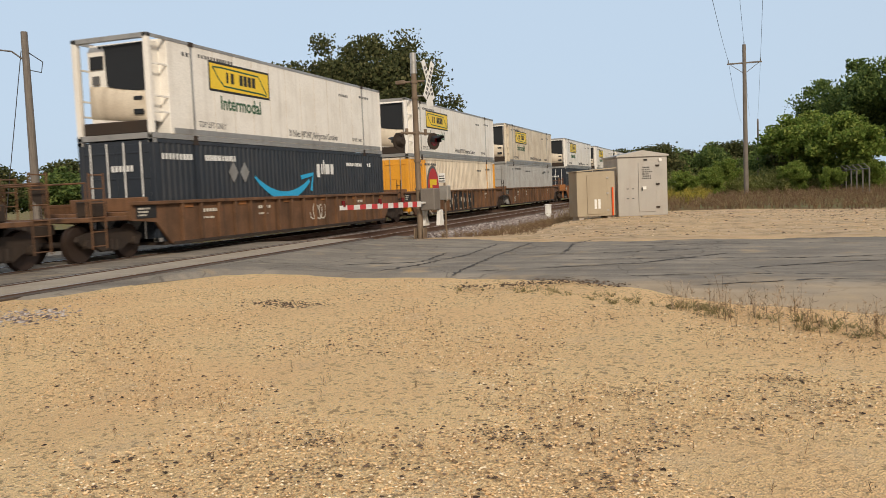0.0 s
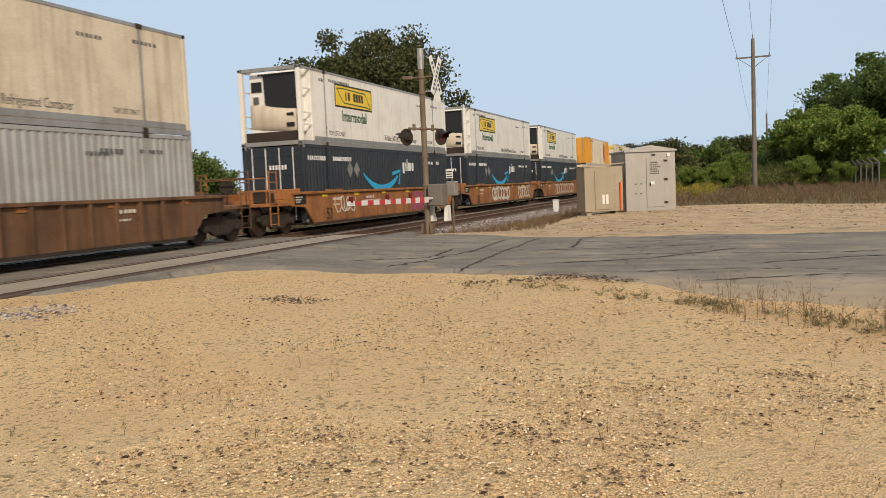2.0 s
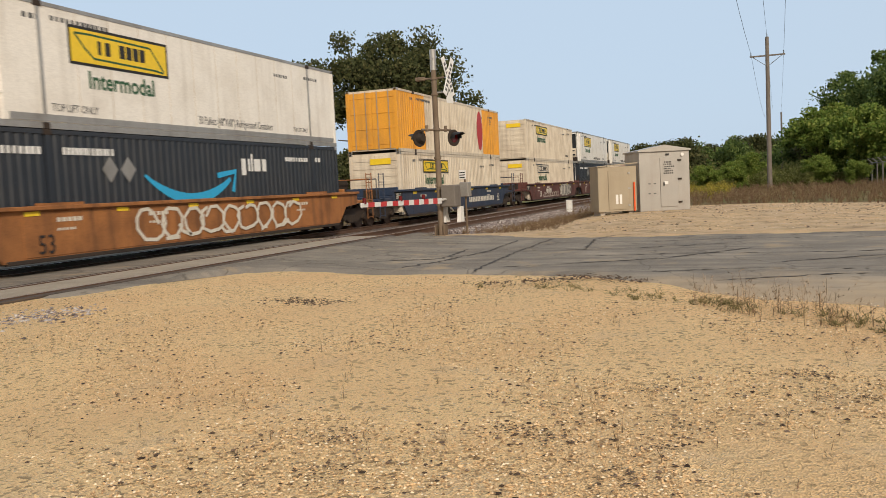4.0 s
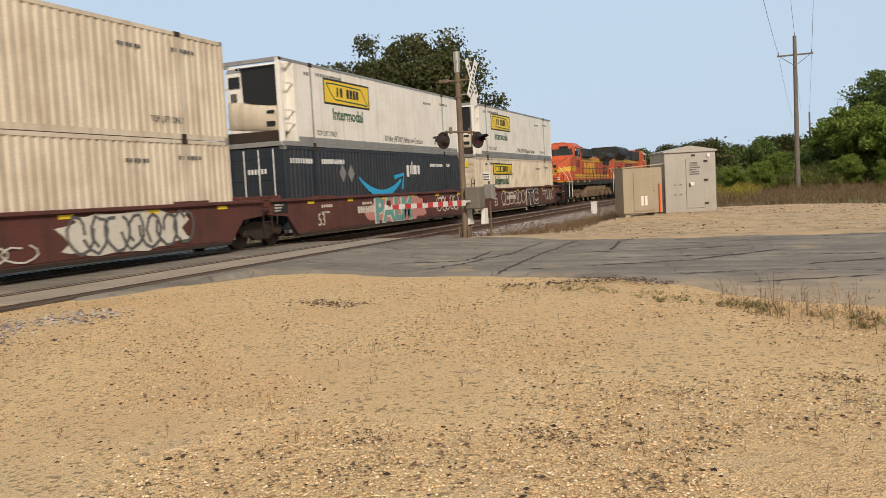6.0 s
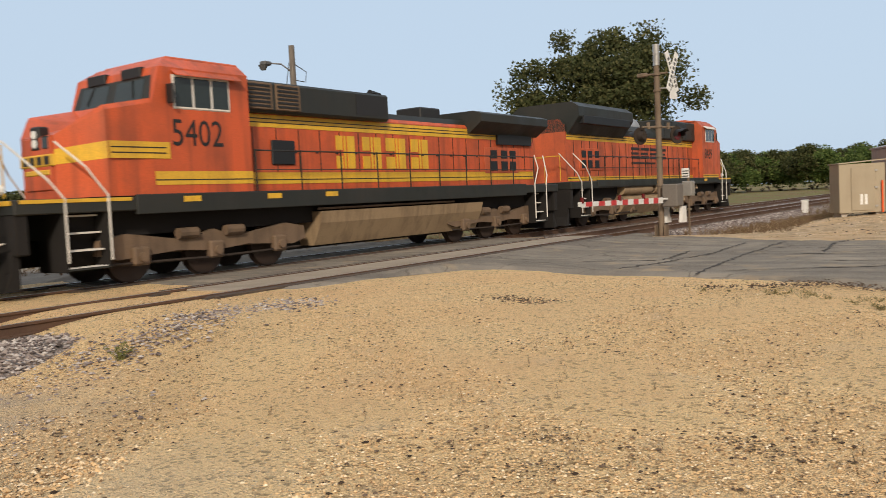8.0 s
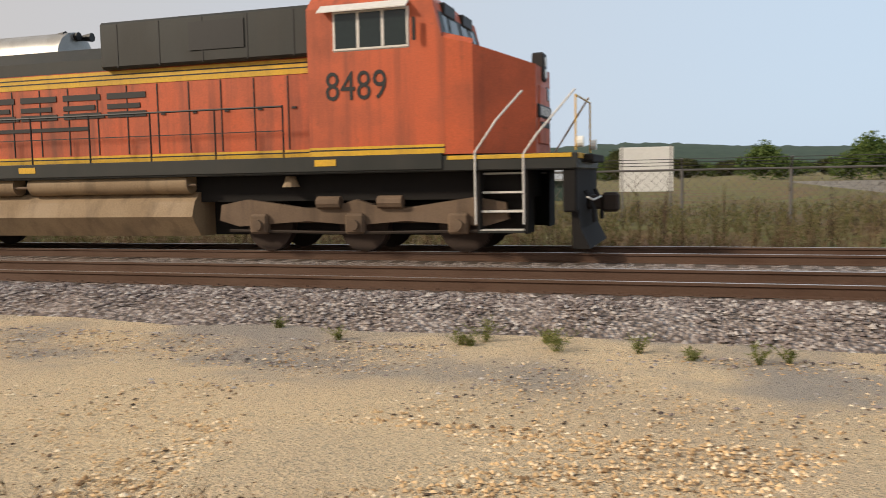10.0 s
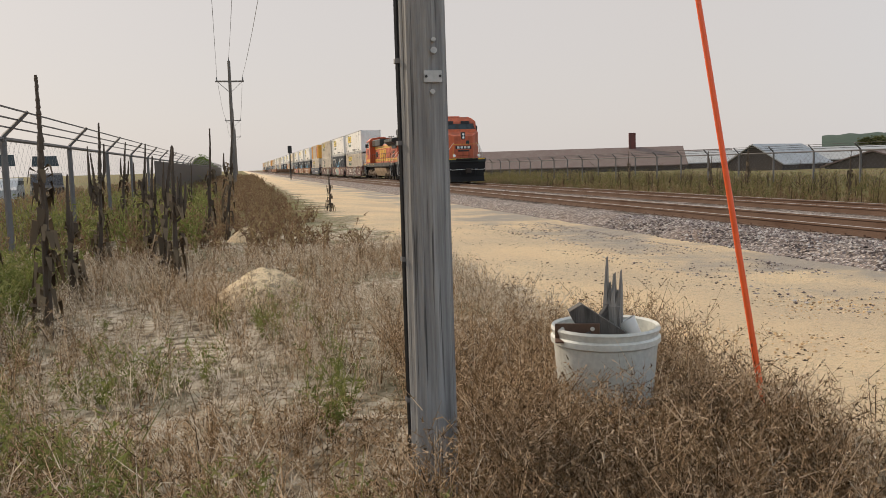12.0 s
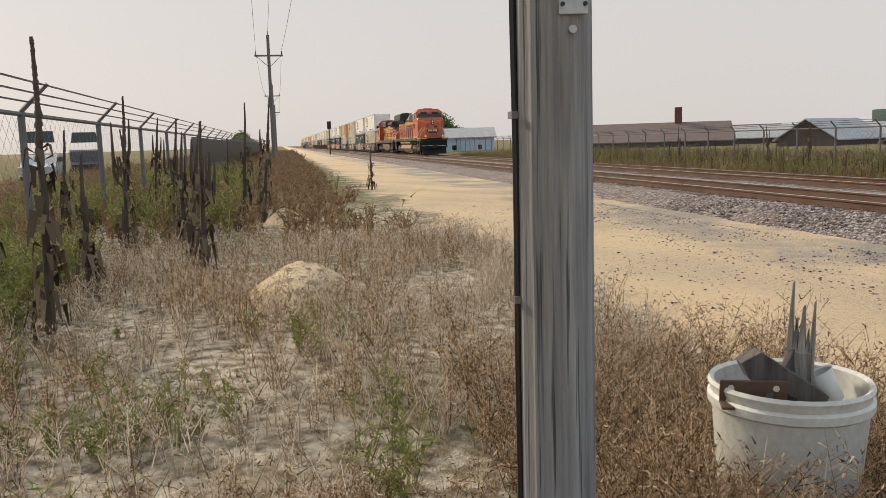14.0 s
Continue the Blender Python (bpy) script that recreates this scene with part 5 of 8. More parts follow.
            part("air_intake", MB().box(-7.7, s * .95 - .03, 2.45, -6.9, s * .95 + .03, 3.05, .02), DARKGRILLE, c)
        part("radiator", MB().prism([(-1.0, 3.52), (-1.5, 3.88), (-1.5, 4.14), (-1.2, 4.24), (1.2, 4.24), (1.5, 4.14), (1.5, 3.88), (1.0, 3.52)], -L + .75, -L + 5.4, "x"), LOCOGREEN, c, "dark overhanging radiator wing")
        part("radiator_grille", MB().box(-L + 1.2, -1.02, 3.2, -L + 3.6, 1.02, 3.62), DARKGRILLE, c)
        part("exhaust_hatch", MB().box(-14.9, -.5, 3.95, -13.8, .5, 4.32, .04), BLACK, c)
        hx0 = -12.9
        stripe_hi, stripe_lo = (3.36, 3.66), (1.98, 2.26)
    else:
        z1 = 4.2
        part("hood", MB().prism([(-w, 1.76), (-w, 3.95), (-w + .25, z1), (w - .25, z1), (w, 3.95), (w, 1.76)], -L + .9, -5.25, "x"), body, c)
        part("hood_top", MB().prism([(-w - .006, 3.70), (-w - .006, 3.95), (-w + .25, z1 + .012), (w - .25, z1 + .012), (w + .006, 3.95), (w + .006, 3.70)], -L + .9, -10.4, "x"), LOCOGREEN, c, "dark hood top")
        part("inverter_cabinet", MB().box(-10.45, -1.1, 3.70, -5.32, 1.1, 4.64, .05), LOCOGREEN, c)
        for s in (-1, 1):
            part("dark_panel", MB().box(-8.2, s * 1.1 - .02, 3.95, -6.9, s * 1.1 + .02, 4.5), BLACK, c)
            for x in np.linspace(-10.0, -5.8, 5):
                part("door_seam", MB().box(x, s * 1.1 - .008, 3.72, x + .03, s * 1.1 + .008, 4.58), BLACK, c)
        part("radiator", MB().prism([(-1.0, 3.62), (-1.52, 4.25), (-1.52, 4.62), (-1.2, 4.82), (1.2, 4.82), (1.52, 4.62), (1.52, 4.25), (1.0, 3.62)], -L + 1.0, -L + 6.6, "x"), LOCOGREEN, c, "black flared radiator housing")
        for s in (-1, 1):
            part("radiator_grille", MB().box(-L + 1.4, s * 1.30 - .24, 3.98, -L + 6.2, s * 1.30 + .24, 4.30, .02), DARKGRILLE, c)
        part("exhaust_hatch", MB().box(-13.4, -.45, 4.18, -12.2, .45, 4.5, .05), BLACK, c)
        part("roof_dome", MB().cyl((-L + 7.0, 0, 4.1), (-12.0, 0, 4.1), .62, .62, 16), ALU, c, smooth=True)
        stripe_hi, stripe_lo = (3.40, 3.68), (1.80, 1.96)
    horn = MB()
    for yy in (-.2, 0, .2):
        horn.cyl((-12.4 + yy, yy, 4.62), (-11.9 + yy, yy, 4.62), .03, .1, 8)
    horn.cyl((-12.3, 0, 4.2), (-12.3, 0, 4.62), .03)
    part("horn", horn, BLACK, c)
    for s in (-1, 1):
        yb = s * (w + .006)
        top = part("stripe", MB().box(-L + 1.0, yb - .006, stripe_hi[0], -5.8 if ge else -5.35, yb + .006, stripe_hi[1]), LOCOYEL, c, "yellow stripe with dark pinstripes")
        part("pinstripe", MB().box(-L + 1.0, yb - .009, stripe_hi[0] + .10, -5.8 if ge else -5.35, yb + .009, stripe_hi[0] + .125).box(-L + 1.0, yb - .009, stripe_hi[0] + .19, -5.8 if ge else -5.35, yb + .009, stripe_hi[0] + .215), BLACK, top)
        low = part("stripe", MB().box(-L + 1.0, yb - .006, stripe_lo[0], -5.8 if ge else -5.35, yb + .006, stripe_lo[1]).box(cabx0, s * 1.506 - .004, stripe_lo[0], cabx1, s * 1.506 + .004, stripe_lo[1]), LOCOYEL, c, "yellow stripe with dark pinstripes")
        part("pinstripe", MB().box(-L + 1.0, yb - .009, stripe_lo[0] + .09, -5.8 if ge else -5.35, yb + .009, stripe_lo[0] + .115).box(cabx0, s * 1.506 - .007, stripe_lo[0] + .09, cabx1, s * 1.506 + .007, stripe_lo[0] + .115), BLACK, low)
        if ge:
            part("nose_band", MB().box(-3.5, s * 1.512 - .004, 2.52, -2.06, s * 1.512 + .004, 2.86, .002), LOCOYEL, c, "yellow band with dark pinstripes")
            part("pinstripe", MB().box(-3.4, s * 1.516 - .004, 2.62, -2.1, s * 1.516 + .004, 2.645).box(-3.4, s * 1.516 - .004, 2.73, -2.1, s * 1.516 + .004, 2.755), BLACK, c)
            part("nose_band", MB().add([(-2.06, s * 1.475, 2.52), (-2.06, s * 1.475, 2.86), (-1.44, s * .62, 2.74), (-1.44, s * .62, 2.44)], [(0, 1, 2, 3)]).add([(-2.06, s * 1.44, 2.52), (-2.06, s * 1.44, 2.86), (-1.49, s * .6, 2.74), (-1.49, s * .6, 2.44)], [(3, 2, 1, 0)]), LOCOYEL, c)
        # hood doors, seams and latches
        seams, latches = MB(), MB()
        for x in np.arange(-L + 1.6, -5.9, .78):
            seams.box(x, yb - .008, stripe_lo[1] + .02, x + .022, yb + .008, stripe_hi[0] - .02)
            latches.box(x + .1, yb - .02, 2.75, x + .2, yb + .02, 2.79)
        part("door_seam", seams, BLACK if not ge else LOCOGREEN, c)
        part("latch", latches, BLACK, c)
        walkway_rail(c, -L + 1.9, -5.9, s * 1.46, LOCOGREEN if ge else BLACK, 1.45)
        part("vent_panel", MB().box(-L + 2.1, yb - .02, 2.2, -L + 4.4, yb + .02, 3.1, .02), LOCODULL, c)
        for x0 in (-L + 2.3, -L + 2.9, -L + 3.6):
            part("vent", MB().box(x0, yb - .035, 2.3, x0 + .42, yb + .035, 2.62).box(x0, yb - .035, 2.72, x0 + .42, yb + .035, 3.0), DARKGRILLE, c)
        # company letters as plain upright bars
        nb = MB()
        if ge:
            for i, ww in enumerate((.8, .85, .75, .7)):
                x0 = -13.5 + i * 1.15
                nb.box(x0, yb - .012, 2.36, x0 + .3, yb + .012, 3.24).box(x0 + .36, yb - .012, 2.36, x0 + .44, yb + .012, 3.24)
                nb.box(x0 + .5, yb - .012, 2.36, x0 + ww + .06, yb + .012, 2.70).box(x0 + .5, yb - .012, 2.86, x0 + ww + .06, yb + .012, 3.24)
            part("name_bar", nb, LOCOYEL, c, "faded yellow company letters")
        else:
            for i in range(4):
                x0 = -14.0 + i * 1.18
                nb.box(x0, yb - .012, 3.12, x0 + 1.0, yb + .012, 3.24).box(x0, yb - .012, 2.92, x0 + .85, yb + .012, 3.02).box(x0, yb - .012, 2.74, x0 + 1.0, yb + .012, 2.86)
            nb.box(-14.0, yb - .012, 2.5, -11.0, yb + .012, 2.58)
            part("name_bar", nb, BLACK, c, "black swoosh company letters")
        num = "5402" if ge else "8489"
        lettering(num, .80 if ge else .74, cabx0 + (.35 if s < 0 else 2.2), s * 1.508, 2.80, BLACK, c, side=s, squeeze=.88)
    return c


GE, EMD = locomotive("ge"), locomotive("emd")
place(GE, 223.2, 16.35, 0, 180)
place(EMD, 267.0, 16.35, 0, 0)
GE.scale, EMD.scale = (1, 1, 1.018), (1, 1, 1.06)


# ---------------------------------------------------------------- crossing signal, cabinets, poles
def gz(x, y):
    return float(ground_z(x, y))


def crossing_signal():
    x, y = 25.0, 9.4
    g = thing("crossing_signal", "weathered brown crossing signal mast with white crossbuck and lowered striped gate", "crossing signal", m=pose(x, y, 0))
    b = gz(x, y) - .05
    part("base", MB().prism([(-.17, b), (.17, b), (.15, .30), (-.15, .30)], -.17, -.13).prism([(-.17, b), (.17, b), (.15, .30), (-.15, .30)], .13, .17).box(-.16, -.16, b, .16, .16, b + .05), RUSTPOLE, g, "stained steel foot plates")
    part("mast", MB().cyl((0, 0, b), (0, 0, 5.2), .095, .085, 16), RUSTPOLE, g, smooth=True)
    part("mast_cap", MB().cyl((0, 0, 5.2), (0, 0, 5.85), .10, .10, 16).cyl((-.1, 0, 5.55), (-.125, 0, 5.55), .06, .06, 10), ALU, g, "pale bell housing", smooth=True)
    for z in (.9, 1.5, 2.4, 3.3, 4.4, 4.9):
        part("clamp", MB().cyl((0, 0, z), (0, 0, z + .07), .12, .12, 14), RUSTPOLE, g)
    arm = part("upper_bracket", MB().tube([(-.05, .55, 4.95), (0, 0, 4.95), (0, -.35, 4.95)], .03).box(-.07, .3, 4.9, .07, .62, 5.02, .02), RUSTPOLE, g)
    # crossbuck and lamps turned to the traffic on the road
    def turned(mb, deg, at):
        m = pose(at[0], at[1], at[2], 0, 0, deg)
        mb.v = [tuple(m @ Vector(v)) for v in mb.v]
        return mb

    spot = (.16, -.43, 4.98)
    cb = part("crossbuck", turned(MB().box(.01, -.03, -.8, .04, .03, .1), 82, spot), ALU, g, "white crossed boards with dark lettering bars")
    for s in (-1, 1):
        m = pose(-.012 * s, 0, 0, 28 * s, 0, 0)
        bd = MB().box(-.012, -.115, -.66, .012, .115, .66, .006)
        bd.v = [tuple(m @ Vector(v)) for v in bd.v]
        board = part("board", turned(bd, 82, spot), WHITEREFL, cb)
        tx = MB()
        for k in range(7):
            tx.box(.0125, -.06, -.52 + k * .15, .016, .06, -.43 + k * .15).box(-.016, -.06, -.52 + k * .15, -.0125, .06, -.43 + k * .15)
        tx.v = [tuple(m @ Vector(v)) for v in tx.v]
        part("letter_bar", turned(tx, 82, spot), GREYINK, board)
    part("track_plate", turned(MB().prism([(-.22, -.83), (.22, -.83), (.22, -.68), (0, -.46), (-.22, -.68)], -.03, -.012, "x"), 82, spot), WHITEREFL, g)
    part("crossbuck_bracket", MB().tube([(0, 0, 4.5), (spot[0], spot[1], 4.5)], .025), ALU, g)
    part("lamp_bar", turned(MB().cyl((0, -.66, 3.32), (0, .66, 3.32), .035, .035, 8).box(-.08, -.08, 3.24, .08, .08, 3.40, .02).cyl((0, .42, 3.26), (0, .42, 3.46), .05, .05, 8).cyl((0, -.42, 3.26), (0, -.42, 3.46), .05, .05, 8), 65.6, (0, 0, 0)), RUSTPOLE, g)
    for d in (-1, 1):                              # one lamp for each way along the road
        s = d
        la = part("lamp", turned(MB().cyl((0, s * .6, 3.06), (d * .16, s * .6, 3.06), .10, .17, 16).cyl((d * .16, s * .6, 3.06), (d * .19, s * .6, 3.06), .27, .27, 20).cyl((0, s * .6, 3.1), (0, s * .6, 3.32), .03, .03, 8), 65.6, (0, 0, 0)), TRUCKMAT, g, "dark lamp with backing disc, hood and red lens", smooth=True)
        part("lens", turned(MB().cyl((d * .19, s * .6, 3.06), (d * .205, s * .6, 3.06), .15, .15, 18), 65.6, (0, 0, 0)), REDLENS, la)
        hood, n = MB(), 12
        for k in range(n + 1):
            a = math.radians(-10 + 200 * k / n)
            for dx, rr in ((.19, .175), (.56 if 30 < -10 + 200 * k / n < 150 else .38, .165)):
                hood.v.append((d * dx, s * .6 + rr * math.cos(a), 3.06 + rr * math.sin(a)))
        hood.f = [(2 * k, 2 * k + 1, 2 * k + 3, 2 * k + 2) for k in range(n)]
        part("hood", turned(hood, 65.6, (0, 0, 0)), BLACK, la)
    # gate mechanism, arm down across the road, counterweights
    part("gate_machine", MB().box(-.28, -.62, .85, .30, -.14, 1.55, .03), painted("dull grey box paint", (0.16, 0.14, 0.12), 0.6, (0.07, 0.05, 0.035), 0.5, 0.7), g, "dull grey gate machine box")
    part("relay_box", MB().box(.75, -.72, 1.15, 1.1, -.42, 1.62, .02), GALV, g, "grey relay box")
    part("relay_post", MB().cyl((.92, -.57, b), (.92, -.57, 1.9), .035, .035, 8), RUSTPOLE, g)
    sg = part("small_sign", MB().box(.74, -.66, 1.72, .77, -.42, 2.02, .01), WHITEREFL, g, "small white sign with dark bars")
    tb = MB()
    for k in range(3):
        tb.box(.732, -.64, 1.76 + k * .08, .739, -.45, 1.79 + k * .08)
    part("letter_bar", tb, BLACK, sg)
    for ya, yb in ((-.62, -.5), (-.12, 0)):
        part("counterweight", MB().prism([(.15, .35), (.55, .35), (.5, .85), (.25, .85)], ya, yb), WHITEREFL, g, "pale counterweight")
    part("arm_bracket", MB().tube([(.4, -.3, .85), (.1, -.3, 1.1), (-.7, -.3, 1.1)], .035).tube([(.4, -.3, .72), (-.1, -.3, .95)], .03), WHITEREFL, g)
    n = 15
    for k in range(n):
        x0 = -.7 - k * .38
        w = .085 - .03 * k / n
        part("gate_stripe", MB().box(x0 - .38, -.33, 1.07 - w + .004 * k, x0, -.30, 1.07 + w + .004 * k), REDREFL if k % 2 else WHITEREFL, g)
    for x0 in (-2.2, -3.9, -6.2):
        part("gate_lamp", MB().cyl((x0, -.315, 1.15), (x0, -.315, 1.30), .05, .05, 10), REDLENS, g)
    part("cable", MB().tube([(.3, -.2, .9), (.5, -.1, .5), (.35, .1, .1)], .03), BLACK, g)


crossing_signal()


def cabinets():
    zc = gz(35, 3.6)
    g = thing("signal_house", "tall galvanised metal signal cabinet with peaked roof and door", "signal cabinet", "signal cabinets", m=pose(34.55, 4.28, zc, 0, 0, -66.5))
    W, Dp, Hh = 2.08, 2.1, 2.42
    part("body", MB().box(0, 0, 0, W, Dp, Hh, .01), GALV, g)
    part("roof", MB().prism([(-.06, Hh), (W + .06, Hh), (W + .06, Hh + .06), (W / 2, Hh + .26), (-.06, Hh + .06)], -.08, Dp + .08), GALV, g)
    d = part("door", MB().box(.86, -.03, .16, 1.60, 0, 2.16, .008), GALV, g, "metal door with hinges and handle")
    part("handle", MB().box(.98, -.07, 1.02, 1.02, -.03, 1.16), BLACK, d)
    part("lock_plate", MB().box(1.02, -.04, 1.08, 1.18, -.028, 1.2), WHITEREFL, d)
    for z in (.3, 1.24, 2.0):
        part("hinge", MB().box(1.58, -.05, z, 1.74, -.02, z + .07), TRUCKMAT, d)
    tb = MB()
    for k in range(6):
        bars(tb, 1.0 + .04 * (k % 2), 1.5 + k * .09, .42 - .06 * (k % 3), .05, -.032, 5, k)
    part("letter_bar", tb, BLACK, d)
    part("vent_box", MB().box(1.1, -.04, 2.25, 1.24, 0, 2.32), BLACK, g)
    part("lamp", MB().cyl((1.78, -.06, 2.26), (1.78, 0, 2.26), .07, .07, 12), WHITEREFL, g)
    nb = MB()
    for k in range(4):
        nb.box(.36 + .22 * (k % 2), -.004, .7 + .4 * (k // 2), .46 + .22 * (k % 2), 0, .74 + .4 * (k // 2))
    part("stencil", nb, GREYINK, g)
    h = thing("relay_cabinet", "shorter tan-grey metal relay cabinet with slanted lid", "signal cabinet", "signal cabinets", m=pose(33.3, 5.75, zc - .02, 0, 0, -60))
    W, Dp, Hh = 1.62, .95, 1.9
    part("body", MB().box(0, 0, .1, W, Dp, Hh, .01), TANCAB, h)
    part("lid", MB().prism([(-.04, Hh), (W + .04, Hh + .1), (W + .04, Hh + .14), (-.04, Hh + .04)], -.05, Dp + .05), TANCAB, h)
    d = part("door", MB().box(.42, -.03, .18, 1.26, 0, 1.75, .01), TANCAB, h)
    for z in (.3, .98, 1.6):
        part("hinge", MB().box(1.24, -.05, z, 1.34, -.02, z + .07), GALV, d)
    part("label_plate", MB().box(.72, -.036, .4, .82, -.03, .78).box(.88, -.036, .4, .98, -.03, .78), WHITEREFL, d)
    part("conduit", MB().cyl((1.5, -.05, .1), (1.5, -.05, 1.25), .035, .035, 8), RODMAT, h, "orange marker tube")
    part("foot", MB().box(.1, .1, -.1, .3, Dp - .1, .1).box(W - .3, .1, -.1, W - .1, Dp - .1, .1), CONCRETE, h)


cabinets()
mp = thing("marker_post", "short white marker block beside the track", "marker post", m=pose(48.0, 10.0, -.35))
part("block", MB().box(-.16, -.16, 0, .16, .16, .72, .03), WHITEREFL, mp)
part("cap", MB().box(-.18, -.18, .72, .18, .18, .78, .02), WHITEREFL, mp)


def utility_pole(x, y, h, arm_z, arm_w, label, r=.15):
    z = gz(x, y)
    p = thing("utility_pole", label, "utility pole", "line of utility poles", m=pose(x, y, z))
    part("pole", MB().cyl((0, 0, -.3), (0, 0, h), r, r * .7, 14), POLEFAR, p, smooth=True)
    part("crossarm", MB().box(-.06, -arm_w / 2, arm_z - .07, .06, arm_w / 2, arm_z + .06, .01), POLEFAR, p)
    part("brace", MB().tube([(.0, -arm_w * .42, arm_z - .05), (.0, 0, arm_z - .95)], .025).tube([(.0, arm_w * .42, arm_z - .05), (.0, 0, arm_z - .95)], .025), GALVPOST, p)
    for yy in (-arm_w * .46, arm_w * .46):
        part("insulator", MB().cyl((0, yy, arm_z + .06), (0, yy, arm_z + .34), .05, .035, 8), GREYINK, p)
    part("top_insulator", MB().cyl((0, 0, h), (0, 0, h + .3), .04, .03, 8), GREYINK, p)
    return p


utility_pole(79.0, -1.5, 13.4, 11.8, 2.9, "tall grey-brown wooden utility pole with one crossarm", .22)
utility_pole(-72.0, -.65, 10.6, 8.95, 2.3, "tall wooden utility pole with one crossarm", .17)
utility_pole(-128.0, -.9, 10.6, 8.95, 2.3, "tall wooden utility pole with one crossarm", .17)
utility_pole(-190.0, -1.0, 10.6, 8.95, 2.3, "tall wooden utility pole with one crossarm", .17)
st = thing("utility_pole", "slim pale pole among the trees", "utility pole", "line of utility poles", m=pose(112, -3.6, -.15))
part("pole", MB().cyl((0, 0, 0), (0, 0, 9), .14, .1, 10), POLEFAR, st)


def wires():
    spans = [((79.0, -1.5, 11.9), (-3.72, .76, 10.9), 2.9, 2.2), ((-3.72, .76, 10.9), (-72.0, -.65, 9.15), 2.2, 2.2), ((-72, -.65, 9.15), (-128, -.9, 9.15), 2.2, 2.2), ((-128, -.9, 9.15), (-190, -1, 9.15), 2.2, 2.2), ((79.0, -1.5, 11.9), (170, -4, 11.9), 2.9, 2.9)]
    for a, b, wa, wb in spans:
        for k in (-.46, 0, .46):
            mb, pts = MB(), []
            for i in range(13):
                t = i / 12
                up = 1.5 if k == 0 else 0
                pts.append((a[0] + (b[0] - a[0]) * t, a[1] + k * wa + (b[1] + k * wb - a[1] - k * wa) * t, a[2] + up + (b[2] - a[2]) * t - 4 * .9 * t * (1 - t)))
            mb.tube(pts, .014, 4)
            solid("power_line", mb, WIRE, "thin dark overhead power line between poles", "power line", "overhead lines")


wires()


def lamp_pole():
    p = thing("street_lamp", "grey wooden lamp pole with a drop-head street light", "street lamp", m=pose(24.9, 24.9, gz(24.9, 24.9)))
    part("pole", MB().cyl((0, 0, 0), (0, 0, 8.3), .17, .12, 12), POLEFAR, p, smooth=True)
    part("arm", MB().tube([(0, 0, 7.2), (-.35, .3, 7.55), (-.8, .7, 7.6)], .035), GALVPOST, p)
    part("lamp_head", MB().box(-1.05, .5, 7.48, -.65, .85, 7.66, .05).cyl((-.95, .72, 7.3), (-.95, .72, 7.5), .1, .2, 12), GREYINK, p)
    part("wire", MB().tube([(0, 0, 7.6), (.4, -.4, 7.2), (.35, -.35, 6.8), (0, 0, 6.9)], .02, 4), WIRE, p)
    part("guy_wire", MB().tube([(-.1, .1, 7.6), (-.9, .9, 0)], .015, 4), WIRE, p)


lamp_pole()


# ---------------------------------------------------------------- things of the verge
def near_pole():
    x, y = -3.725, .716
    p = thing("wooden_pole", "grey weathered wooden pole with deep cracks, cable and metal tag", "utility pole", m=pose(x, y, -.2))
    mb, n = MB(), 40
    r = random.Random(4)
    groove = [r.uniform(0, 1) for _ in range(n)]
    rings = [0, .15, .5, 1.0, 1.6, 2.2, 3.0, 4.5, 7, 11.3]
    for z in rings:
        rr = .110 - .0030 * z
        for i in range(n):
            a = 2 * math.pi * i / n
            k = rr * (1 + .012 * noise.noise(Vector((math.cos(a) * 2, math.sin(a) * 2, z * .6))) - (.05 if groove[i] > .8 else .0))
            mb.v.append((k * math.cos(a), k * math.sin(a), z))
    m = len(rings)
    mb.f = [(k * n + i, k * n + (i + 1) % n, (k + 1) * n + (i + 1) % n, (k + 1) * n + i) for k in range(m - 1) for i in range(n)]
    mb.f.append(tuple((m - 1) * n + i for i in range(n)))
    part("pole", mb, POLEWOOD, p)
    # black cable in a grooved guard down the far-left side
    a = math.radians(-98)
    cx, cy = .110 * math.cos(a), .110 * math.sin(a)
    part("cable", MB().tube([(cx + .006 * math.sin(z * 5), cy, z) for z in np.linspace(.1, 9, 30)], .013, 6), BLACK, p, "black cable down the pole")
    for z in (.55, 1.2, 1.72, 2.08, 2.6):
        part("staple", MB().box(cx - .02, cy - .016, z, cx + .02, cy + .016, z + .02), GALVPOST, p)
    f = Vector((math.cos(radians(-8)), math.sin(radians(-8)), 0))
    t = Vector((-f.y, f.x, 0))

    def plate(z0, z1, y0, y1, off, name, material):
        rr = .104
        mb = MB()
        q = [f * (rr + off) + t * yy + Vector((0, 0, zz)) for zz in (z0, z1) for yy in (y0, y1)]
        q += [v - f * .02 for v in q]
        mb.add([tuple(v) for v in q], [(0, 1, 3, 2), (4, 6, 7, 5), (0, 4, 5, 1), (2, 3, 7, 6), (0, 2, 6, 4), (1, 5, 7, 3)])
        return part(name, mb, material, p)

    plate(1.985, 2.035, -.005, .072, .006, "tag", ALU)
    for yy in (.004, .064):
        c0 = f * .112 + t * yy + Vector((0, 0, 2.01))
        part("nail", MB().cyl(tuple(c0 - f * .01), tuple(c0 + f * .004), .006, .006, 8), BLACK, p)
    for zz, yy, rr in ((1.945, .03, .011), (2.12, .04, .014), (2.165, .04, .010)):
        c0 = f * .105 + t * yy + Vector((0, 0, zz))
        part("bolt", MB().cyl(tuple(c0 - f * .01), tuple(c0 + f * .012), rr, rr, 10), ALU, p)


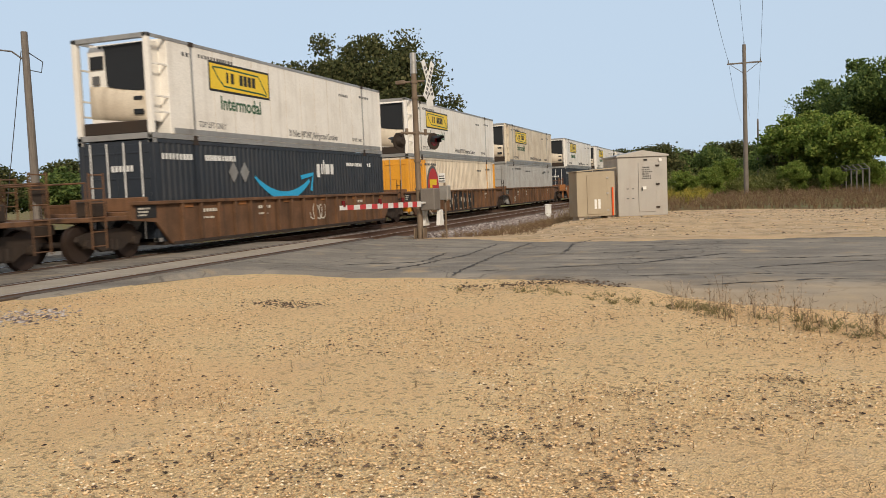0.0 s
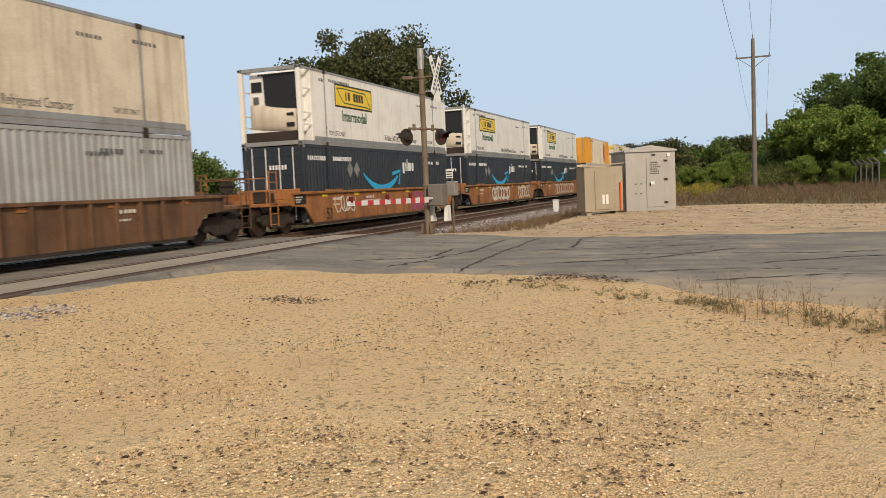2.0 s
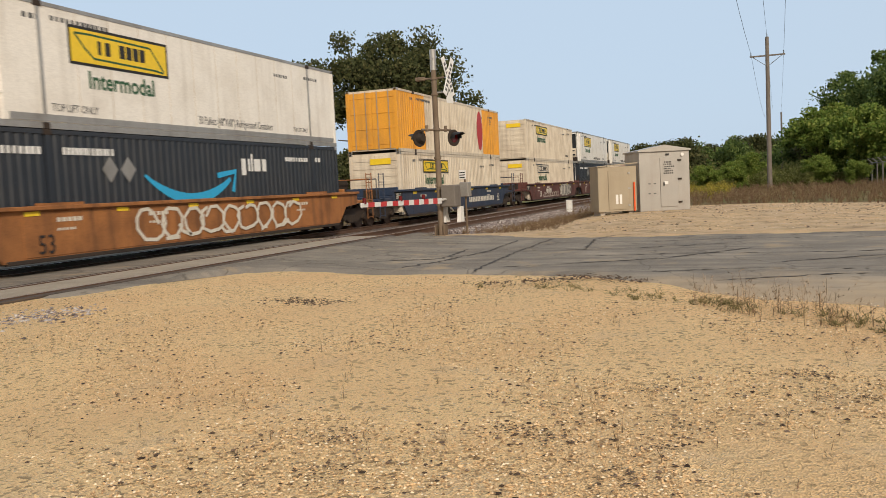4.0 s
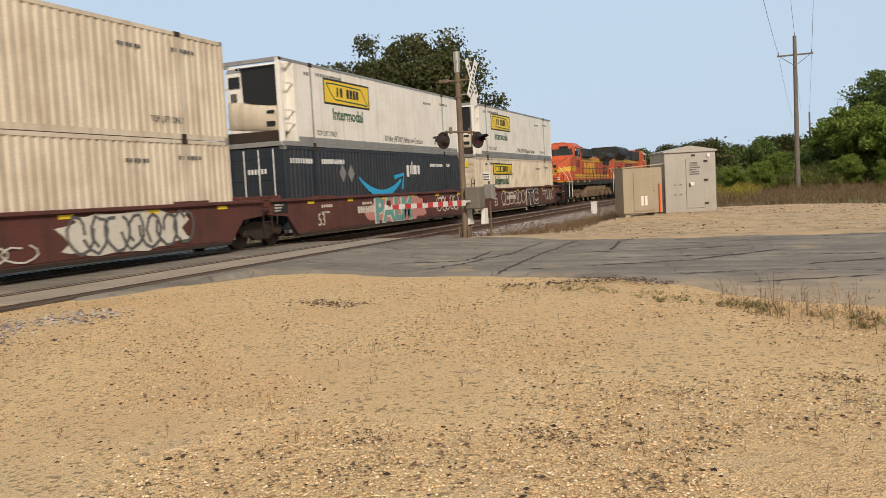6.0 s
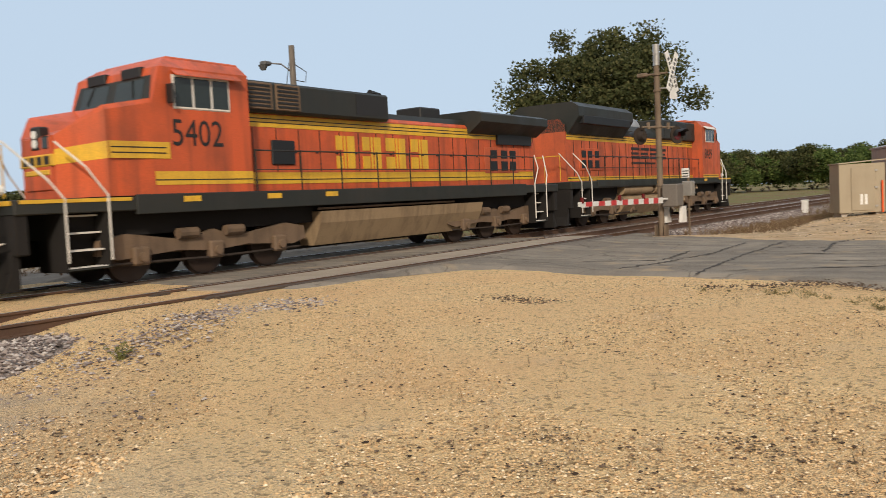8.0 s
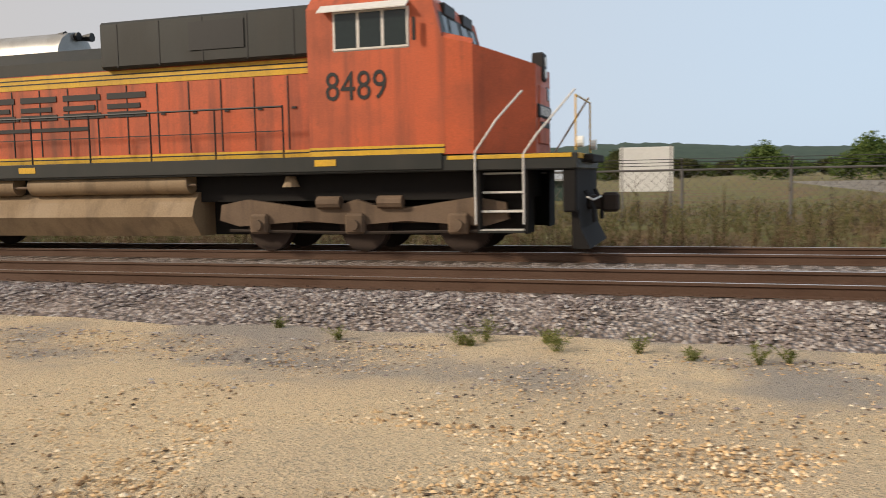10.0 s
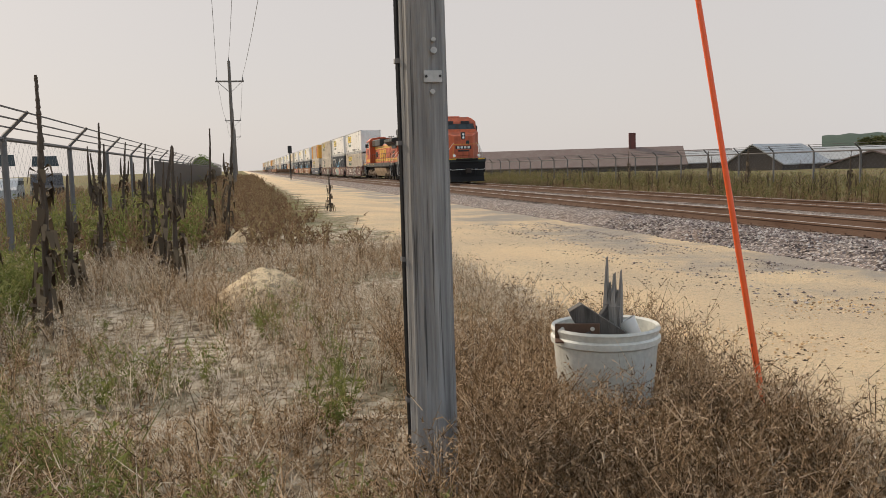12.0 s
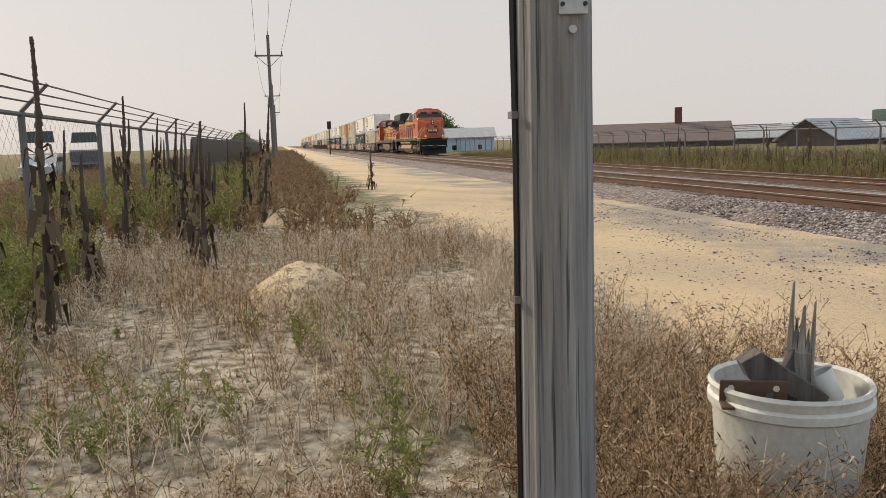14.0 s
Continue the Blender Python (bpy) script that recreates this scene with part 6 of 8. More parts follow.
near_pole()
BUCKET = (-4.26, 1.82)


def tub():
    x, y = BUCKET
    g = thing("plastic_tub", "dirty white plastic tub standing in the weeds", "tub", m=pose(x, y, -.17))
    part("wall", MB().lathe([(.225, .0), (.235, .02), (.262, .35), (.288, .66), (.299, .685), (.292, .70), (.275, .69), (.275, .66), (.25, .35), (.22, .03), (.0, .03)], n=36), PLASTIC, g, smooth=True)
    part("rim_band", MB().lathe([(.284, .60), (.298, .61), (.300, .64), (.288, .65)], n=36), PLASTIC, g, smooth=True)
    # splintered timber, boards, a bracket and a cup inside
    sp = MB()
    r = random.Random(9)
    sp.box(-.05, .03, .3, .05, .10, .80, .006)
    for k, (x0, w, top) in enumerate(((-.05, .022, 1.06), (-.03, .02, .92), (-.012, .03, .97), (.016, .014, .88), (.03, .02, .99))):
        sp.add([(x0, .032, .79), (x0 + w, .032, .79), (x0 + w, .098, .79), (x0, .098, .79), (x0 + w * .4, .05, top), (x0 + w * .7, .07, top + .01)],
               [(0, 1, 5, 4), (1, 2, 5), (2, 3, 4, 5), (3, 0, 4)])
    sp.v = [tuple(Matrix.Rotation(.06, 3, "Y") @ Matrix.Rotation(.9, 3, "Z") @ Vector(v)) for v in sp.v]
    solid("timber_splinter", sp, timber("grey splintered wood", (.16, .145, .13), (.42, .39, .35), .7, (16, 16, 1)), "grey splintered end of a timber in the tub", "wood scrap").matrix_basis = pose(x - .02, y + .02, -.17)
    for k, (ax, ay, az, off, ln) in enumerate(((58, 14, 35, .0, .42), (52, 10, 40, .03, .44), (47, 8, 38, .06, .40))):
        bd = MB().box(-.07, -.012, -ln / 2, .07, .012, ln / 2, .004)
        m = pose(x + .03 - off, y - .05 + off, .50, 0, ax, az + 90)
        ob = solid("board", bd, DEADWOOD, "dark rotten board leaning in the tub", "board", "boards in the tub")
        ob.matrix_basis = m
    wedge = MB().prism([(-.17, .08), (-.14, .02), (.13, -.10), (.15, -.05), (-.10, .12)], -.04, .04)
    solid("wood_wedge", wedge, DEADWOOD, "dark wedge of rotten wood in the tub", "wood scrap").matrix_basis = pose(x + .06, y - .06, .54, 0, 0, 75)
    br = thing("angle_bracket", "rusty brown angle bracket lying in the tub", "bracket", m=pose(x + .06, y - .19, .47, 8, 0, 70))
    part("plate", MB().box(-.12, -.01, 0, .12, .0, .09, .003), RAILSIDE, br)
    part("flange", MB().box(-.12, -.07, 0, .12, -.01, .01, .002), RAILSIDE, br)
    for dx in (-.08, .08):
        part("bolt_hole", MB().cyl((dx, -.012, .06), (dx, -.008, .06), .012, .012, 10), PALE, br)
    cup = thing("foam_cup", "white foam cup with a red straw in the tub", "cup", m=pose(x + .02, y + .18, .43, 24, -18, 0))
    part("cup", MB().lathe([(.0, 0), (.04, 0), (.055, .12), (.06, .125), (.052, .12), (.038, .005)], n=20), WHITEREFL, cup, smooth=True)
    part("straw", MB().tube([(.0, 0, .02), (-.04, -.03, .2)], .005, 5), REDLENS, cup, "red straw")


tub()
rod = thing("marker_rod", "leaning bright orange fibreglass marker rod", "marker rod", m=pose(-3.643, 2.48, -.3))
part("rod", MB().cyl((0, 0, 0), (-.390, -.407, 3.5), .0165, .0135, 12), RODMAT, rod, smooth=True)
part("tip", MB().cyl((-.390, -.407, 3.5), (-.393, -.41, 3.53), .0135, .008, 12), RODMAT, rod)


def mound(x, y, r, h, seed):
    mb, n, m = MB(), 40, 14
    for k in range(m + 1):
        t = k / m
        for i in range(n):
            a = 2 * math.pi * i / n
            px, py = r * t * math.cos(a) * 1.15, r * t * math.sin(a)
            k2 = .25 * noise.noise(Vector((px * 2, py * 2, seed)))
            z = h * (math.cos(t * math.pi / 2) ** 1.3) * (1 + k2) + .02 * noise.noise(Vector((px * 9, py * 9, seed)))
            mb.v.append((px, py, z - .08 * t))
    mb.f = [(k * n + i, k * n + (i + 1) % n, (k + 1) * n + (i + 1) % n, (k + 1) * n + i) for k in range(m) for i in range(n)]
    ob = solid("gravel_mound", mb, GROUNDPILE, "small heap of tan gravel on the verge", "gravel heap", "gravel heaps", smooth=True)
    ob.matrix_basis = pose(x, y, gz(x, y))


def pile_material():
    m, n, l, b = node_mat("heaped gravel")
    co = n.new("ShaderNodeTexCoord").outputs["Object"]
    c, h = gravel_nodes(n, l, co, (0.64, 0.50, 0.31), (0.50, 0.42, 0.32), (0.16, 0.12, 0.085), 42)
    l.new(c, b.inputs["Base Color"])
    b.inputs["Roughness"].default_value = 0.95
    bump(n, l, b, h, 0.7, 0.03)
    return m


GROUNDPILE = pile_material()
mound(-10.3, .12, .84, .38, 1)
mound(-19.3, .0, .6, .3, 2)


def mullein(x, y, h, seed, arms=0):
    """Dead mullein stalk: a thick spike, withered hanging leaves, sometimes candelabra arms."""
    r = random.Random(seed)
    g = thing("dead_mullein", "tall dead brown mullein stalk with shrivelled leaves", "dead plant", "dead mullein stalks", m=pose(x, y, gz(x, y) - .03, r.uniform(-4, 4), r.uniform(-4, 4), r.uniform(0, 360)))
    st = MB()
    pts, px, py = [], 0.0, 0.0
    for k in range(9):
        pts.append((px, py, h * k / 8))
        px += r.uniform(-.02, .02)
        py += r.uniform(-.02, .02)
    for k in range(8):
        st.cyl(pts[k], pts[k + 1], .044 - .0038 * k, .044 - .0038 * (k + 1), 7)
    part("stalk", st, MULL, g)
    sp = MB()
    z0 = .62 if arms else .5
    for k in range(46):
        t = z0 + (1 - z0) * k / 46
        i = min(int(t * 8), 7)
        f = t * 8 - i
        cx, cy = pts[i][0] + (pts[i + 1][0] - pts[i][0]) * f, pts[i][1] + (pts[i + 1][1] - pts[i][1]) * f
        rad = (.034 * (1 - .6 * (t - z0) / (1 - z0))) * r.uniform(.8, 1.3)
        sp.cyl((cx, cy, h * t), (cx + r.uniform(-.008, .008), cy + r.uniform(-.008, .008), h * t + .035), rad, rad * .7, 6)
    part("seed_spike", sp, MULL, g)
    for k in range(arms):
        a = r.uniform(0, 6.3)
        z = h * r.uniform(.42, .62)
        l1 = h * r.uniform(.18, .34)
        d = Vector((math.cos(a), math.sin(a), 0))
        q = [Vector((0, 0, z)), Vector((0, 0, z + .08)) + d * .09, Vector((0, 0, z + .2)) + d * .12, Vector((0, 0, z + l1)) + d * .13]
        part("side_spike", MB().cyl(q[0], q[1], .014, .018, 6).cyl(q[1], q[2], .018, .026, 6).cyl(q[2], q[3], .026, .01, 6), MULL, g)
    lv = MB()
    for k in range(int(46 * h / 2)):
        a, z = r.uniform(0, 6.3), r.uniform(.05, h * .66) ** 1.0
        ln, w = r.uniform(.10, .26) * (1.25 - z / h), r.uniform(.02, .05)
        d, t = Vector((math.cos(a), math.sin(a), 0)), Vector((-math.sin(a), math.cos(a), 0))
        p0 = Vector((0, 0, z)) + d * .03
        p1 = p0 + d * ln * .5 + Vector((0, 0, .03)) + t * r.uniform(-.02, .02)
        p2 = p0 + d * ln * .72 - Vector((0, 0, ln * r.uniform(.5, 1.1)))
        lv.add([tuple(v) for v in (p0 - t * w * .4, p0 + t * w * .4, p1 + t * w, p1 - t * w + Vector((0, 0, .02)), p2 + t * w * .5, p2 - t * w * .2)], [(0, 1, 2, 3), (3, 2, 4, 5)])
    part("withered_leaves", lv, MULLLEAF, g)


MULL = plain("dead mullein stalk", (0.085, 0.062, 0.044), 0.95)
MULLLEAF = island("withered mullein leaves", [(0.0, (0.06, 0.042, 0.028)), (0.5, (0.13, 0.095, 0.06)), (1.0, (0.26, 0.19, 0.12))])
for k, (x, y, h, arms) in enumerate(((-8.75, -2.0, 2.55, 1), (-14.8, -2.45, 2.45, 3), (-13.0, -1.3, 2.0, 2), (-12.0, -1.02, 1.95, 4), (-18.3, -.83, 2.5, 0), (-19.6, -.5, 2.7, 1), (-22.5, -3.1, 2.4, 3),
                                      (-18.0, -2.2, 2.2, 3), (-16.2, -3.6, 2.0, 0), (-10.2, -2.9, 1.7, 0), (-26, -1.6, 1.9, 0), (-30.5, 3.0, 1.5, 0), (-20.5, -3.3, 2.1, 2), (-11.2, -2.2, 1.6, 1), (-15.6, -1.7, 1.9, 3),
                                      (-40.0, 26.5, 2.6, 4), (-42.5, 25.8, 2.4, 3), (-30, 24.6, 2.2, 2), (-56, 27.5, 2.6, 4), (-27.5, 25.2, 2.3, 2), (-22, 24.8, 2.2, 1))):
    mullein(x, y, h, 50 + k, arms)


# ---------------------------------------------------------------- trees
def leaf_material(name, a, b, c):
    return island(name, [(0.0, a), (0.55, b), (1.0, c)], 0.7, 0.35)


LEAF_OAK = leaf_material("dull olive leaves", (0.042, 0.053, 0.02), (0.085, 0.098, 0.037), (0.155, 0.145, 0.06))
LEAF_DARK = leaf_material("dark green leaves", (0.055, 0.094, 0.028), (0.11, 0.165, 0.046), (0.20, 0.25, 0.07))
LEAF_LIGHT = leaf_material("yellow-green leaves", (0.09, 0.15, 0.026), (0.165, 0.235, 0.045), (0.28, 0.32, 0.075))


def tree(h, crown, n_leaf, leaf, seed, leaves, label, base=.25, lobes=9, flat=.8, dome=0, lobe=None):
    """Tapered trunk, forking limbs and a crown of many small leaves gathered round the twig ends."""
    r = random.Random(seed)
    rs = np.random.RandomState(seed)
    g = thing("tree", label, "tree", "trees")
    tr, ends = MB(), []

    def limb(p, d, ln, rad, depth):
        q = p + d * ln
        tr.cyl(p, q, rad, rad * .66, 7 if depth < 2 else 5)
        if depth >= 3:
            ends.append(q)
            return
        if depth >= 1:
            ends.append(q)
        for _ in range(3 if depth else lobes // 2):
            a = r.uniform(0, 6.3)
            side = Vector((math.cos(a), math.sin(a), r.uniform(-.15, .55)))
            limb(q, (d * .45 + side * .75).normalized(), ln * r.uniform(.55, .85), rad * .55, depth + 1)

    limb(Vector((0, 0, -.3)), Vector((r.uniform(-.05, .05), r.uniform(-.05, .05), 1)).normalized(), h * base + .3, h * .026, 0)
    part("trunk", tr, BARK, g)
    top = max(e.z for e in ends)
    wide = max(math.hypot(e.x, e.y) for e in ends)
    cen = []
    for e in ends:
        z = h * base + (e.z - h * base) / max(top - h * base, .1) * h * (1 - base) * .95
        cen.append((e.x / wide * crown * .9, e.y / wide * crown * .9, min(max(z, h * base * .8), h * .97)))
    cen = np.array(cen)
    extra = np.clip(rs.normal(size=(len(cen), 3)), -1.5, 1.5) * np.array([crown * .22, crown * .22, h * .09])
    cen = np.concatenate([cen, cen + extra])
    ok = ((cen[:, 0] / crown) ** 2 + (cen[:, 1] / crown) ** 2 + ((cen[:, 2] - h * (.5 + base / 2)) / (h * (.52 - base / 2))) ** 2) < .92
    cen = cen[ok] if ok.sum() > 12 else cen
    if dome:                                   # rounded masses of twigs over the limbs
        a, u = rs.uniform(0, 2 * np.pi, dome), rs.uniform(-.25, 1, dome)
        k = rs.uniform(.62, .98, dome)
        cen = np.concatenate([cen[::2], np.c_[np.cos(a) * np.sqrt(1 - u * u) * k * crown * .92, np.sin(a) * np.sqrt(1 - u * u) * k * crown * .92, h * (.58 + .37 * u * k)]])
    if lobe:                                   # a lower limb that stands out to one side
        cen = np.concatenate([cen, np.array(lobe) + np.clip(rs.normal(size=(9, 3)), -1.5, 1.5) * (.7, .7, 1.1)])
    pick = rs.randint(0, len(cen), n_leaf)
    clump = crown * .13 * rs.uniform(.6, 1.4, len(cen))
    pos = cen[pick] + np.clip(rs.normal(size=(n_leaf, 3)), -1.7, 1.7) * (clump[pick] * .75)[:, None] * np.array([1, 1, flat])
    u = rs.normal(size=(n_leaf, 3))
    u /= np.linalg.norm(u, axis=1)[:, None]
    v = np.cross(u, rs.normal(size=(n_leaf, 3)))
    v /= np.linalg.norm(v, axis=1)[:, None]
    s = leaf * rs.uniform(.6, 1.4, n_leaf)[:, None]
    quad = np.stack([pos - u * s, pos + v * s * .6, pos + u * s, pos - v * s * .6], 1).reshape(-1, 3)
    me = bpy.data.meshes.new("crown")
    me.from_pydata(quad.tolist(), [], np.arange(len(quad)).reshape(-1, 4).tolist())
    me.materials.append(leaves)
    cr = new("crown", me)
    cr.parent = g
    return g


oak = tree(15.9, 7.0, 42000, .15, 3, LEAF_OAK, "large broad oak with thinning olive-green crown", .22, 11, .8, 34, (2.2, 6.9, 10.4))
oak.matrix_basis = pose(64.2, 27.6, -.3, 0, 0, 40)
T1 = tree(15.0, 6.4, 26000, .17, 11, LEAF_DARK, "tall dark green leafy tree at the edge of the wood", .10, 9, .8, 40)
T2 = tree(8.4, 3.9, 16000, .15, 12, LEAF_LIGHT, "young yellow-green leafy tree", .06, 9, .8, 24)
T3 = tree(7.6, 5.2, 9000, .22, 13, LEAF_DARK, "dark green tree of a distant tree line", .03, 9, 1.0)
T4 = tree(8.4, 5.4, 9000, .22, 14, LEAF_OAK, "olive-green tree of a distant tree line", .04, 9, 1.0)
T1.matrix_basis, T2.matrix_basis = pose(95, -15.0, -1.0), pose(87, -6.2, -.5, 0, 0, 30)
T3.matrix_basis, T4.matrix_basis = pose(142, 3.0, -.8), pose(108, -9.0, -.2)
rt = random.Random(77)
for x, y, k in ((90, -21, T1), (99, -19, T4), (81, -9.4, T2), (112, -6.6, T3), (132, -5, T3), (144, -1, T4), (150, 7.5, T3), (140, 9.0, T4), (84, -27, T1), (135, -7, T3), (80, -33, T1), (108, -13.2, T1), (76, -40, T4), (95, -29, T1), (70, -47, T3)):
    copy_thing(k, pose(x, y, -1.1, 0, 0, rt.uniform(0, 360)))
for k in range(38):                                   # line of trees beyond the far side of the tracks
    t = k / 37
    k2 = .45 + .55 * min(t / .4, 1)
    copy_thing((T3, T4, T3)[k % 3], pose(38 + 165 * t + rt.uniform(-3, 3), 78 - 30 * t + rt.uniform(-5, 5), -.3, 0, 0, rt.uniform(0, 360))).scale = (1, 1, k2)
for k in range(20):
    copy_thing((T3, T4)[k % 2], pose(150 + 3.2 * k, 52 - 1.1 * k + rt.uniform(-3, 3), -.8, 0, 0, rt.uniform(0, 360)))
for k in range(16):
    copy_thing((T3, T4)[k % 2], pose(180 + rt.uniform(-12, 20), 38 - 3.4 * k, -.3, 0, 0, rt.uniform(0, 360)))
for x, y in ((-190, 29), (-195, 33), (-36, 197), (-17, 199), (-22, 205), (10, 150), (22, 130), (30, 118)) + tuple((-260 * math.sin(radians(b)), 260 * math.cos(radians(b))) for b in np.arange(2, 50, 1.4)) + tuple((-330 * math.sin(radians(b)), 330 * math.cos(radians(b))) for b in np.arange(-60, 3, 2.0)):
    copy_thing((T3, T4)[int(abs(x)) % 2], pose(x, y, -1.6, 0, 0, rt.uniform(0, 360))).scale = (1.7, 1.7, .85) if math.hypot(x, y) > 240 else (1, 1, 1)
for x, y, k in ((-156, 29.5, .85), (-159, 32.5, .6), (-158, -6.2, .5), (-164, -6.8, .42), (-168, -7.5, .6), (77, -5.2, .38), (74, -8.0, .3), (79, -11, .42), (70, 3.5, .32), (76, 1.5, .36), (83, .5, .45)):
    small = copy_thing(T2 if x > 0 else T3, pose(x, y, -.3, 0, 0, rt.uniform(0, 360)))
    small.scale = (k, k, k)
    tagged(small, "low green bush beside the trees" if x > 0 else "small dark green bush near the line", "bush", "bushes")


# ---------------------------------------------------------------- grasses, weeds and loose stones (uncountable)
def ribbon_mesh(name, base, tip, width, material, label, category, rs):
    """One thin tapered blade from each base to each tip."""
    d = tip - base
    side = np.cross(d, rs.normal(size=d.shape))
    side /= np.linalg.norm(side, axis=1)[:, None] + 1e-9
    w = width[:, None] * side
    v = np.stack([base - w, base + w, tip + w * .25, tip - w * .25], 1).reshape(-1, 3)
    me = bpy.data.meshes.new(name)
    me.from_pydata(v.tolist(), [], np.arange(len(v)).reshape(-1, 4).tolist())
    me.materials.append(material)
    return tagged(new(name, me), label, category, kind="stuff")


def weeds(name, xy, h, stems, twigs, spread, width, material, label, seed, leafy=0.0, bend=.25):
    rs = np.random.RandomState(seed)
    n = len(xy)
    b0 = np.repeat(np.c_[xy, ground_z(xy[:, 0], xy[:, 1]) - .03], stems, 0)
    hh = np.repeat(h, stems) * rs.uniform(.55, 1.1, n * stems)
    a, k = rs.uniform(0, 2 * np.pi, n * stems), rs.uniform(0, 1, n * stems)
    out = np.c_[np.cos(a), np.sin(a)] * (k * spread * hh)[:, None]
    b0[:, :2] += out * .15
    mid = b0 + np.c_[out * .4, hh * .55]
    top = b0 + np.c_[out * (1 + bend * rs.uniform(0, 1, n * stems)[:, None]), hh]
    bases, tips, ws = [b0, mid], [mid, top], [np.full(len(b0), width), np.full(len(b0), width * .8)]
    if twigs:
        m = np.repeat(np.arange(n * stems), twigs)
        t = rs.uniform(.25, .98, len(m))[:, None]
        low = t < .55
        p = np.where(low, b0[m] + (mid[m] - b0[m]) * t / .55, mid[m] + (top[m] - mid[m]) * (t - .55) / .45)
        aa = rs.uniform(0, 2 * np.pi, len(m))
        ln = (rs.uniform(.10, .30, len(m)) * hh[m])[:, None]
        q = p + np.c_[np.cos(aa), np.sin(aa), rs.uniform(.3, 1.3, len(m))] * ln * .75
        bases.append(p), tips.append(q), ws.append(np.full(len(m), width * .6))
        if leafy:
            for _ in range(2):
                l0 = p + (q - p) * rs.uniform(.3, 1, len(m))[:, None]
                bases.append(l0), tips.append(l0 + rs.normal(size=l0.shape) * leafy), ws.append(np.full(len(m), leafy * .32))
    return ribbon_mesh(name, np.concatenate(bases), np.concatenate(tips), np.concatenate(ws), material, label, "weeds", rs)


BROWN = island("red-brown dry weeds", [(0.0, (0.04, 0.026, 0.015)), (0.35, (0.19, 0.125, 0.066)), (0.7, (0.42, 0.285, 0.17)), (1.0, (0.74, 0.58, 0.41))], 0.9, 0.4)
STRAW = island("pale straw", [(0.0, (0.12, 0.085, 0.055)), (0.45, (0.46, 0.36, 0.25)), (1.0, (0.82, 0.73, 0.60))], 0.9, 0.3)
GREENISH = island("fading green weeds", [(0.0, (0.11, 0.12, 0.035)), (0.5, (0.19, 0.215, 0.065)), (1.0, (0.33, 0.31, 0.12))], 0.9, 0.4)
BRUSH = island("distant brown brush", [(0.0, (0.13, 0.08, 0.05)), (0.5, (0.23, 0.145, 0.09)), (0.8, (0.28, 0.21, 0.11)), (1.0, (0.36, 0.29, 0.17))], 0.9, 0.4)
FIELD = island("meadow grass", [(0.0, (0.09, 0.085, 0.035)), (0.35, (0.16, 0.165, 0.06)), (0.65, (0.20, 0.15, 0.08)), (1.0, (0.33, 0.26, 0.13))], 0.9, 0.4)
ROADGRASS = island("olive-brown low grass", [(0.0, (0.08, 0.07, 0.03)), (0.5, (0.19, 0.165, 0.065)), (1.0, (0.34, 0.28, 0.13))], 0.9, 0.3)
GOLD = island("yellow goldenrod", [(0.0, (0.10, 0.12, 0.03)), (0.5, (0.25, 0.21, 0.04)), (1.0, (0.42, 0.33, 0.05))])


STALK = island("dead dark stalks", [(0.0, (0.05, 0.034, 0.022)), (0.6, (0.10, 0.068, 0.044)), (1.0, (0.17, 0.12, 0.08))])


def scatter(n, x0, x1, y0, y1, seed, keep=None):
    rs = np.random.RandomState(seed)
    p = np.c_[rs.uniform(x0, x1, n), rs.uniform(y0, y1, n)]
    # clearance along the walked line, the pole and the tub
    ok = ~((np.abs(p[:, 1]) < .75) & (p[:, 0] > -2.3) & (p[:, 0] < .6))
    ok &= np.hypot(p[:, 0] + 3.72, p[:, 1] - .76) > .16
    ok &= np.hypot(p[:, 0] - BUCKET[0], p[:, 1] - BUCKET[1]) > .34
    ok &= np.hypot((p[:, 0] + 10.3) / 1.1, p[:, 1] - .12) > .55
    if keep is not None:
        ok &= keep(p[:, 0], p[:, 1])
    return p[ok]


def patchy(scale, cut, seed):
    def f(x, y):
        return np.array([noise.noise(Vector((a * scale, b * scale, seed))) for a, b in zip(x, y)]) > cut
    return f


rs_h = np.random.RandomState(5)
# dense red-brown clumps round the tub, the pole and the rod
p = scatter(430, -6.6, -2.0, .9, 3.6, 21, lambda x, y: (y < 2.75 - .22 * (x + 4)) & (y < 1.1 + .75 * (-x - 1.2)))
weeds("weed_thicket", p, rs_h.uniform(.30, .60, len(p)), 10, 8, .55, .0030, BROWN, "dense red-brown dry weeds round the tub and pole", 31, .012)
p = scatter(1500, -5.2, -1.3, -3.2, 3.3, 22, lambda x, y: y < 3.0 + .3 * (x + 3))
weeds("weed_thicket", p, rs_h.uniform(.14, .34, len(p)), 6, 5, .7, .0026, BROWN, "low red-brown dry weeds", 32, .012)
rs_c = np.random.RandomState(91)
p = np.concatenate([rs_c.normal(size=(46, 2)) * (.20, .22) + (-3.80, 1.50), rs_c.normal(size=(34, 2)) * (.22, .2) + (-4.3, 2.30), rs_c.normal(size=(34, 2)) * (.16, .26) + (-3.30, .68), rs_c.normal(size=(30, 2)) * (.25, .2) + (-4.2, 1.15), rs_c.normal(size=(60, 2)) * (.26, .22) + (-3.45, 2.36), rs_c.normal(size=(50, 2)) * (.24, .16) + (-3.75, 1.28), rs_c.normal(size=(40, 2)) * (.2, .2) + (-3.55, 1.95)])
p = p[(np.hypot(p[:, 0] - BUCKET[0], p[:, 1] - BUCKET[1]) > .33) & (np.hypot(p[:, 0] + 3.72, p[:, 1] - .725) > .15)]
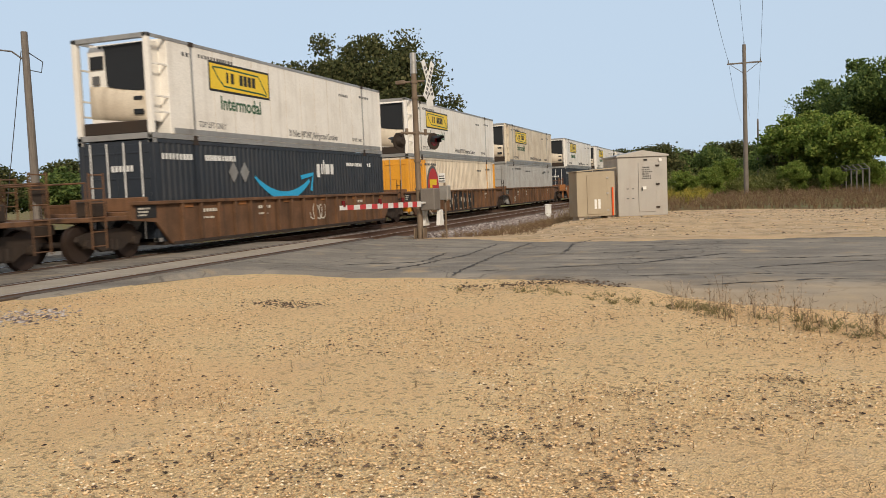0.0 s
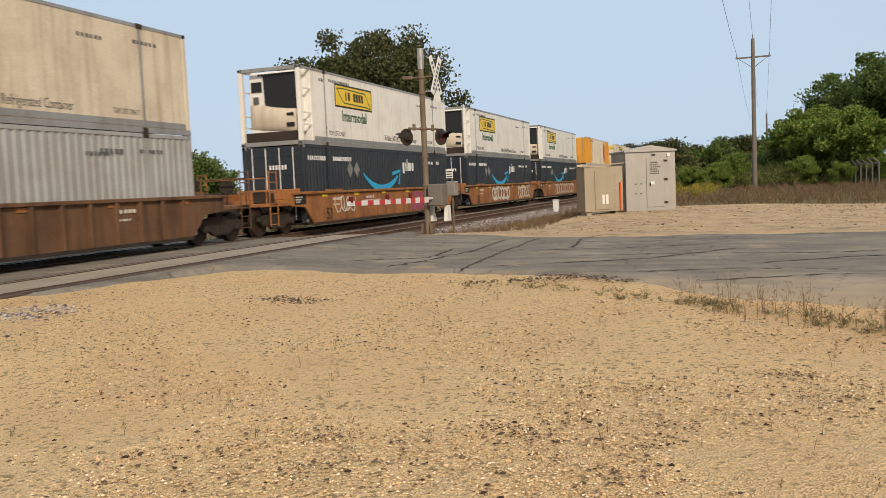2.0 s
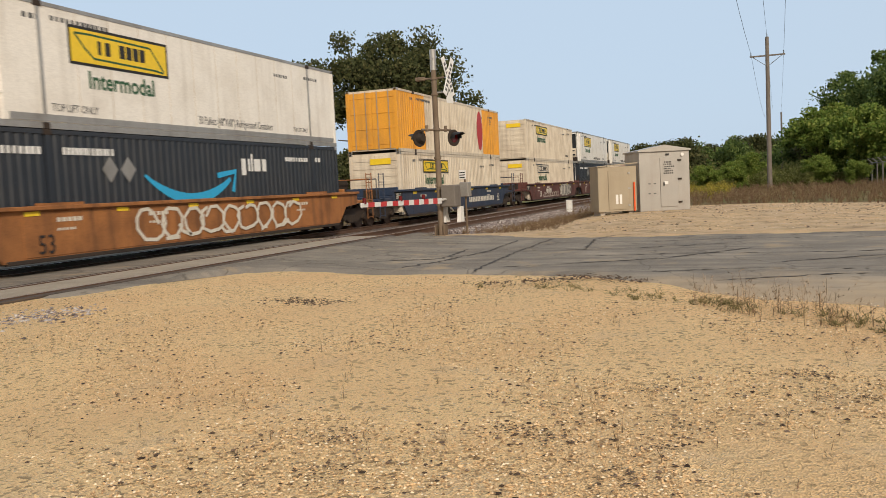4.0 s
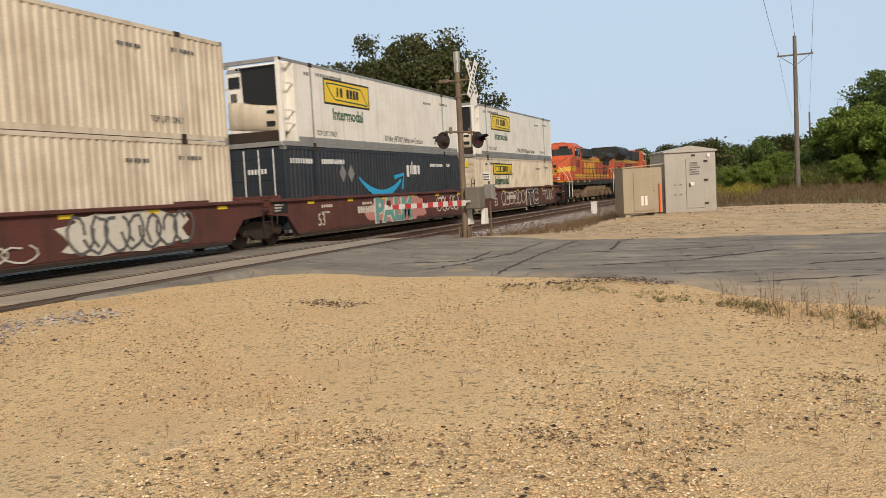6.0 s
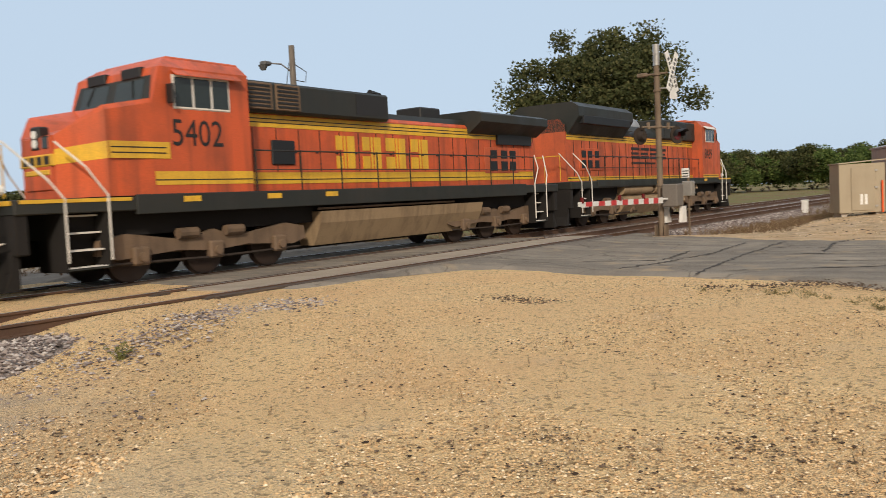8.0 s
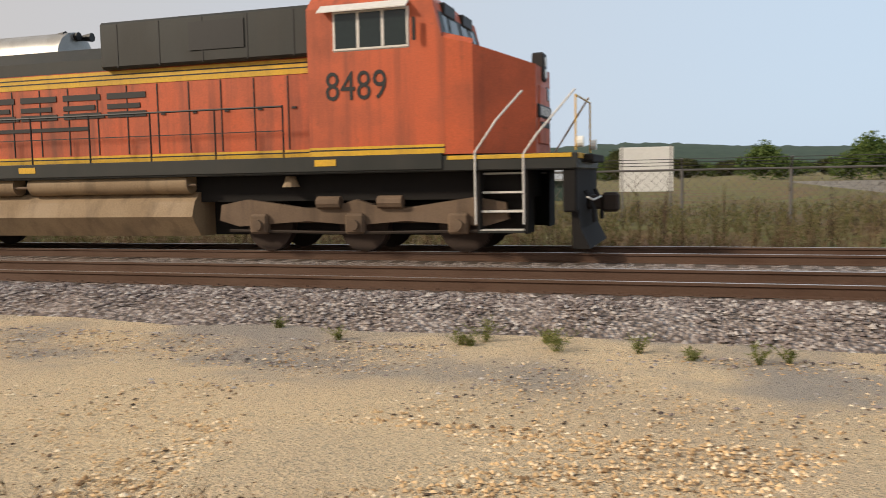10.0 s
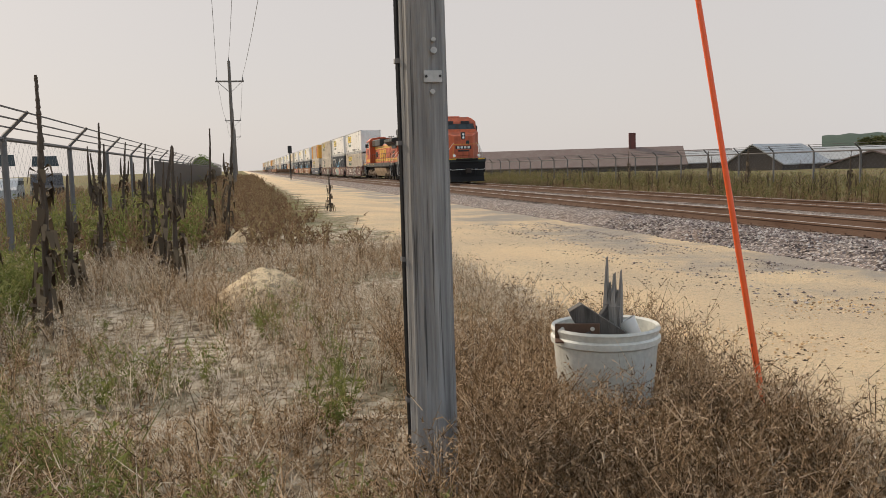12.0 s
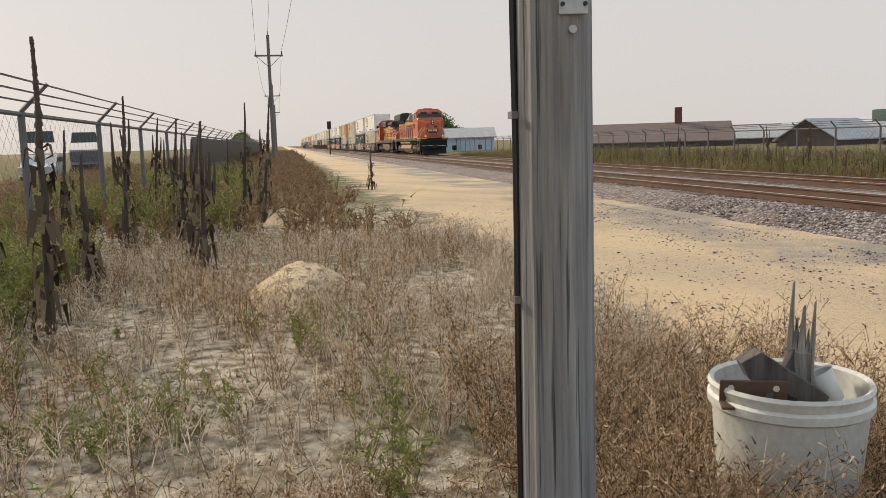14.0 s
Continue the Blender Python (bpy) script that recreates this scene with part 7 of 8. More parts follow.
weeds("weed_thicket", p, rs_h.uniform(.34, .58, len(p)), 9, 8, .45, .0030, BROWN, "dry weeds growing up against the tub and pole", 93, .012)
# lighter, thinner weeds and straw over the verge
p = scatter(4600, -15, -1.3, -5.0, 2.9, 23, patchy(.9, -.12, 3))
weeds("dry_weeds", p, rs_h.uniform(.16, .46, len(p)), 5, 4, .5, .0040, STRAW, "pale dry weeds and straw on the verge", 33, .012)
p = scatter(2300, -15, -1.6, -5.0, 2.9, 24, patchy(.8, -.02, 8))
weeds("dry_weeds", p, rs_h.uniform(.22, .55, len(p)), 5, 5, .45, .0038, BROWN, "red-brown dry weeds on the verge", 34, .013)
p = scatter(760, -9, -2.6, -4.2, .6, 25, patchy(.8, .08, 15))
weeds("green_weeds", p, rs_h.uniform(.15, .5, len(p)), 8, 5, .5, .0038, GREENISH, "fading green weeds", 35, .02)
p = scatter(150, -13, -8, -4.6, -2.4, 26)
weeds("green_weeds", p, rs_h.uniform(.4, .8, len(p)), 10, 6, .5, .005, GREENISH, "green leafy weeds below the mullein stalks", 36, .035)
# brush further along the verge
p = scatter(2800, -75, -15, -10.5, 2.4, 27, lambda x, y: y < 1.5 + .6 * np.sin(x * .7))
weeds("brush", p, rs_h.uniform(.4, .95, len(p)) * (1 - .35 * sstep(-1, 2.4, p[:, 1])), 7, 3, .5, .012, BRUSH, "brown brush along the verge", 37, .05)
p = scatter(260, -40, -16, -6, -1, 28)
weeds("goldenrod", p, rs_h.uniform(.7, 1.1, len(p)), 8, 4, .35, .012, GREENISH, "tall yellow-green weeds", 38, .05)
p = scatter(1500, -160, -75, -11, 2.0, 29)
weeds("brush", p, rs_h.uniform(.5, 1.0, len(p)), 5, 2, .5, .03, BRUSH, "brown brush along the verge", 39, .12)
# far side of the tracks
p = scatter(4200, -110, 8, 21.5, 36, 40, lambda x, y: y > 22 + 1.5 * np.sin(x * .4))
weeds("meadow_grass", p, rs_h.uniform(.4, .95, len(p)), 6, 2, .45, .014, FIELD, "tall grass and weeds beyond the tracks", 41, .05)
p = scatter(2000, -110, 60, 20.8, 25.5, 42)
weeds("brush", p, rs_h.uniform(.25, .7, len(p)), 6, 2, .5, .012, BRUSH, "brown weeds at the far bank", 43, .04)
p = scatter(420, -60, 6, 21.6, 26.5, 44, patchy(.35, -.05, 4))
weeds("dead_stalks", p, rs_h.uniform(.9, 1.9, len(p)), 2, 3, .10, .022, STALK, "tall dead stalks along the fence", 45, .03)
# field east of the cabinets
p = scatter(3600, 41, 92, -34, 9.0, 46)
weeds("brush", p, rs_h.uniform(.35, .85, len(p)), 6, 2, .5, .014, BRUSH, "red-brown brush east of the cabinets", 47, .05)
p = scatter(1300, 80, 112, -34, 8, 146)
weeds("undergrowth", p, rs_h.uniform(1.0, 2.6, len(p)), 7, 5, .5, .02, GREENISH, "dense green undergrowth below the trees", 147, .14)
p = scatter(900, 58, 92, 1.5, 9, 48)
weeds("goldenrod", p, rs_h.uniform(.6, 1.1, len(p)), 5, 3, .4, .02, GOLD, "yellow flowering weeds", 49, .07)
p = scatter(700, 27, 44, 6.3, 9.6, 50)
weeds("dry_weeds", p, rs_h.uniform(.12, .35, len(p)), 6, 2, .6, .005, BRUSH, "dry weeds at the foot of the bank", 51, .02)
# sparse stems on the lot and the grassy edge of the road
def verge_line(y):
    return np.interp(y, (-4.5, -1.36, -.82, .03, 1.09, 2.33, 3.2, 4.2), (6.4, 8.91, 9.53, 10.27, 11.19, 11.9, 12.7, 12.9))


p = scatter(2600, 7.6, 12.6, -4.5, 4.2, 52, lambda x, y: np.abs(x - verge_line(y)) < .30 + .2 * np.sin(y * 5))
weeds("road_edge_grass", p, rs_h.uniform(.03, .13, len(p)), 9, 2, 1.2, .004, ROADGRASS, "thin olive-brown grass along the road edge", 53, .01)
p = scatter(560, 6.2, 12.2, -4.5, 1.4, 54, lambda x, y: (np.abs(x - verge_line(y)) < .75) & (y < .6 + .5 * np.sin(x * 9)))
weeds("road_edge_grass", p, rs_h.uniform(.15, .5, len(p)), 3, 5, .2, .0035, BROWN, "upright dry stems along the road edge", 55, .012)
p = scatter(150, 4.2, 11, -2.5, 5, 56)
weeds("lot_stems", p, rs_h.uniform(.06, .22, len(p)), 2, 3, .35, .003, BROWN, "single dry stems in the gravel", 57, .01)
p = scatter(16, -6, 6, 8.6, 9.4, 58)
weeds("green_weeds", p, rs_h.uniform(.15, .3, len(p)), 22, 4, .9, .005, GREENISH, "green tuft at the foot of the ballast", 59, .02)


def stones(name, n, sample, size, material, label, seed, flat=.6, zfun=None):
    rs = np.random.RandomState(seed)
    xy = sample(rs, n)
    s = size[0] * (size[1] / size[0]) ** (rs.uniform(0, 1, n) ** 1.6)
    z = (zfun or ground_z)(xy[:, 0], xy[:, 1])
    base = np.array([(1, 0, 0), (.3, .95, 0), (-.8, .6, 0), (-.8, -.6, 0), (.3, -.95, 0), (.1, .1, .9), (-.1, 0, -.8)])
    faces = np.array([(0, 1, 5), (1, 2, 5), (2, 3, 5), (3, 4, 5), (4, 0, 5), (1, 0, 6), (2, 1, 6), (3, 2, 6), (4, 3, 6), (0, 4, 6)])
    a = rs.uniform(0, 2 * np.pi, n)
    c, d = np.cos(a), np.sin(a)
    v = base[None] * rs.uniform(.6, 1.25, (n, 7, 3))
    v[:, :, 2] *= flat
    x = (v[:, :, 0] * c[:, None] - v[:, :, 1] * d[:, None]) * s[:, None] + xy[:, :1]
    y = (v[:, :, 0] * d[:, None] + v[:, :, 1] * c[:, None]) * s[:, None] + xy[:, 1:2]
    zz = v[:, :, 2] * s[:, None] + (z + s * .25 * flat)[:, None]
    me = bpy.data.meshes.new(name)
    me.from_pydata(np.stack([x, y, zz], 2).reshape(-1, 3).tolist(), [], (faces[None] + (np.arange(n) * 7)[:, None, None]).reshape(-1, 3).tolist())
    me.materials.append(material)
    return tagged(new(name, me), label, "stones", kind="stuff")


PEBBLE = island("tan pebbles", [(0.0, (0.17, 0.105, 0.058)), (0.25, (0.52, 0.345, 0.18)), (0.7, (0.82, 0.56, 0.30)), (1.0, (0.92, 0.79, 0.58))])
DARKSTONE = island("dark stones", [(0.0, (0.038, 0.026, 0.018)), (0.6, (0.10, 0.068, 0.045)), (1.0, (0.20, 0.14, 0.10))])
BALLASTSTONE = island("ballast stones", [(0.0, (0.07, 0.055, 0.05)), (0.3, (0.20, 0.16, 0.15)), (0.65, (0.33, 0.28, 0.255)), (1.0, (0.56, 0.51, 0.47))])


def fan(lo, hi, rmin, rmax, power=1.0):
    """Places in a fan round the standing point, denser close by."""
    def f(rs, n):
        a = np.radians(rs.uniform(lo, hi, n))
        r = rmin * (rmax / rmin) ** (rs.uniform(0, 1, n) ** power)
        return np.c_[r * np.cos(a), r * np.sin(a)]
    return f


def patches(centres, spread):
    def f(rs, n):
        c = np.array(centres)[rs.randint(0, len(centres), n)]
        return c + rs.normal(size=(n, 2)) * spread
    return f


stones("pebbles", 64000, fan(-24, 70, 3.7, 15.0, .75), (.005, .014), PEBBLE, "loose tan pebbles of the gravel lot", 61, .7)
# dark stones; the smallest also stand for shadow specks in the gravel
stones("dark_stones", 9500, fan(-24, 70, 3.7, 15.0, .6), (.004, .024), DARKSTONE, "scattered dark stones and shade specks on the gravel lot", 62, .5)
stones("dark_stones", 1250, patches([(4.99, 1.36), (5.08, 1.30), (5.14, 1.5), (5.72, 1.45), (4.94, 1.12), (4.78, 2.64), (4.71, 2.56), (4.15, 2.35), (6.95, -.33), (7.05, -.38), (5.38, .44), (4.97, .44), (4.42, .66), (4.93, -.6), (5.82, 2.55), (6.3, .76), (6.29, -.65), (5.93, 1.94)], (.07, .13)),
       (.004, .016), DARKSTONE, "clusters of dark stones and clods", 63, .35)
stones("dark_stones", 360, patches([(11.0, 6.6), (10.85, 6.3), (10.74, 5.9)], (.16, .2)), (.012, .035), DARKSTONE, "patch of dark crushed stone in the gravel", 163, .5)
stones("dark_stones", 520, patches([(13.1, 2.9), (13.45, 2.6), (13.2, 2.2), (12.8, 1.8), (12.9, 3.3), (12.6, 3.9)], (.16, .22)), (.010, .036), DARKSTONE, "loose dark grit along the road edge", 164, .5, lambda x, y: ground_z(x, y) + .045)
stones("pebbles", 5000, lambda rs, n: np.c_[rs.uniform(25.2, 42, n), rs.uniform(-9, 6.5, n)], (.012, .032), PEBBLE, "coarse pale gravel round the cabinets", 165, .6)
stones("dark_stones", 900, lambda rs, n: np.c_[rs.uniform(25.2, 42, n), rs.uniform(-9, 6.5, n)], (.02, .07), DARKSTONE, "dark stones and litter round the cabinets", 166, .4)
stones("ballast_stones", 1500, patches([(8.9, 9.3), (8.2, 9.4), (7.4, 9.5), (6.6, 9.2), (5.6, 9.0)], .36), (.015, .045), BALLASTSTONE, "grey stones spilled from the track", 64)
stones("ballast_stones", 15000, lambda rs, n: np.c_[rs.uniform(-22, 9.4, n), 8.55 + 2.6 * rs.uniform(0, 1, n) ** .8], (.02, .052), BALLASTSTONE, "grey and reddish crushed ballast stones", 65, .75,
       lambda x, y: -.60 + .42 * sstep(8.7, 10.5, y))
stones("ballast_stones", 2500, lambda rs, n: np.c_[rs.uniform(25.6, 50, n), 8.7 + 2.3 * rs.uniform(0, 1, n)], (.03, .06), BALLASTSTONE, "grey crushed ballast stones", 66, .75,
       lambda x, y: -.60 + .42 * sstep(8.7, 10.5, y))
stones("pebbles", 9000, lambda rs, n: np.c_[rs.uniform(-9, 3.5, n), rs.uniform(3.2, 8.8, n)], (.008, .022), PEBBLE, "loose tan pebbles on the track-side drive", 67, .7)


stones("ballast_stones", 2600, lambda rs, n: np.c_[rs.uniform(-24, 5, n), 8.8 - 2.6 * rs.uniform(0, 1, n) ** 2.2], (.012, .038), BALLASTSTONE, "grey stones strewn over the track-side drive", 68)
stones("dark_stones", 2600, lambda rs, n: np.c_[rs.uniform(-22, 5, n), rs.uniform(3.0, 8.6, n)], (.008, .028), DARKSTONE, "small dark stones on the track-side drive", 69, .5)
stones("pebbles", 7000, lambda rs, n: np.c_[rs.uniform(-3.2, 3.2, n), rs.uniform(2.6, 5.5, n)], (.010, .026), PEBBLE, "coarse pale pebbles along the edge of the verge", 70, .7)


# ---------------------------------------------------------------- fences, buildings, vehicles, hills
def fence(name_label, x0, x1, y, step, h, arm, arm_dir, group, screen=None):
    n = int(abs(x1 - x0) / step)
    f = thing("chain_link_fence", name_label, "fence", group, m=pose(0, 0, 0))
    for k in range(n + 1):
        x = x0 + (x1 - x0) * k / n
        z = gz(x, y)
        part("post", MB().cyl((x, y, z - .1), (x, y, z + h), .055, .055, 7), GALVPOST, f)
        part("barb_arm", MB().cyl((x, y, z + h), (x, y + arm_dir * arm, z + h + arm), .04, .034, 5), GALVPOST, f)
    z = gz((x0 + x1) / 2, y)
    part("top_rail", MB().cyl((x0, y, z + h - .03), (x1, y, z + h - .03), .04, .04, 6), GALVPOST, f)
    for k in (.35, .65, .95):
        part("barbed_wire", MB().cyl((x0, y + arm_dir * arm * k, z + h + arm * k), (x1, y + arm_dir * arm * k, z + h + arm * k), .016, .016, 4), WIRE, f)
    ln = abs(x1 - x0)
    m = int(ln / .32)
    xs = min(x0, x1) + np.arange(m) * .32
    b = np.concatenate([np.c_[xs, np.full(m, y), np.full(m, z + .05)], np.c_[xs, np.full(m, y), np.full(m, z + h - .05)]])
    t = np.concatenate([np.c_[xs + h, np.full(m, y), np.full(m, z + h - .05)], np.c_[xs + h, np.full(m, y), np.full(m, z + .05)]])
    ok = t[:, 0] < max(x0, x1)
    d = t[ok] - b[ok]
    s = np.cross(d, np.array([0, 1.0, 0]))
    s = s / np.linalg.norm(s, axis=1)[:, None] * .005
    v = np.stack([b[ok] - s, b[ok] + s, t[ok] + s, t[ok] - s], 1).reshape(-1, 3)
    me = bpy.data.meshes.new("wire_mesh")
    me.from_pydata(v.tolist(), [], np.arange(len(v)).reshape(-1, 4).tolist())
    me.materials.append(GALVPOST)
    ob = tagged(new("wire_mesh", me), kind="stuff")
    ob.parent = f
    if screen:
        part("privacy_screen", MB().box(screen[0], y + .03, z + .05, screen[1], y + .05, z + h - .12), BLACK, f, "dark windscreen cloth")


fence("galvanised chain-link fence with barbed wire arms and dark cloth", -170.5, -9.9, -3.95, 5.4, 2.25, .42, 1, "chain-link fences", (-165, -40))
fence("galvanised chain-link fence with barbed wire arms beyond the tracks", -151.2, 20.3, 30.0, 3.5, 2.0, .36, -1, "chain-link fences")
fence("chain-link fence with barbed wire arms before the trees", 60, 100, -18.0, 3.2, 2.2, .4, 1, "chain-link fences")
fence("dark weathered chain-link fence before the trees", 66, 100, -9.5, 3.0, 2.0, .35, 1, "chain-link fences", (84, 99))
# flat panel in place of a white building or container end; posts added
wp = thing("white_panel", "blank white door-like panel in place of a building end, on added posts", "sign", m=pose(-2.2, 34.6, gz(-2.2, 34.6)))
part("panel", MB().box(-1.05, -.03, 1.05, 1.05, .03, 2.85, .01), WHITEREFL, wp)
part("post", MB().cyl((-.95, 0, 0), (-.95, 0, 2.9), .04, .04, 8), GALVPOST, wp)
part("post", MB().cyl((.95, 0, 0), (.95, 0, 2.9), .04, .04, 8), GALVPOST, wp)

ROOFRED = painted("faded rust-brown roofing", (0.155, 0.105, 0.09), 0.8, (0.27, 0.23, 0.20), 0.5, 0.8)
ROOFGREY = painted("pale metal roofing", (0.42, 0.43, 0.43), 0.5, (0.22, 0.2, 0.18), 0.35, 0.6, 0.3)
WALLRED = painted("faded red boards", (0.16, 0.05, 0.04), 0.85, (0.08, 0.06, 0.05), 0.5, 0.9)
WALLDARK = painted("dark weathered boards", (0.06, 0.05, 0.045), 0.9, (0.12, 0.1, 0.09), 0.5, 0.9)
WALLBLUE = painted("pale blue metal siding", (0.45, 0.55, 0.62), 0.5, (0.3, 0.3, 0.3), 0.2, 0.5)
WALLWHITE = painted("white metal siding", (0.68, 0.68, 0.65), 0.5, (0.35, 0.32, 0.28), 0.2, 0.5)
WALLGREEN = painted("dark green metal siding", (0.03, 0.06, 0.045), 0.6, (0.1, 0.1, 0.09), 0.2, 0.5)


def shed(x, y, turn, ln, w, eave, ridge, wall, roof, label, windows=(), chimney=None, gable=None, sink=1.1):
    b = thing("shed", label, "building", "sheds and barns", m=pose(x, y, gz(x, y) - sink, 0, 0, turn))
    part("wall", MB().box(-ln / 2, -w / 2, 0, ln / 2, -w / 2 + .15, eave).box(-ln / 2, w / 2 - .15, 0, ln / 2, w / 2, eave), wall, b)
    for s in (-1, 1):
        xx = s * ln / 2
        part("gable_wall", MB().prism([(-w / 2 + .15, 0), (w / 2 - .15, 0), (w / 2 - .15, eave), (0, ridge - .08), (-w / 2 + .15, eave)], xx - .15 * (s > 0), xx + .15 * (s < 0), "x"), gable or wall, b)
    for s in (-1, 1):
        part("roof", MB().prism([(0, ridge), (s * (w / 2 + .4), eave - .1), (s * (w / 2 + .4), eave + .04), (0, ridge + .14)], -ln / 2 - .4, ln / 2 + .4, "x"), roof, b)
    for k, (xx, ww) in enumerate(windows):
        win = part("window", MB().box(xx, -w / 2 - .04, 1.2, xx + ww, -w / 2, 2.2), WHITEREFL, b)
        part("pane", MB().box(xx + .08, -w / 2 - .06, 1.28, xx + ww - .08, -w / 2 - .04, 2.12), GLASS, win)
    if chimney:
        part("chimney", MB().box(chimney - .5, -.5, ridge - 1, chimney + .5, .5, ridge + 2.3), WALLRED, b, "square brick chimney")


shed(-119, 50, 67, 30, 12, 3.0, 5.6, WALLDARK, ROOFRED, "long derelict barn with rust-brown roof and brick chimney", chimney=8.0, sink=2.2)
shed(-90, 64, 118, 12, 7, 2.6, 4.9, WALLDARK, ROOFGREY, "dark weathered barn with pale gabled roof", sink=1.9)
shed(-118, 82, 60, 40, 12, 2.8, 4.6, WALLDARK, ROOFGREY, "long low barn with pale metal roof", sink=1.9)
shed(-140, 66, 70, 40, 12, 2.8, 5.2, WALLDARK, ROOFRED, "long derelict barn with rust-brown roof", sink=2.2)
shed(-86, 80, 122, 30, 10, 2.6, 4.2, WALLDARK, ROOFRED, "low weathered barn with brown roof", sink=2.3)
shed(-149, 33, 80, 9, 10, 3.4, 5.0, WALLBLUE, ROOFGREY, "pale blue metal shed with small windows", ((-3, .9), (1.5, .9)))
shed(-47, 132, 10, 22, 8, 2.6, 4.0, WALLBLUE, ROOFGREY, "long low grey-blue shed with metal roof", ((-6, 1.4), (-1, 1.4), (4, 1.4)))
shed(-12.2, 59.5, 6, 6.2, 4, 2.6, 3.4, WALLGREEN, ROOFGREY, "small dark green shed with white end", gable=WALLWHITE)


def van(x, y, turn, paint, label, tall=1.75):
    v = thing("van", label, "vehicle", "parked vehicles", m=pose(x, y, gz(x, y), 0, 0, turn))
    prof = [(-2.3, .35), (2.3, .35), (2.35, .85), (1.7, 1.0), (1.0, tall - .1), (.7, tall), (-2.0, tall), (-2.3, tall - .5)]
    part("body", MB().prism(prof, -.92, .92), paint, v)
    for s in (-1, 1):
        part("side_glass", MB().prism([(-1.9, 1.1), (1.25, 1.1), (.85, tall - .16), (-1.85, tall - .16)], s * .93 - .01, s * .93 + .01), GLASS, v)
        for xx in (-1.5, 1.5):
            wh = part("wheel", MB().cyl((xx, s * .78, .34), (xx, s * .95, .34), .34, .34, 18), BLACK, v)
            part("rim", MB().cyl((xx, s * .95, .34), (xx, s * .96, .34), .2, .2, 14), ALU, wh)
    part("windscreen", MB().prism([(-.8, 0), (.8, 0), (.7, .8), (-.7, .8)], 1.34, 1.36, "x"), GLASS, v).matrix_basis = pose(0, 0, .98, 0, -36, 0) @ pose(-.3, 0, .75)


van(-58.5, -12.4, 14, painted("dark car paint", (0.03, 0.032, 0.036), 0.3, (0.1, 0.09, 0.08), 0.2, 0.3), "dark parked van behind the fence")
van(-53.0, -13.6, 8, painted("silver car paint", (0.5, 0.5, 0.5), 0.3, (0.2, 0.18, 0.16), 0.2, 0.3), "silver parked car behind the fence", 1.5)
shed(-78, -30, 5, 9, 7, 2.6, 3.8, WALLWHITE, ROOFGREY, "white house beyond the fence", ((-2, 1.2), (1.5, 1.2)))


def signal_mast(x, y):
    s = thing("railway_signal", "distant dark railway signal mast", "railway signal", m=pose(x, y, -.4))
    part("mast", MB().cyl((0, 0, 0), (0, 0, 5.6), .09, .07, 10), BLACK, s)
    part("signal_head", MB().box(-.12, -.35, 4.6, .12, .35, 5.9, .04), BLACK, s)
    part("ladder", MB().box(-.2, -.16, .4, -.17, -.12, 4.6).box(-.2, .12, .4, -.17, .16, 4.6), BLACK, s)


signal_mast(-150, 8.4)


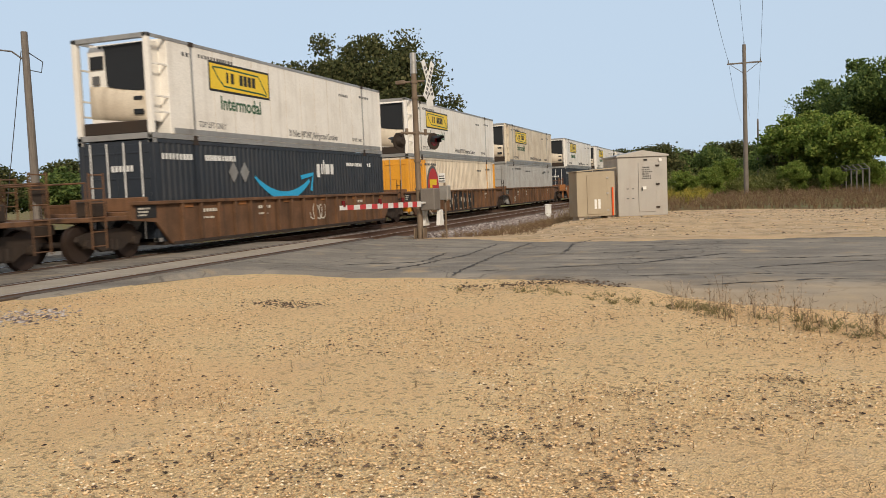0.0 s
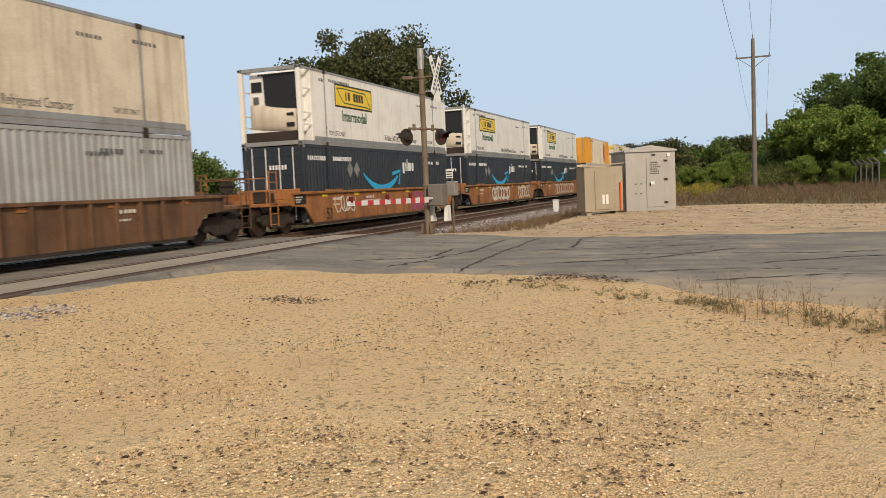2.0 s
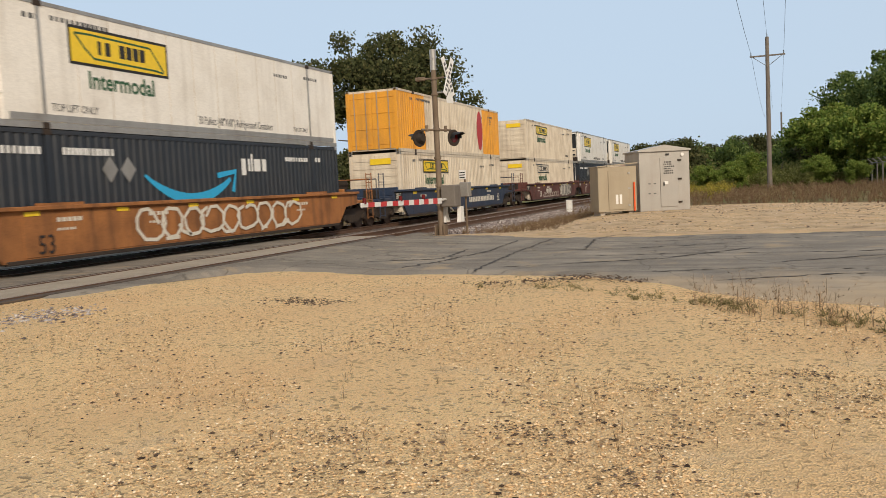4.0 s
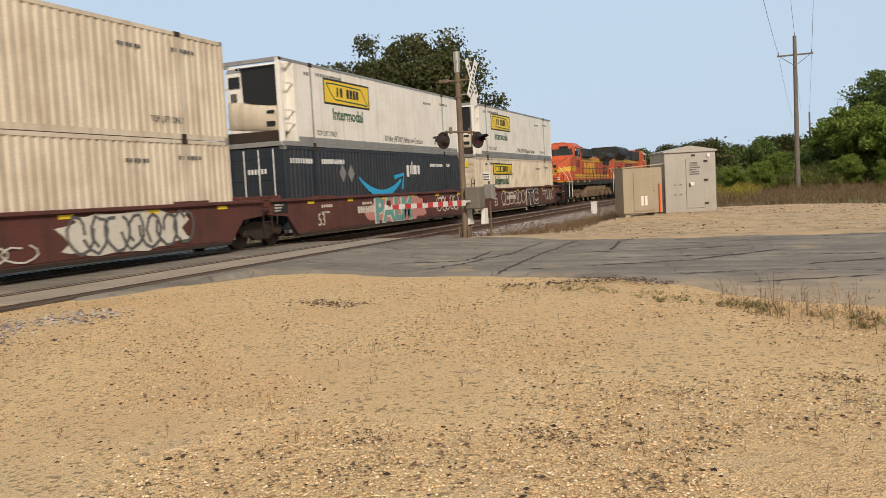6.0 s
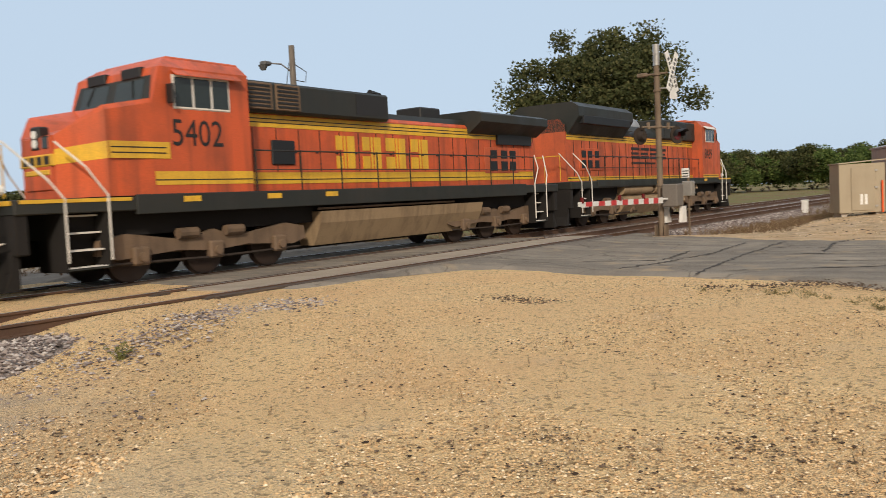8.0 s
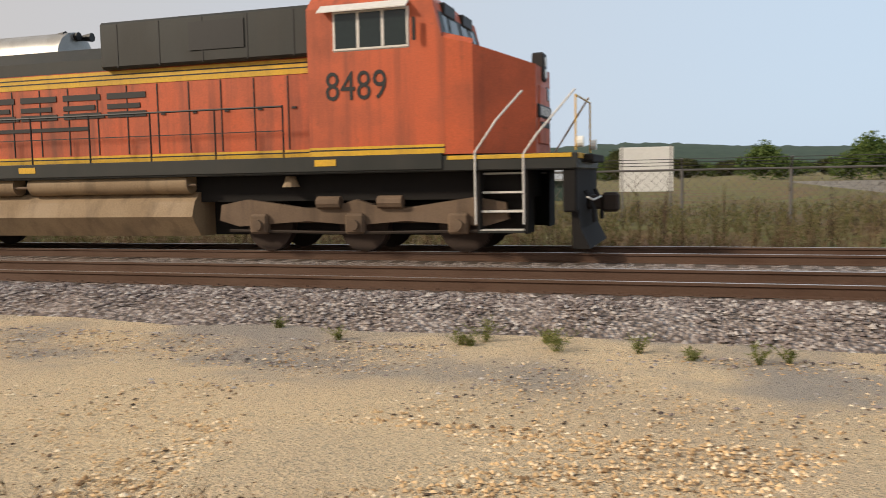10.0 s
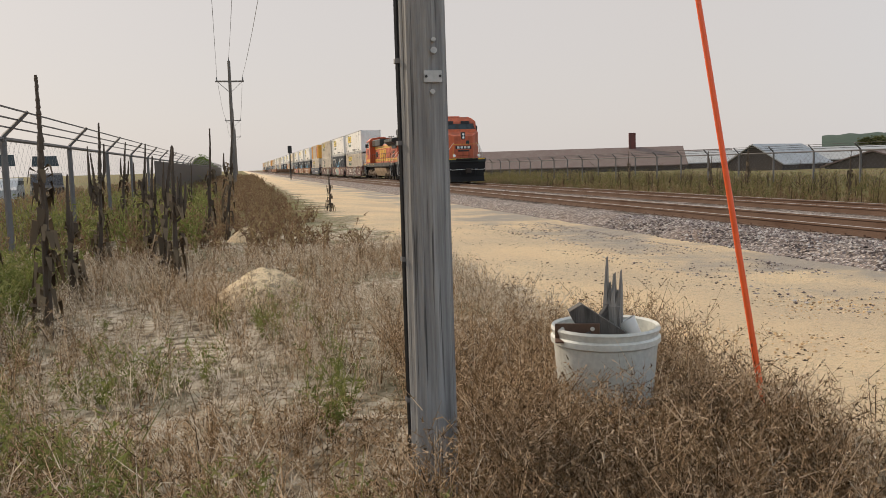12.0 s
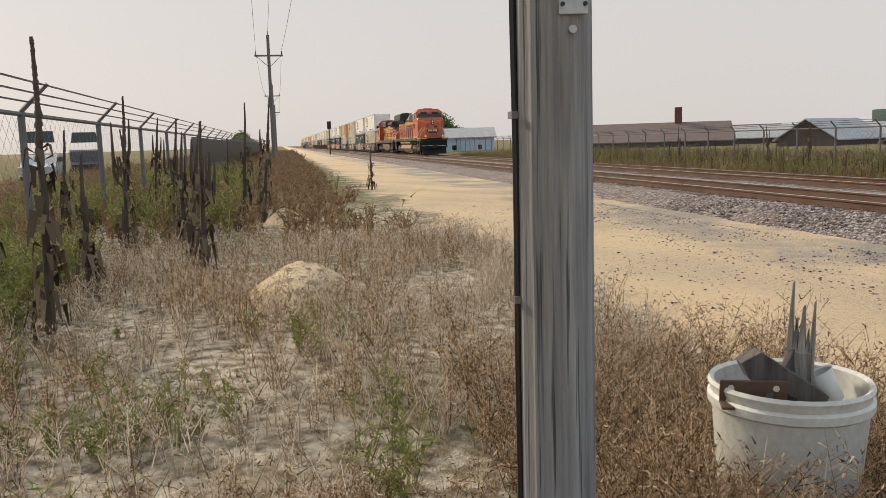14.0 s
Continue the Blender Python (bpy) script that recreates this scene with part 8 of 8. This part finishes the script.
def hills():
    m, n, l, b = node_mat("wooded hills")
    co = n.new("ShaderNodeTexCoord").outputs["Object"]
    # dark wood green, with the bluish tint of distant haze put into it
    l.new(ramp(n, l, noise_node(n, l, co, .05, 8, None, .7), [(.3, (.022, .045, .03)), (.55, (.036, .062, .04)), (.75, (.055, .08, .05))]), b.inputs["Base Color"])
    b.inputs["Roughness"].default_value = 1.0
    mb = MB()
    n_a, n_r = 260, 9
    for i in range(n_a):
        t = i / (n_a - 1)
        a = math.radians(62 + 80 * t)                       # counted from +x towards +y
        env = .55 + .45 * math.sin(math.pi * min(max((t - .15) / .8, 0), 1)) * (1 if t < .75 else 1 - (t - .75) * 1.6)
        h = 46 * env + 9 * noise.noise(Vector((t * 9, 0, 3))) + 2.0 * noise.noise(Vector((t * 120, 0, 3)))
        for k in range(n_r):
            f = k / (n_r - 1)
            r = 900 + 420 * f
            z = -2 + (h + 2) * math.sin(min(f * 1.25, 1) * math.pi / 2) + (1.6 * noise.noise(Vector((t * 200, f * 8, 1))) if k else 0)
            mb.v.append((r * math.cos(a), r * math.sin(a), z))
    mb.f = [(i * n_r + k, (i + 1) * n_r + k, (i + 1) * n_r + k + 1, i * n_r + k + 1) for i in range(n_a - 1) for k in range(n_r - 1)]
    solid("hills", mb, m, "distant low wooded hills", "hills", kind="structure", smooth=True)


hills()


def ties():
    """Timber cross ties under both tracks, one by one along the near stretch."""
    shapes = []
    for k in range(4):
        shapes.append(MB().box(-.11, -1.3, -.16, .11, 1.3, 0, .012).mesh("tie", TIEWOOD))
    rr = random.Random(3)
    near_ties, far_ties = thing("track_ties", "dark weathered timber cross ties of the near track", "railway ties", kind="structure"), thing("track_ties", "dark weathered timber cross ties of the far track", "railway ties", kind="structure")
    for yc, host, zz in ((TRACKS[0], near_ties, -.172), (TRACKS[1], far_ties, -.172)):
        xs = list(np.arange(-52, 9.5, .52)) + list(np.arange(25.8, 62, .52))
        for x in xs:
            t = new("tie", rr.choice(shapes))
            t.parent = host
            t.matrix_basis = pose(x + rr.uniform(-.03, .03), yc + rr.uniform(-.05, .05), zz + rr.uniform(-.008, .004), 0, 0, rr.uniform(-1.2, 1.2))


ties()


def tie_plates():
    """Spiked plates under the nearest rail."""
    me = MB().box(-.10, -.16, 0, .10, .16, .018, .004).box(-.05, -.12, .018, -.02, -.09, .045).box(.02, .09, .018, .05, .12, .045).mesh("tie_plate", RAILSIDE)
    host = thing("rail_fastenings", "rusty tie plates with spikes under the rail", "rail fastenings", kind="structure")
    for k, x in enumerate(np.arange(-40, 9.5, .52)):
        t = new("tie_plate", me)
        t.parent = host
        t.matrix_basis = pose(x, TRACKS[0] - GAUGE, -.18)


tie_plates()


# ---------------------------------------------------------------- motion
TRAIN = [(0.0, 0.0), (1.0, -26.9), (2.0, -53.8), (3.0, -80.8), (4.0, -107.8), (5.0, -134.8), (6.0, -161.8), (7.0, -188.7), (8.0, -215.6), (9.0, -242.3), (10.0, -269.0),
         (10.5, -282.4), (11.0, -297.4), (11.5, -312.3), (12.0, -327.3), (12.15, -329.0), (12.5, -331.0), (13.0, -344.5), (13.5, -352.0), (14.0, -358.0)]


def motions():
    """The whole train runs along its track as one."""
    for ob, s, y, z, turn in KEYED:
        walk(ob, [(t, pose(s + x, y, z, 0, 0, turn)) for t, x in TRAIN])


motions()
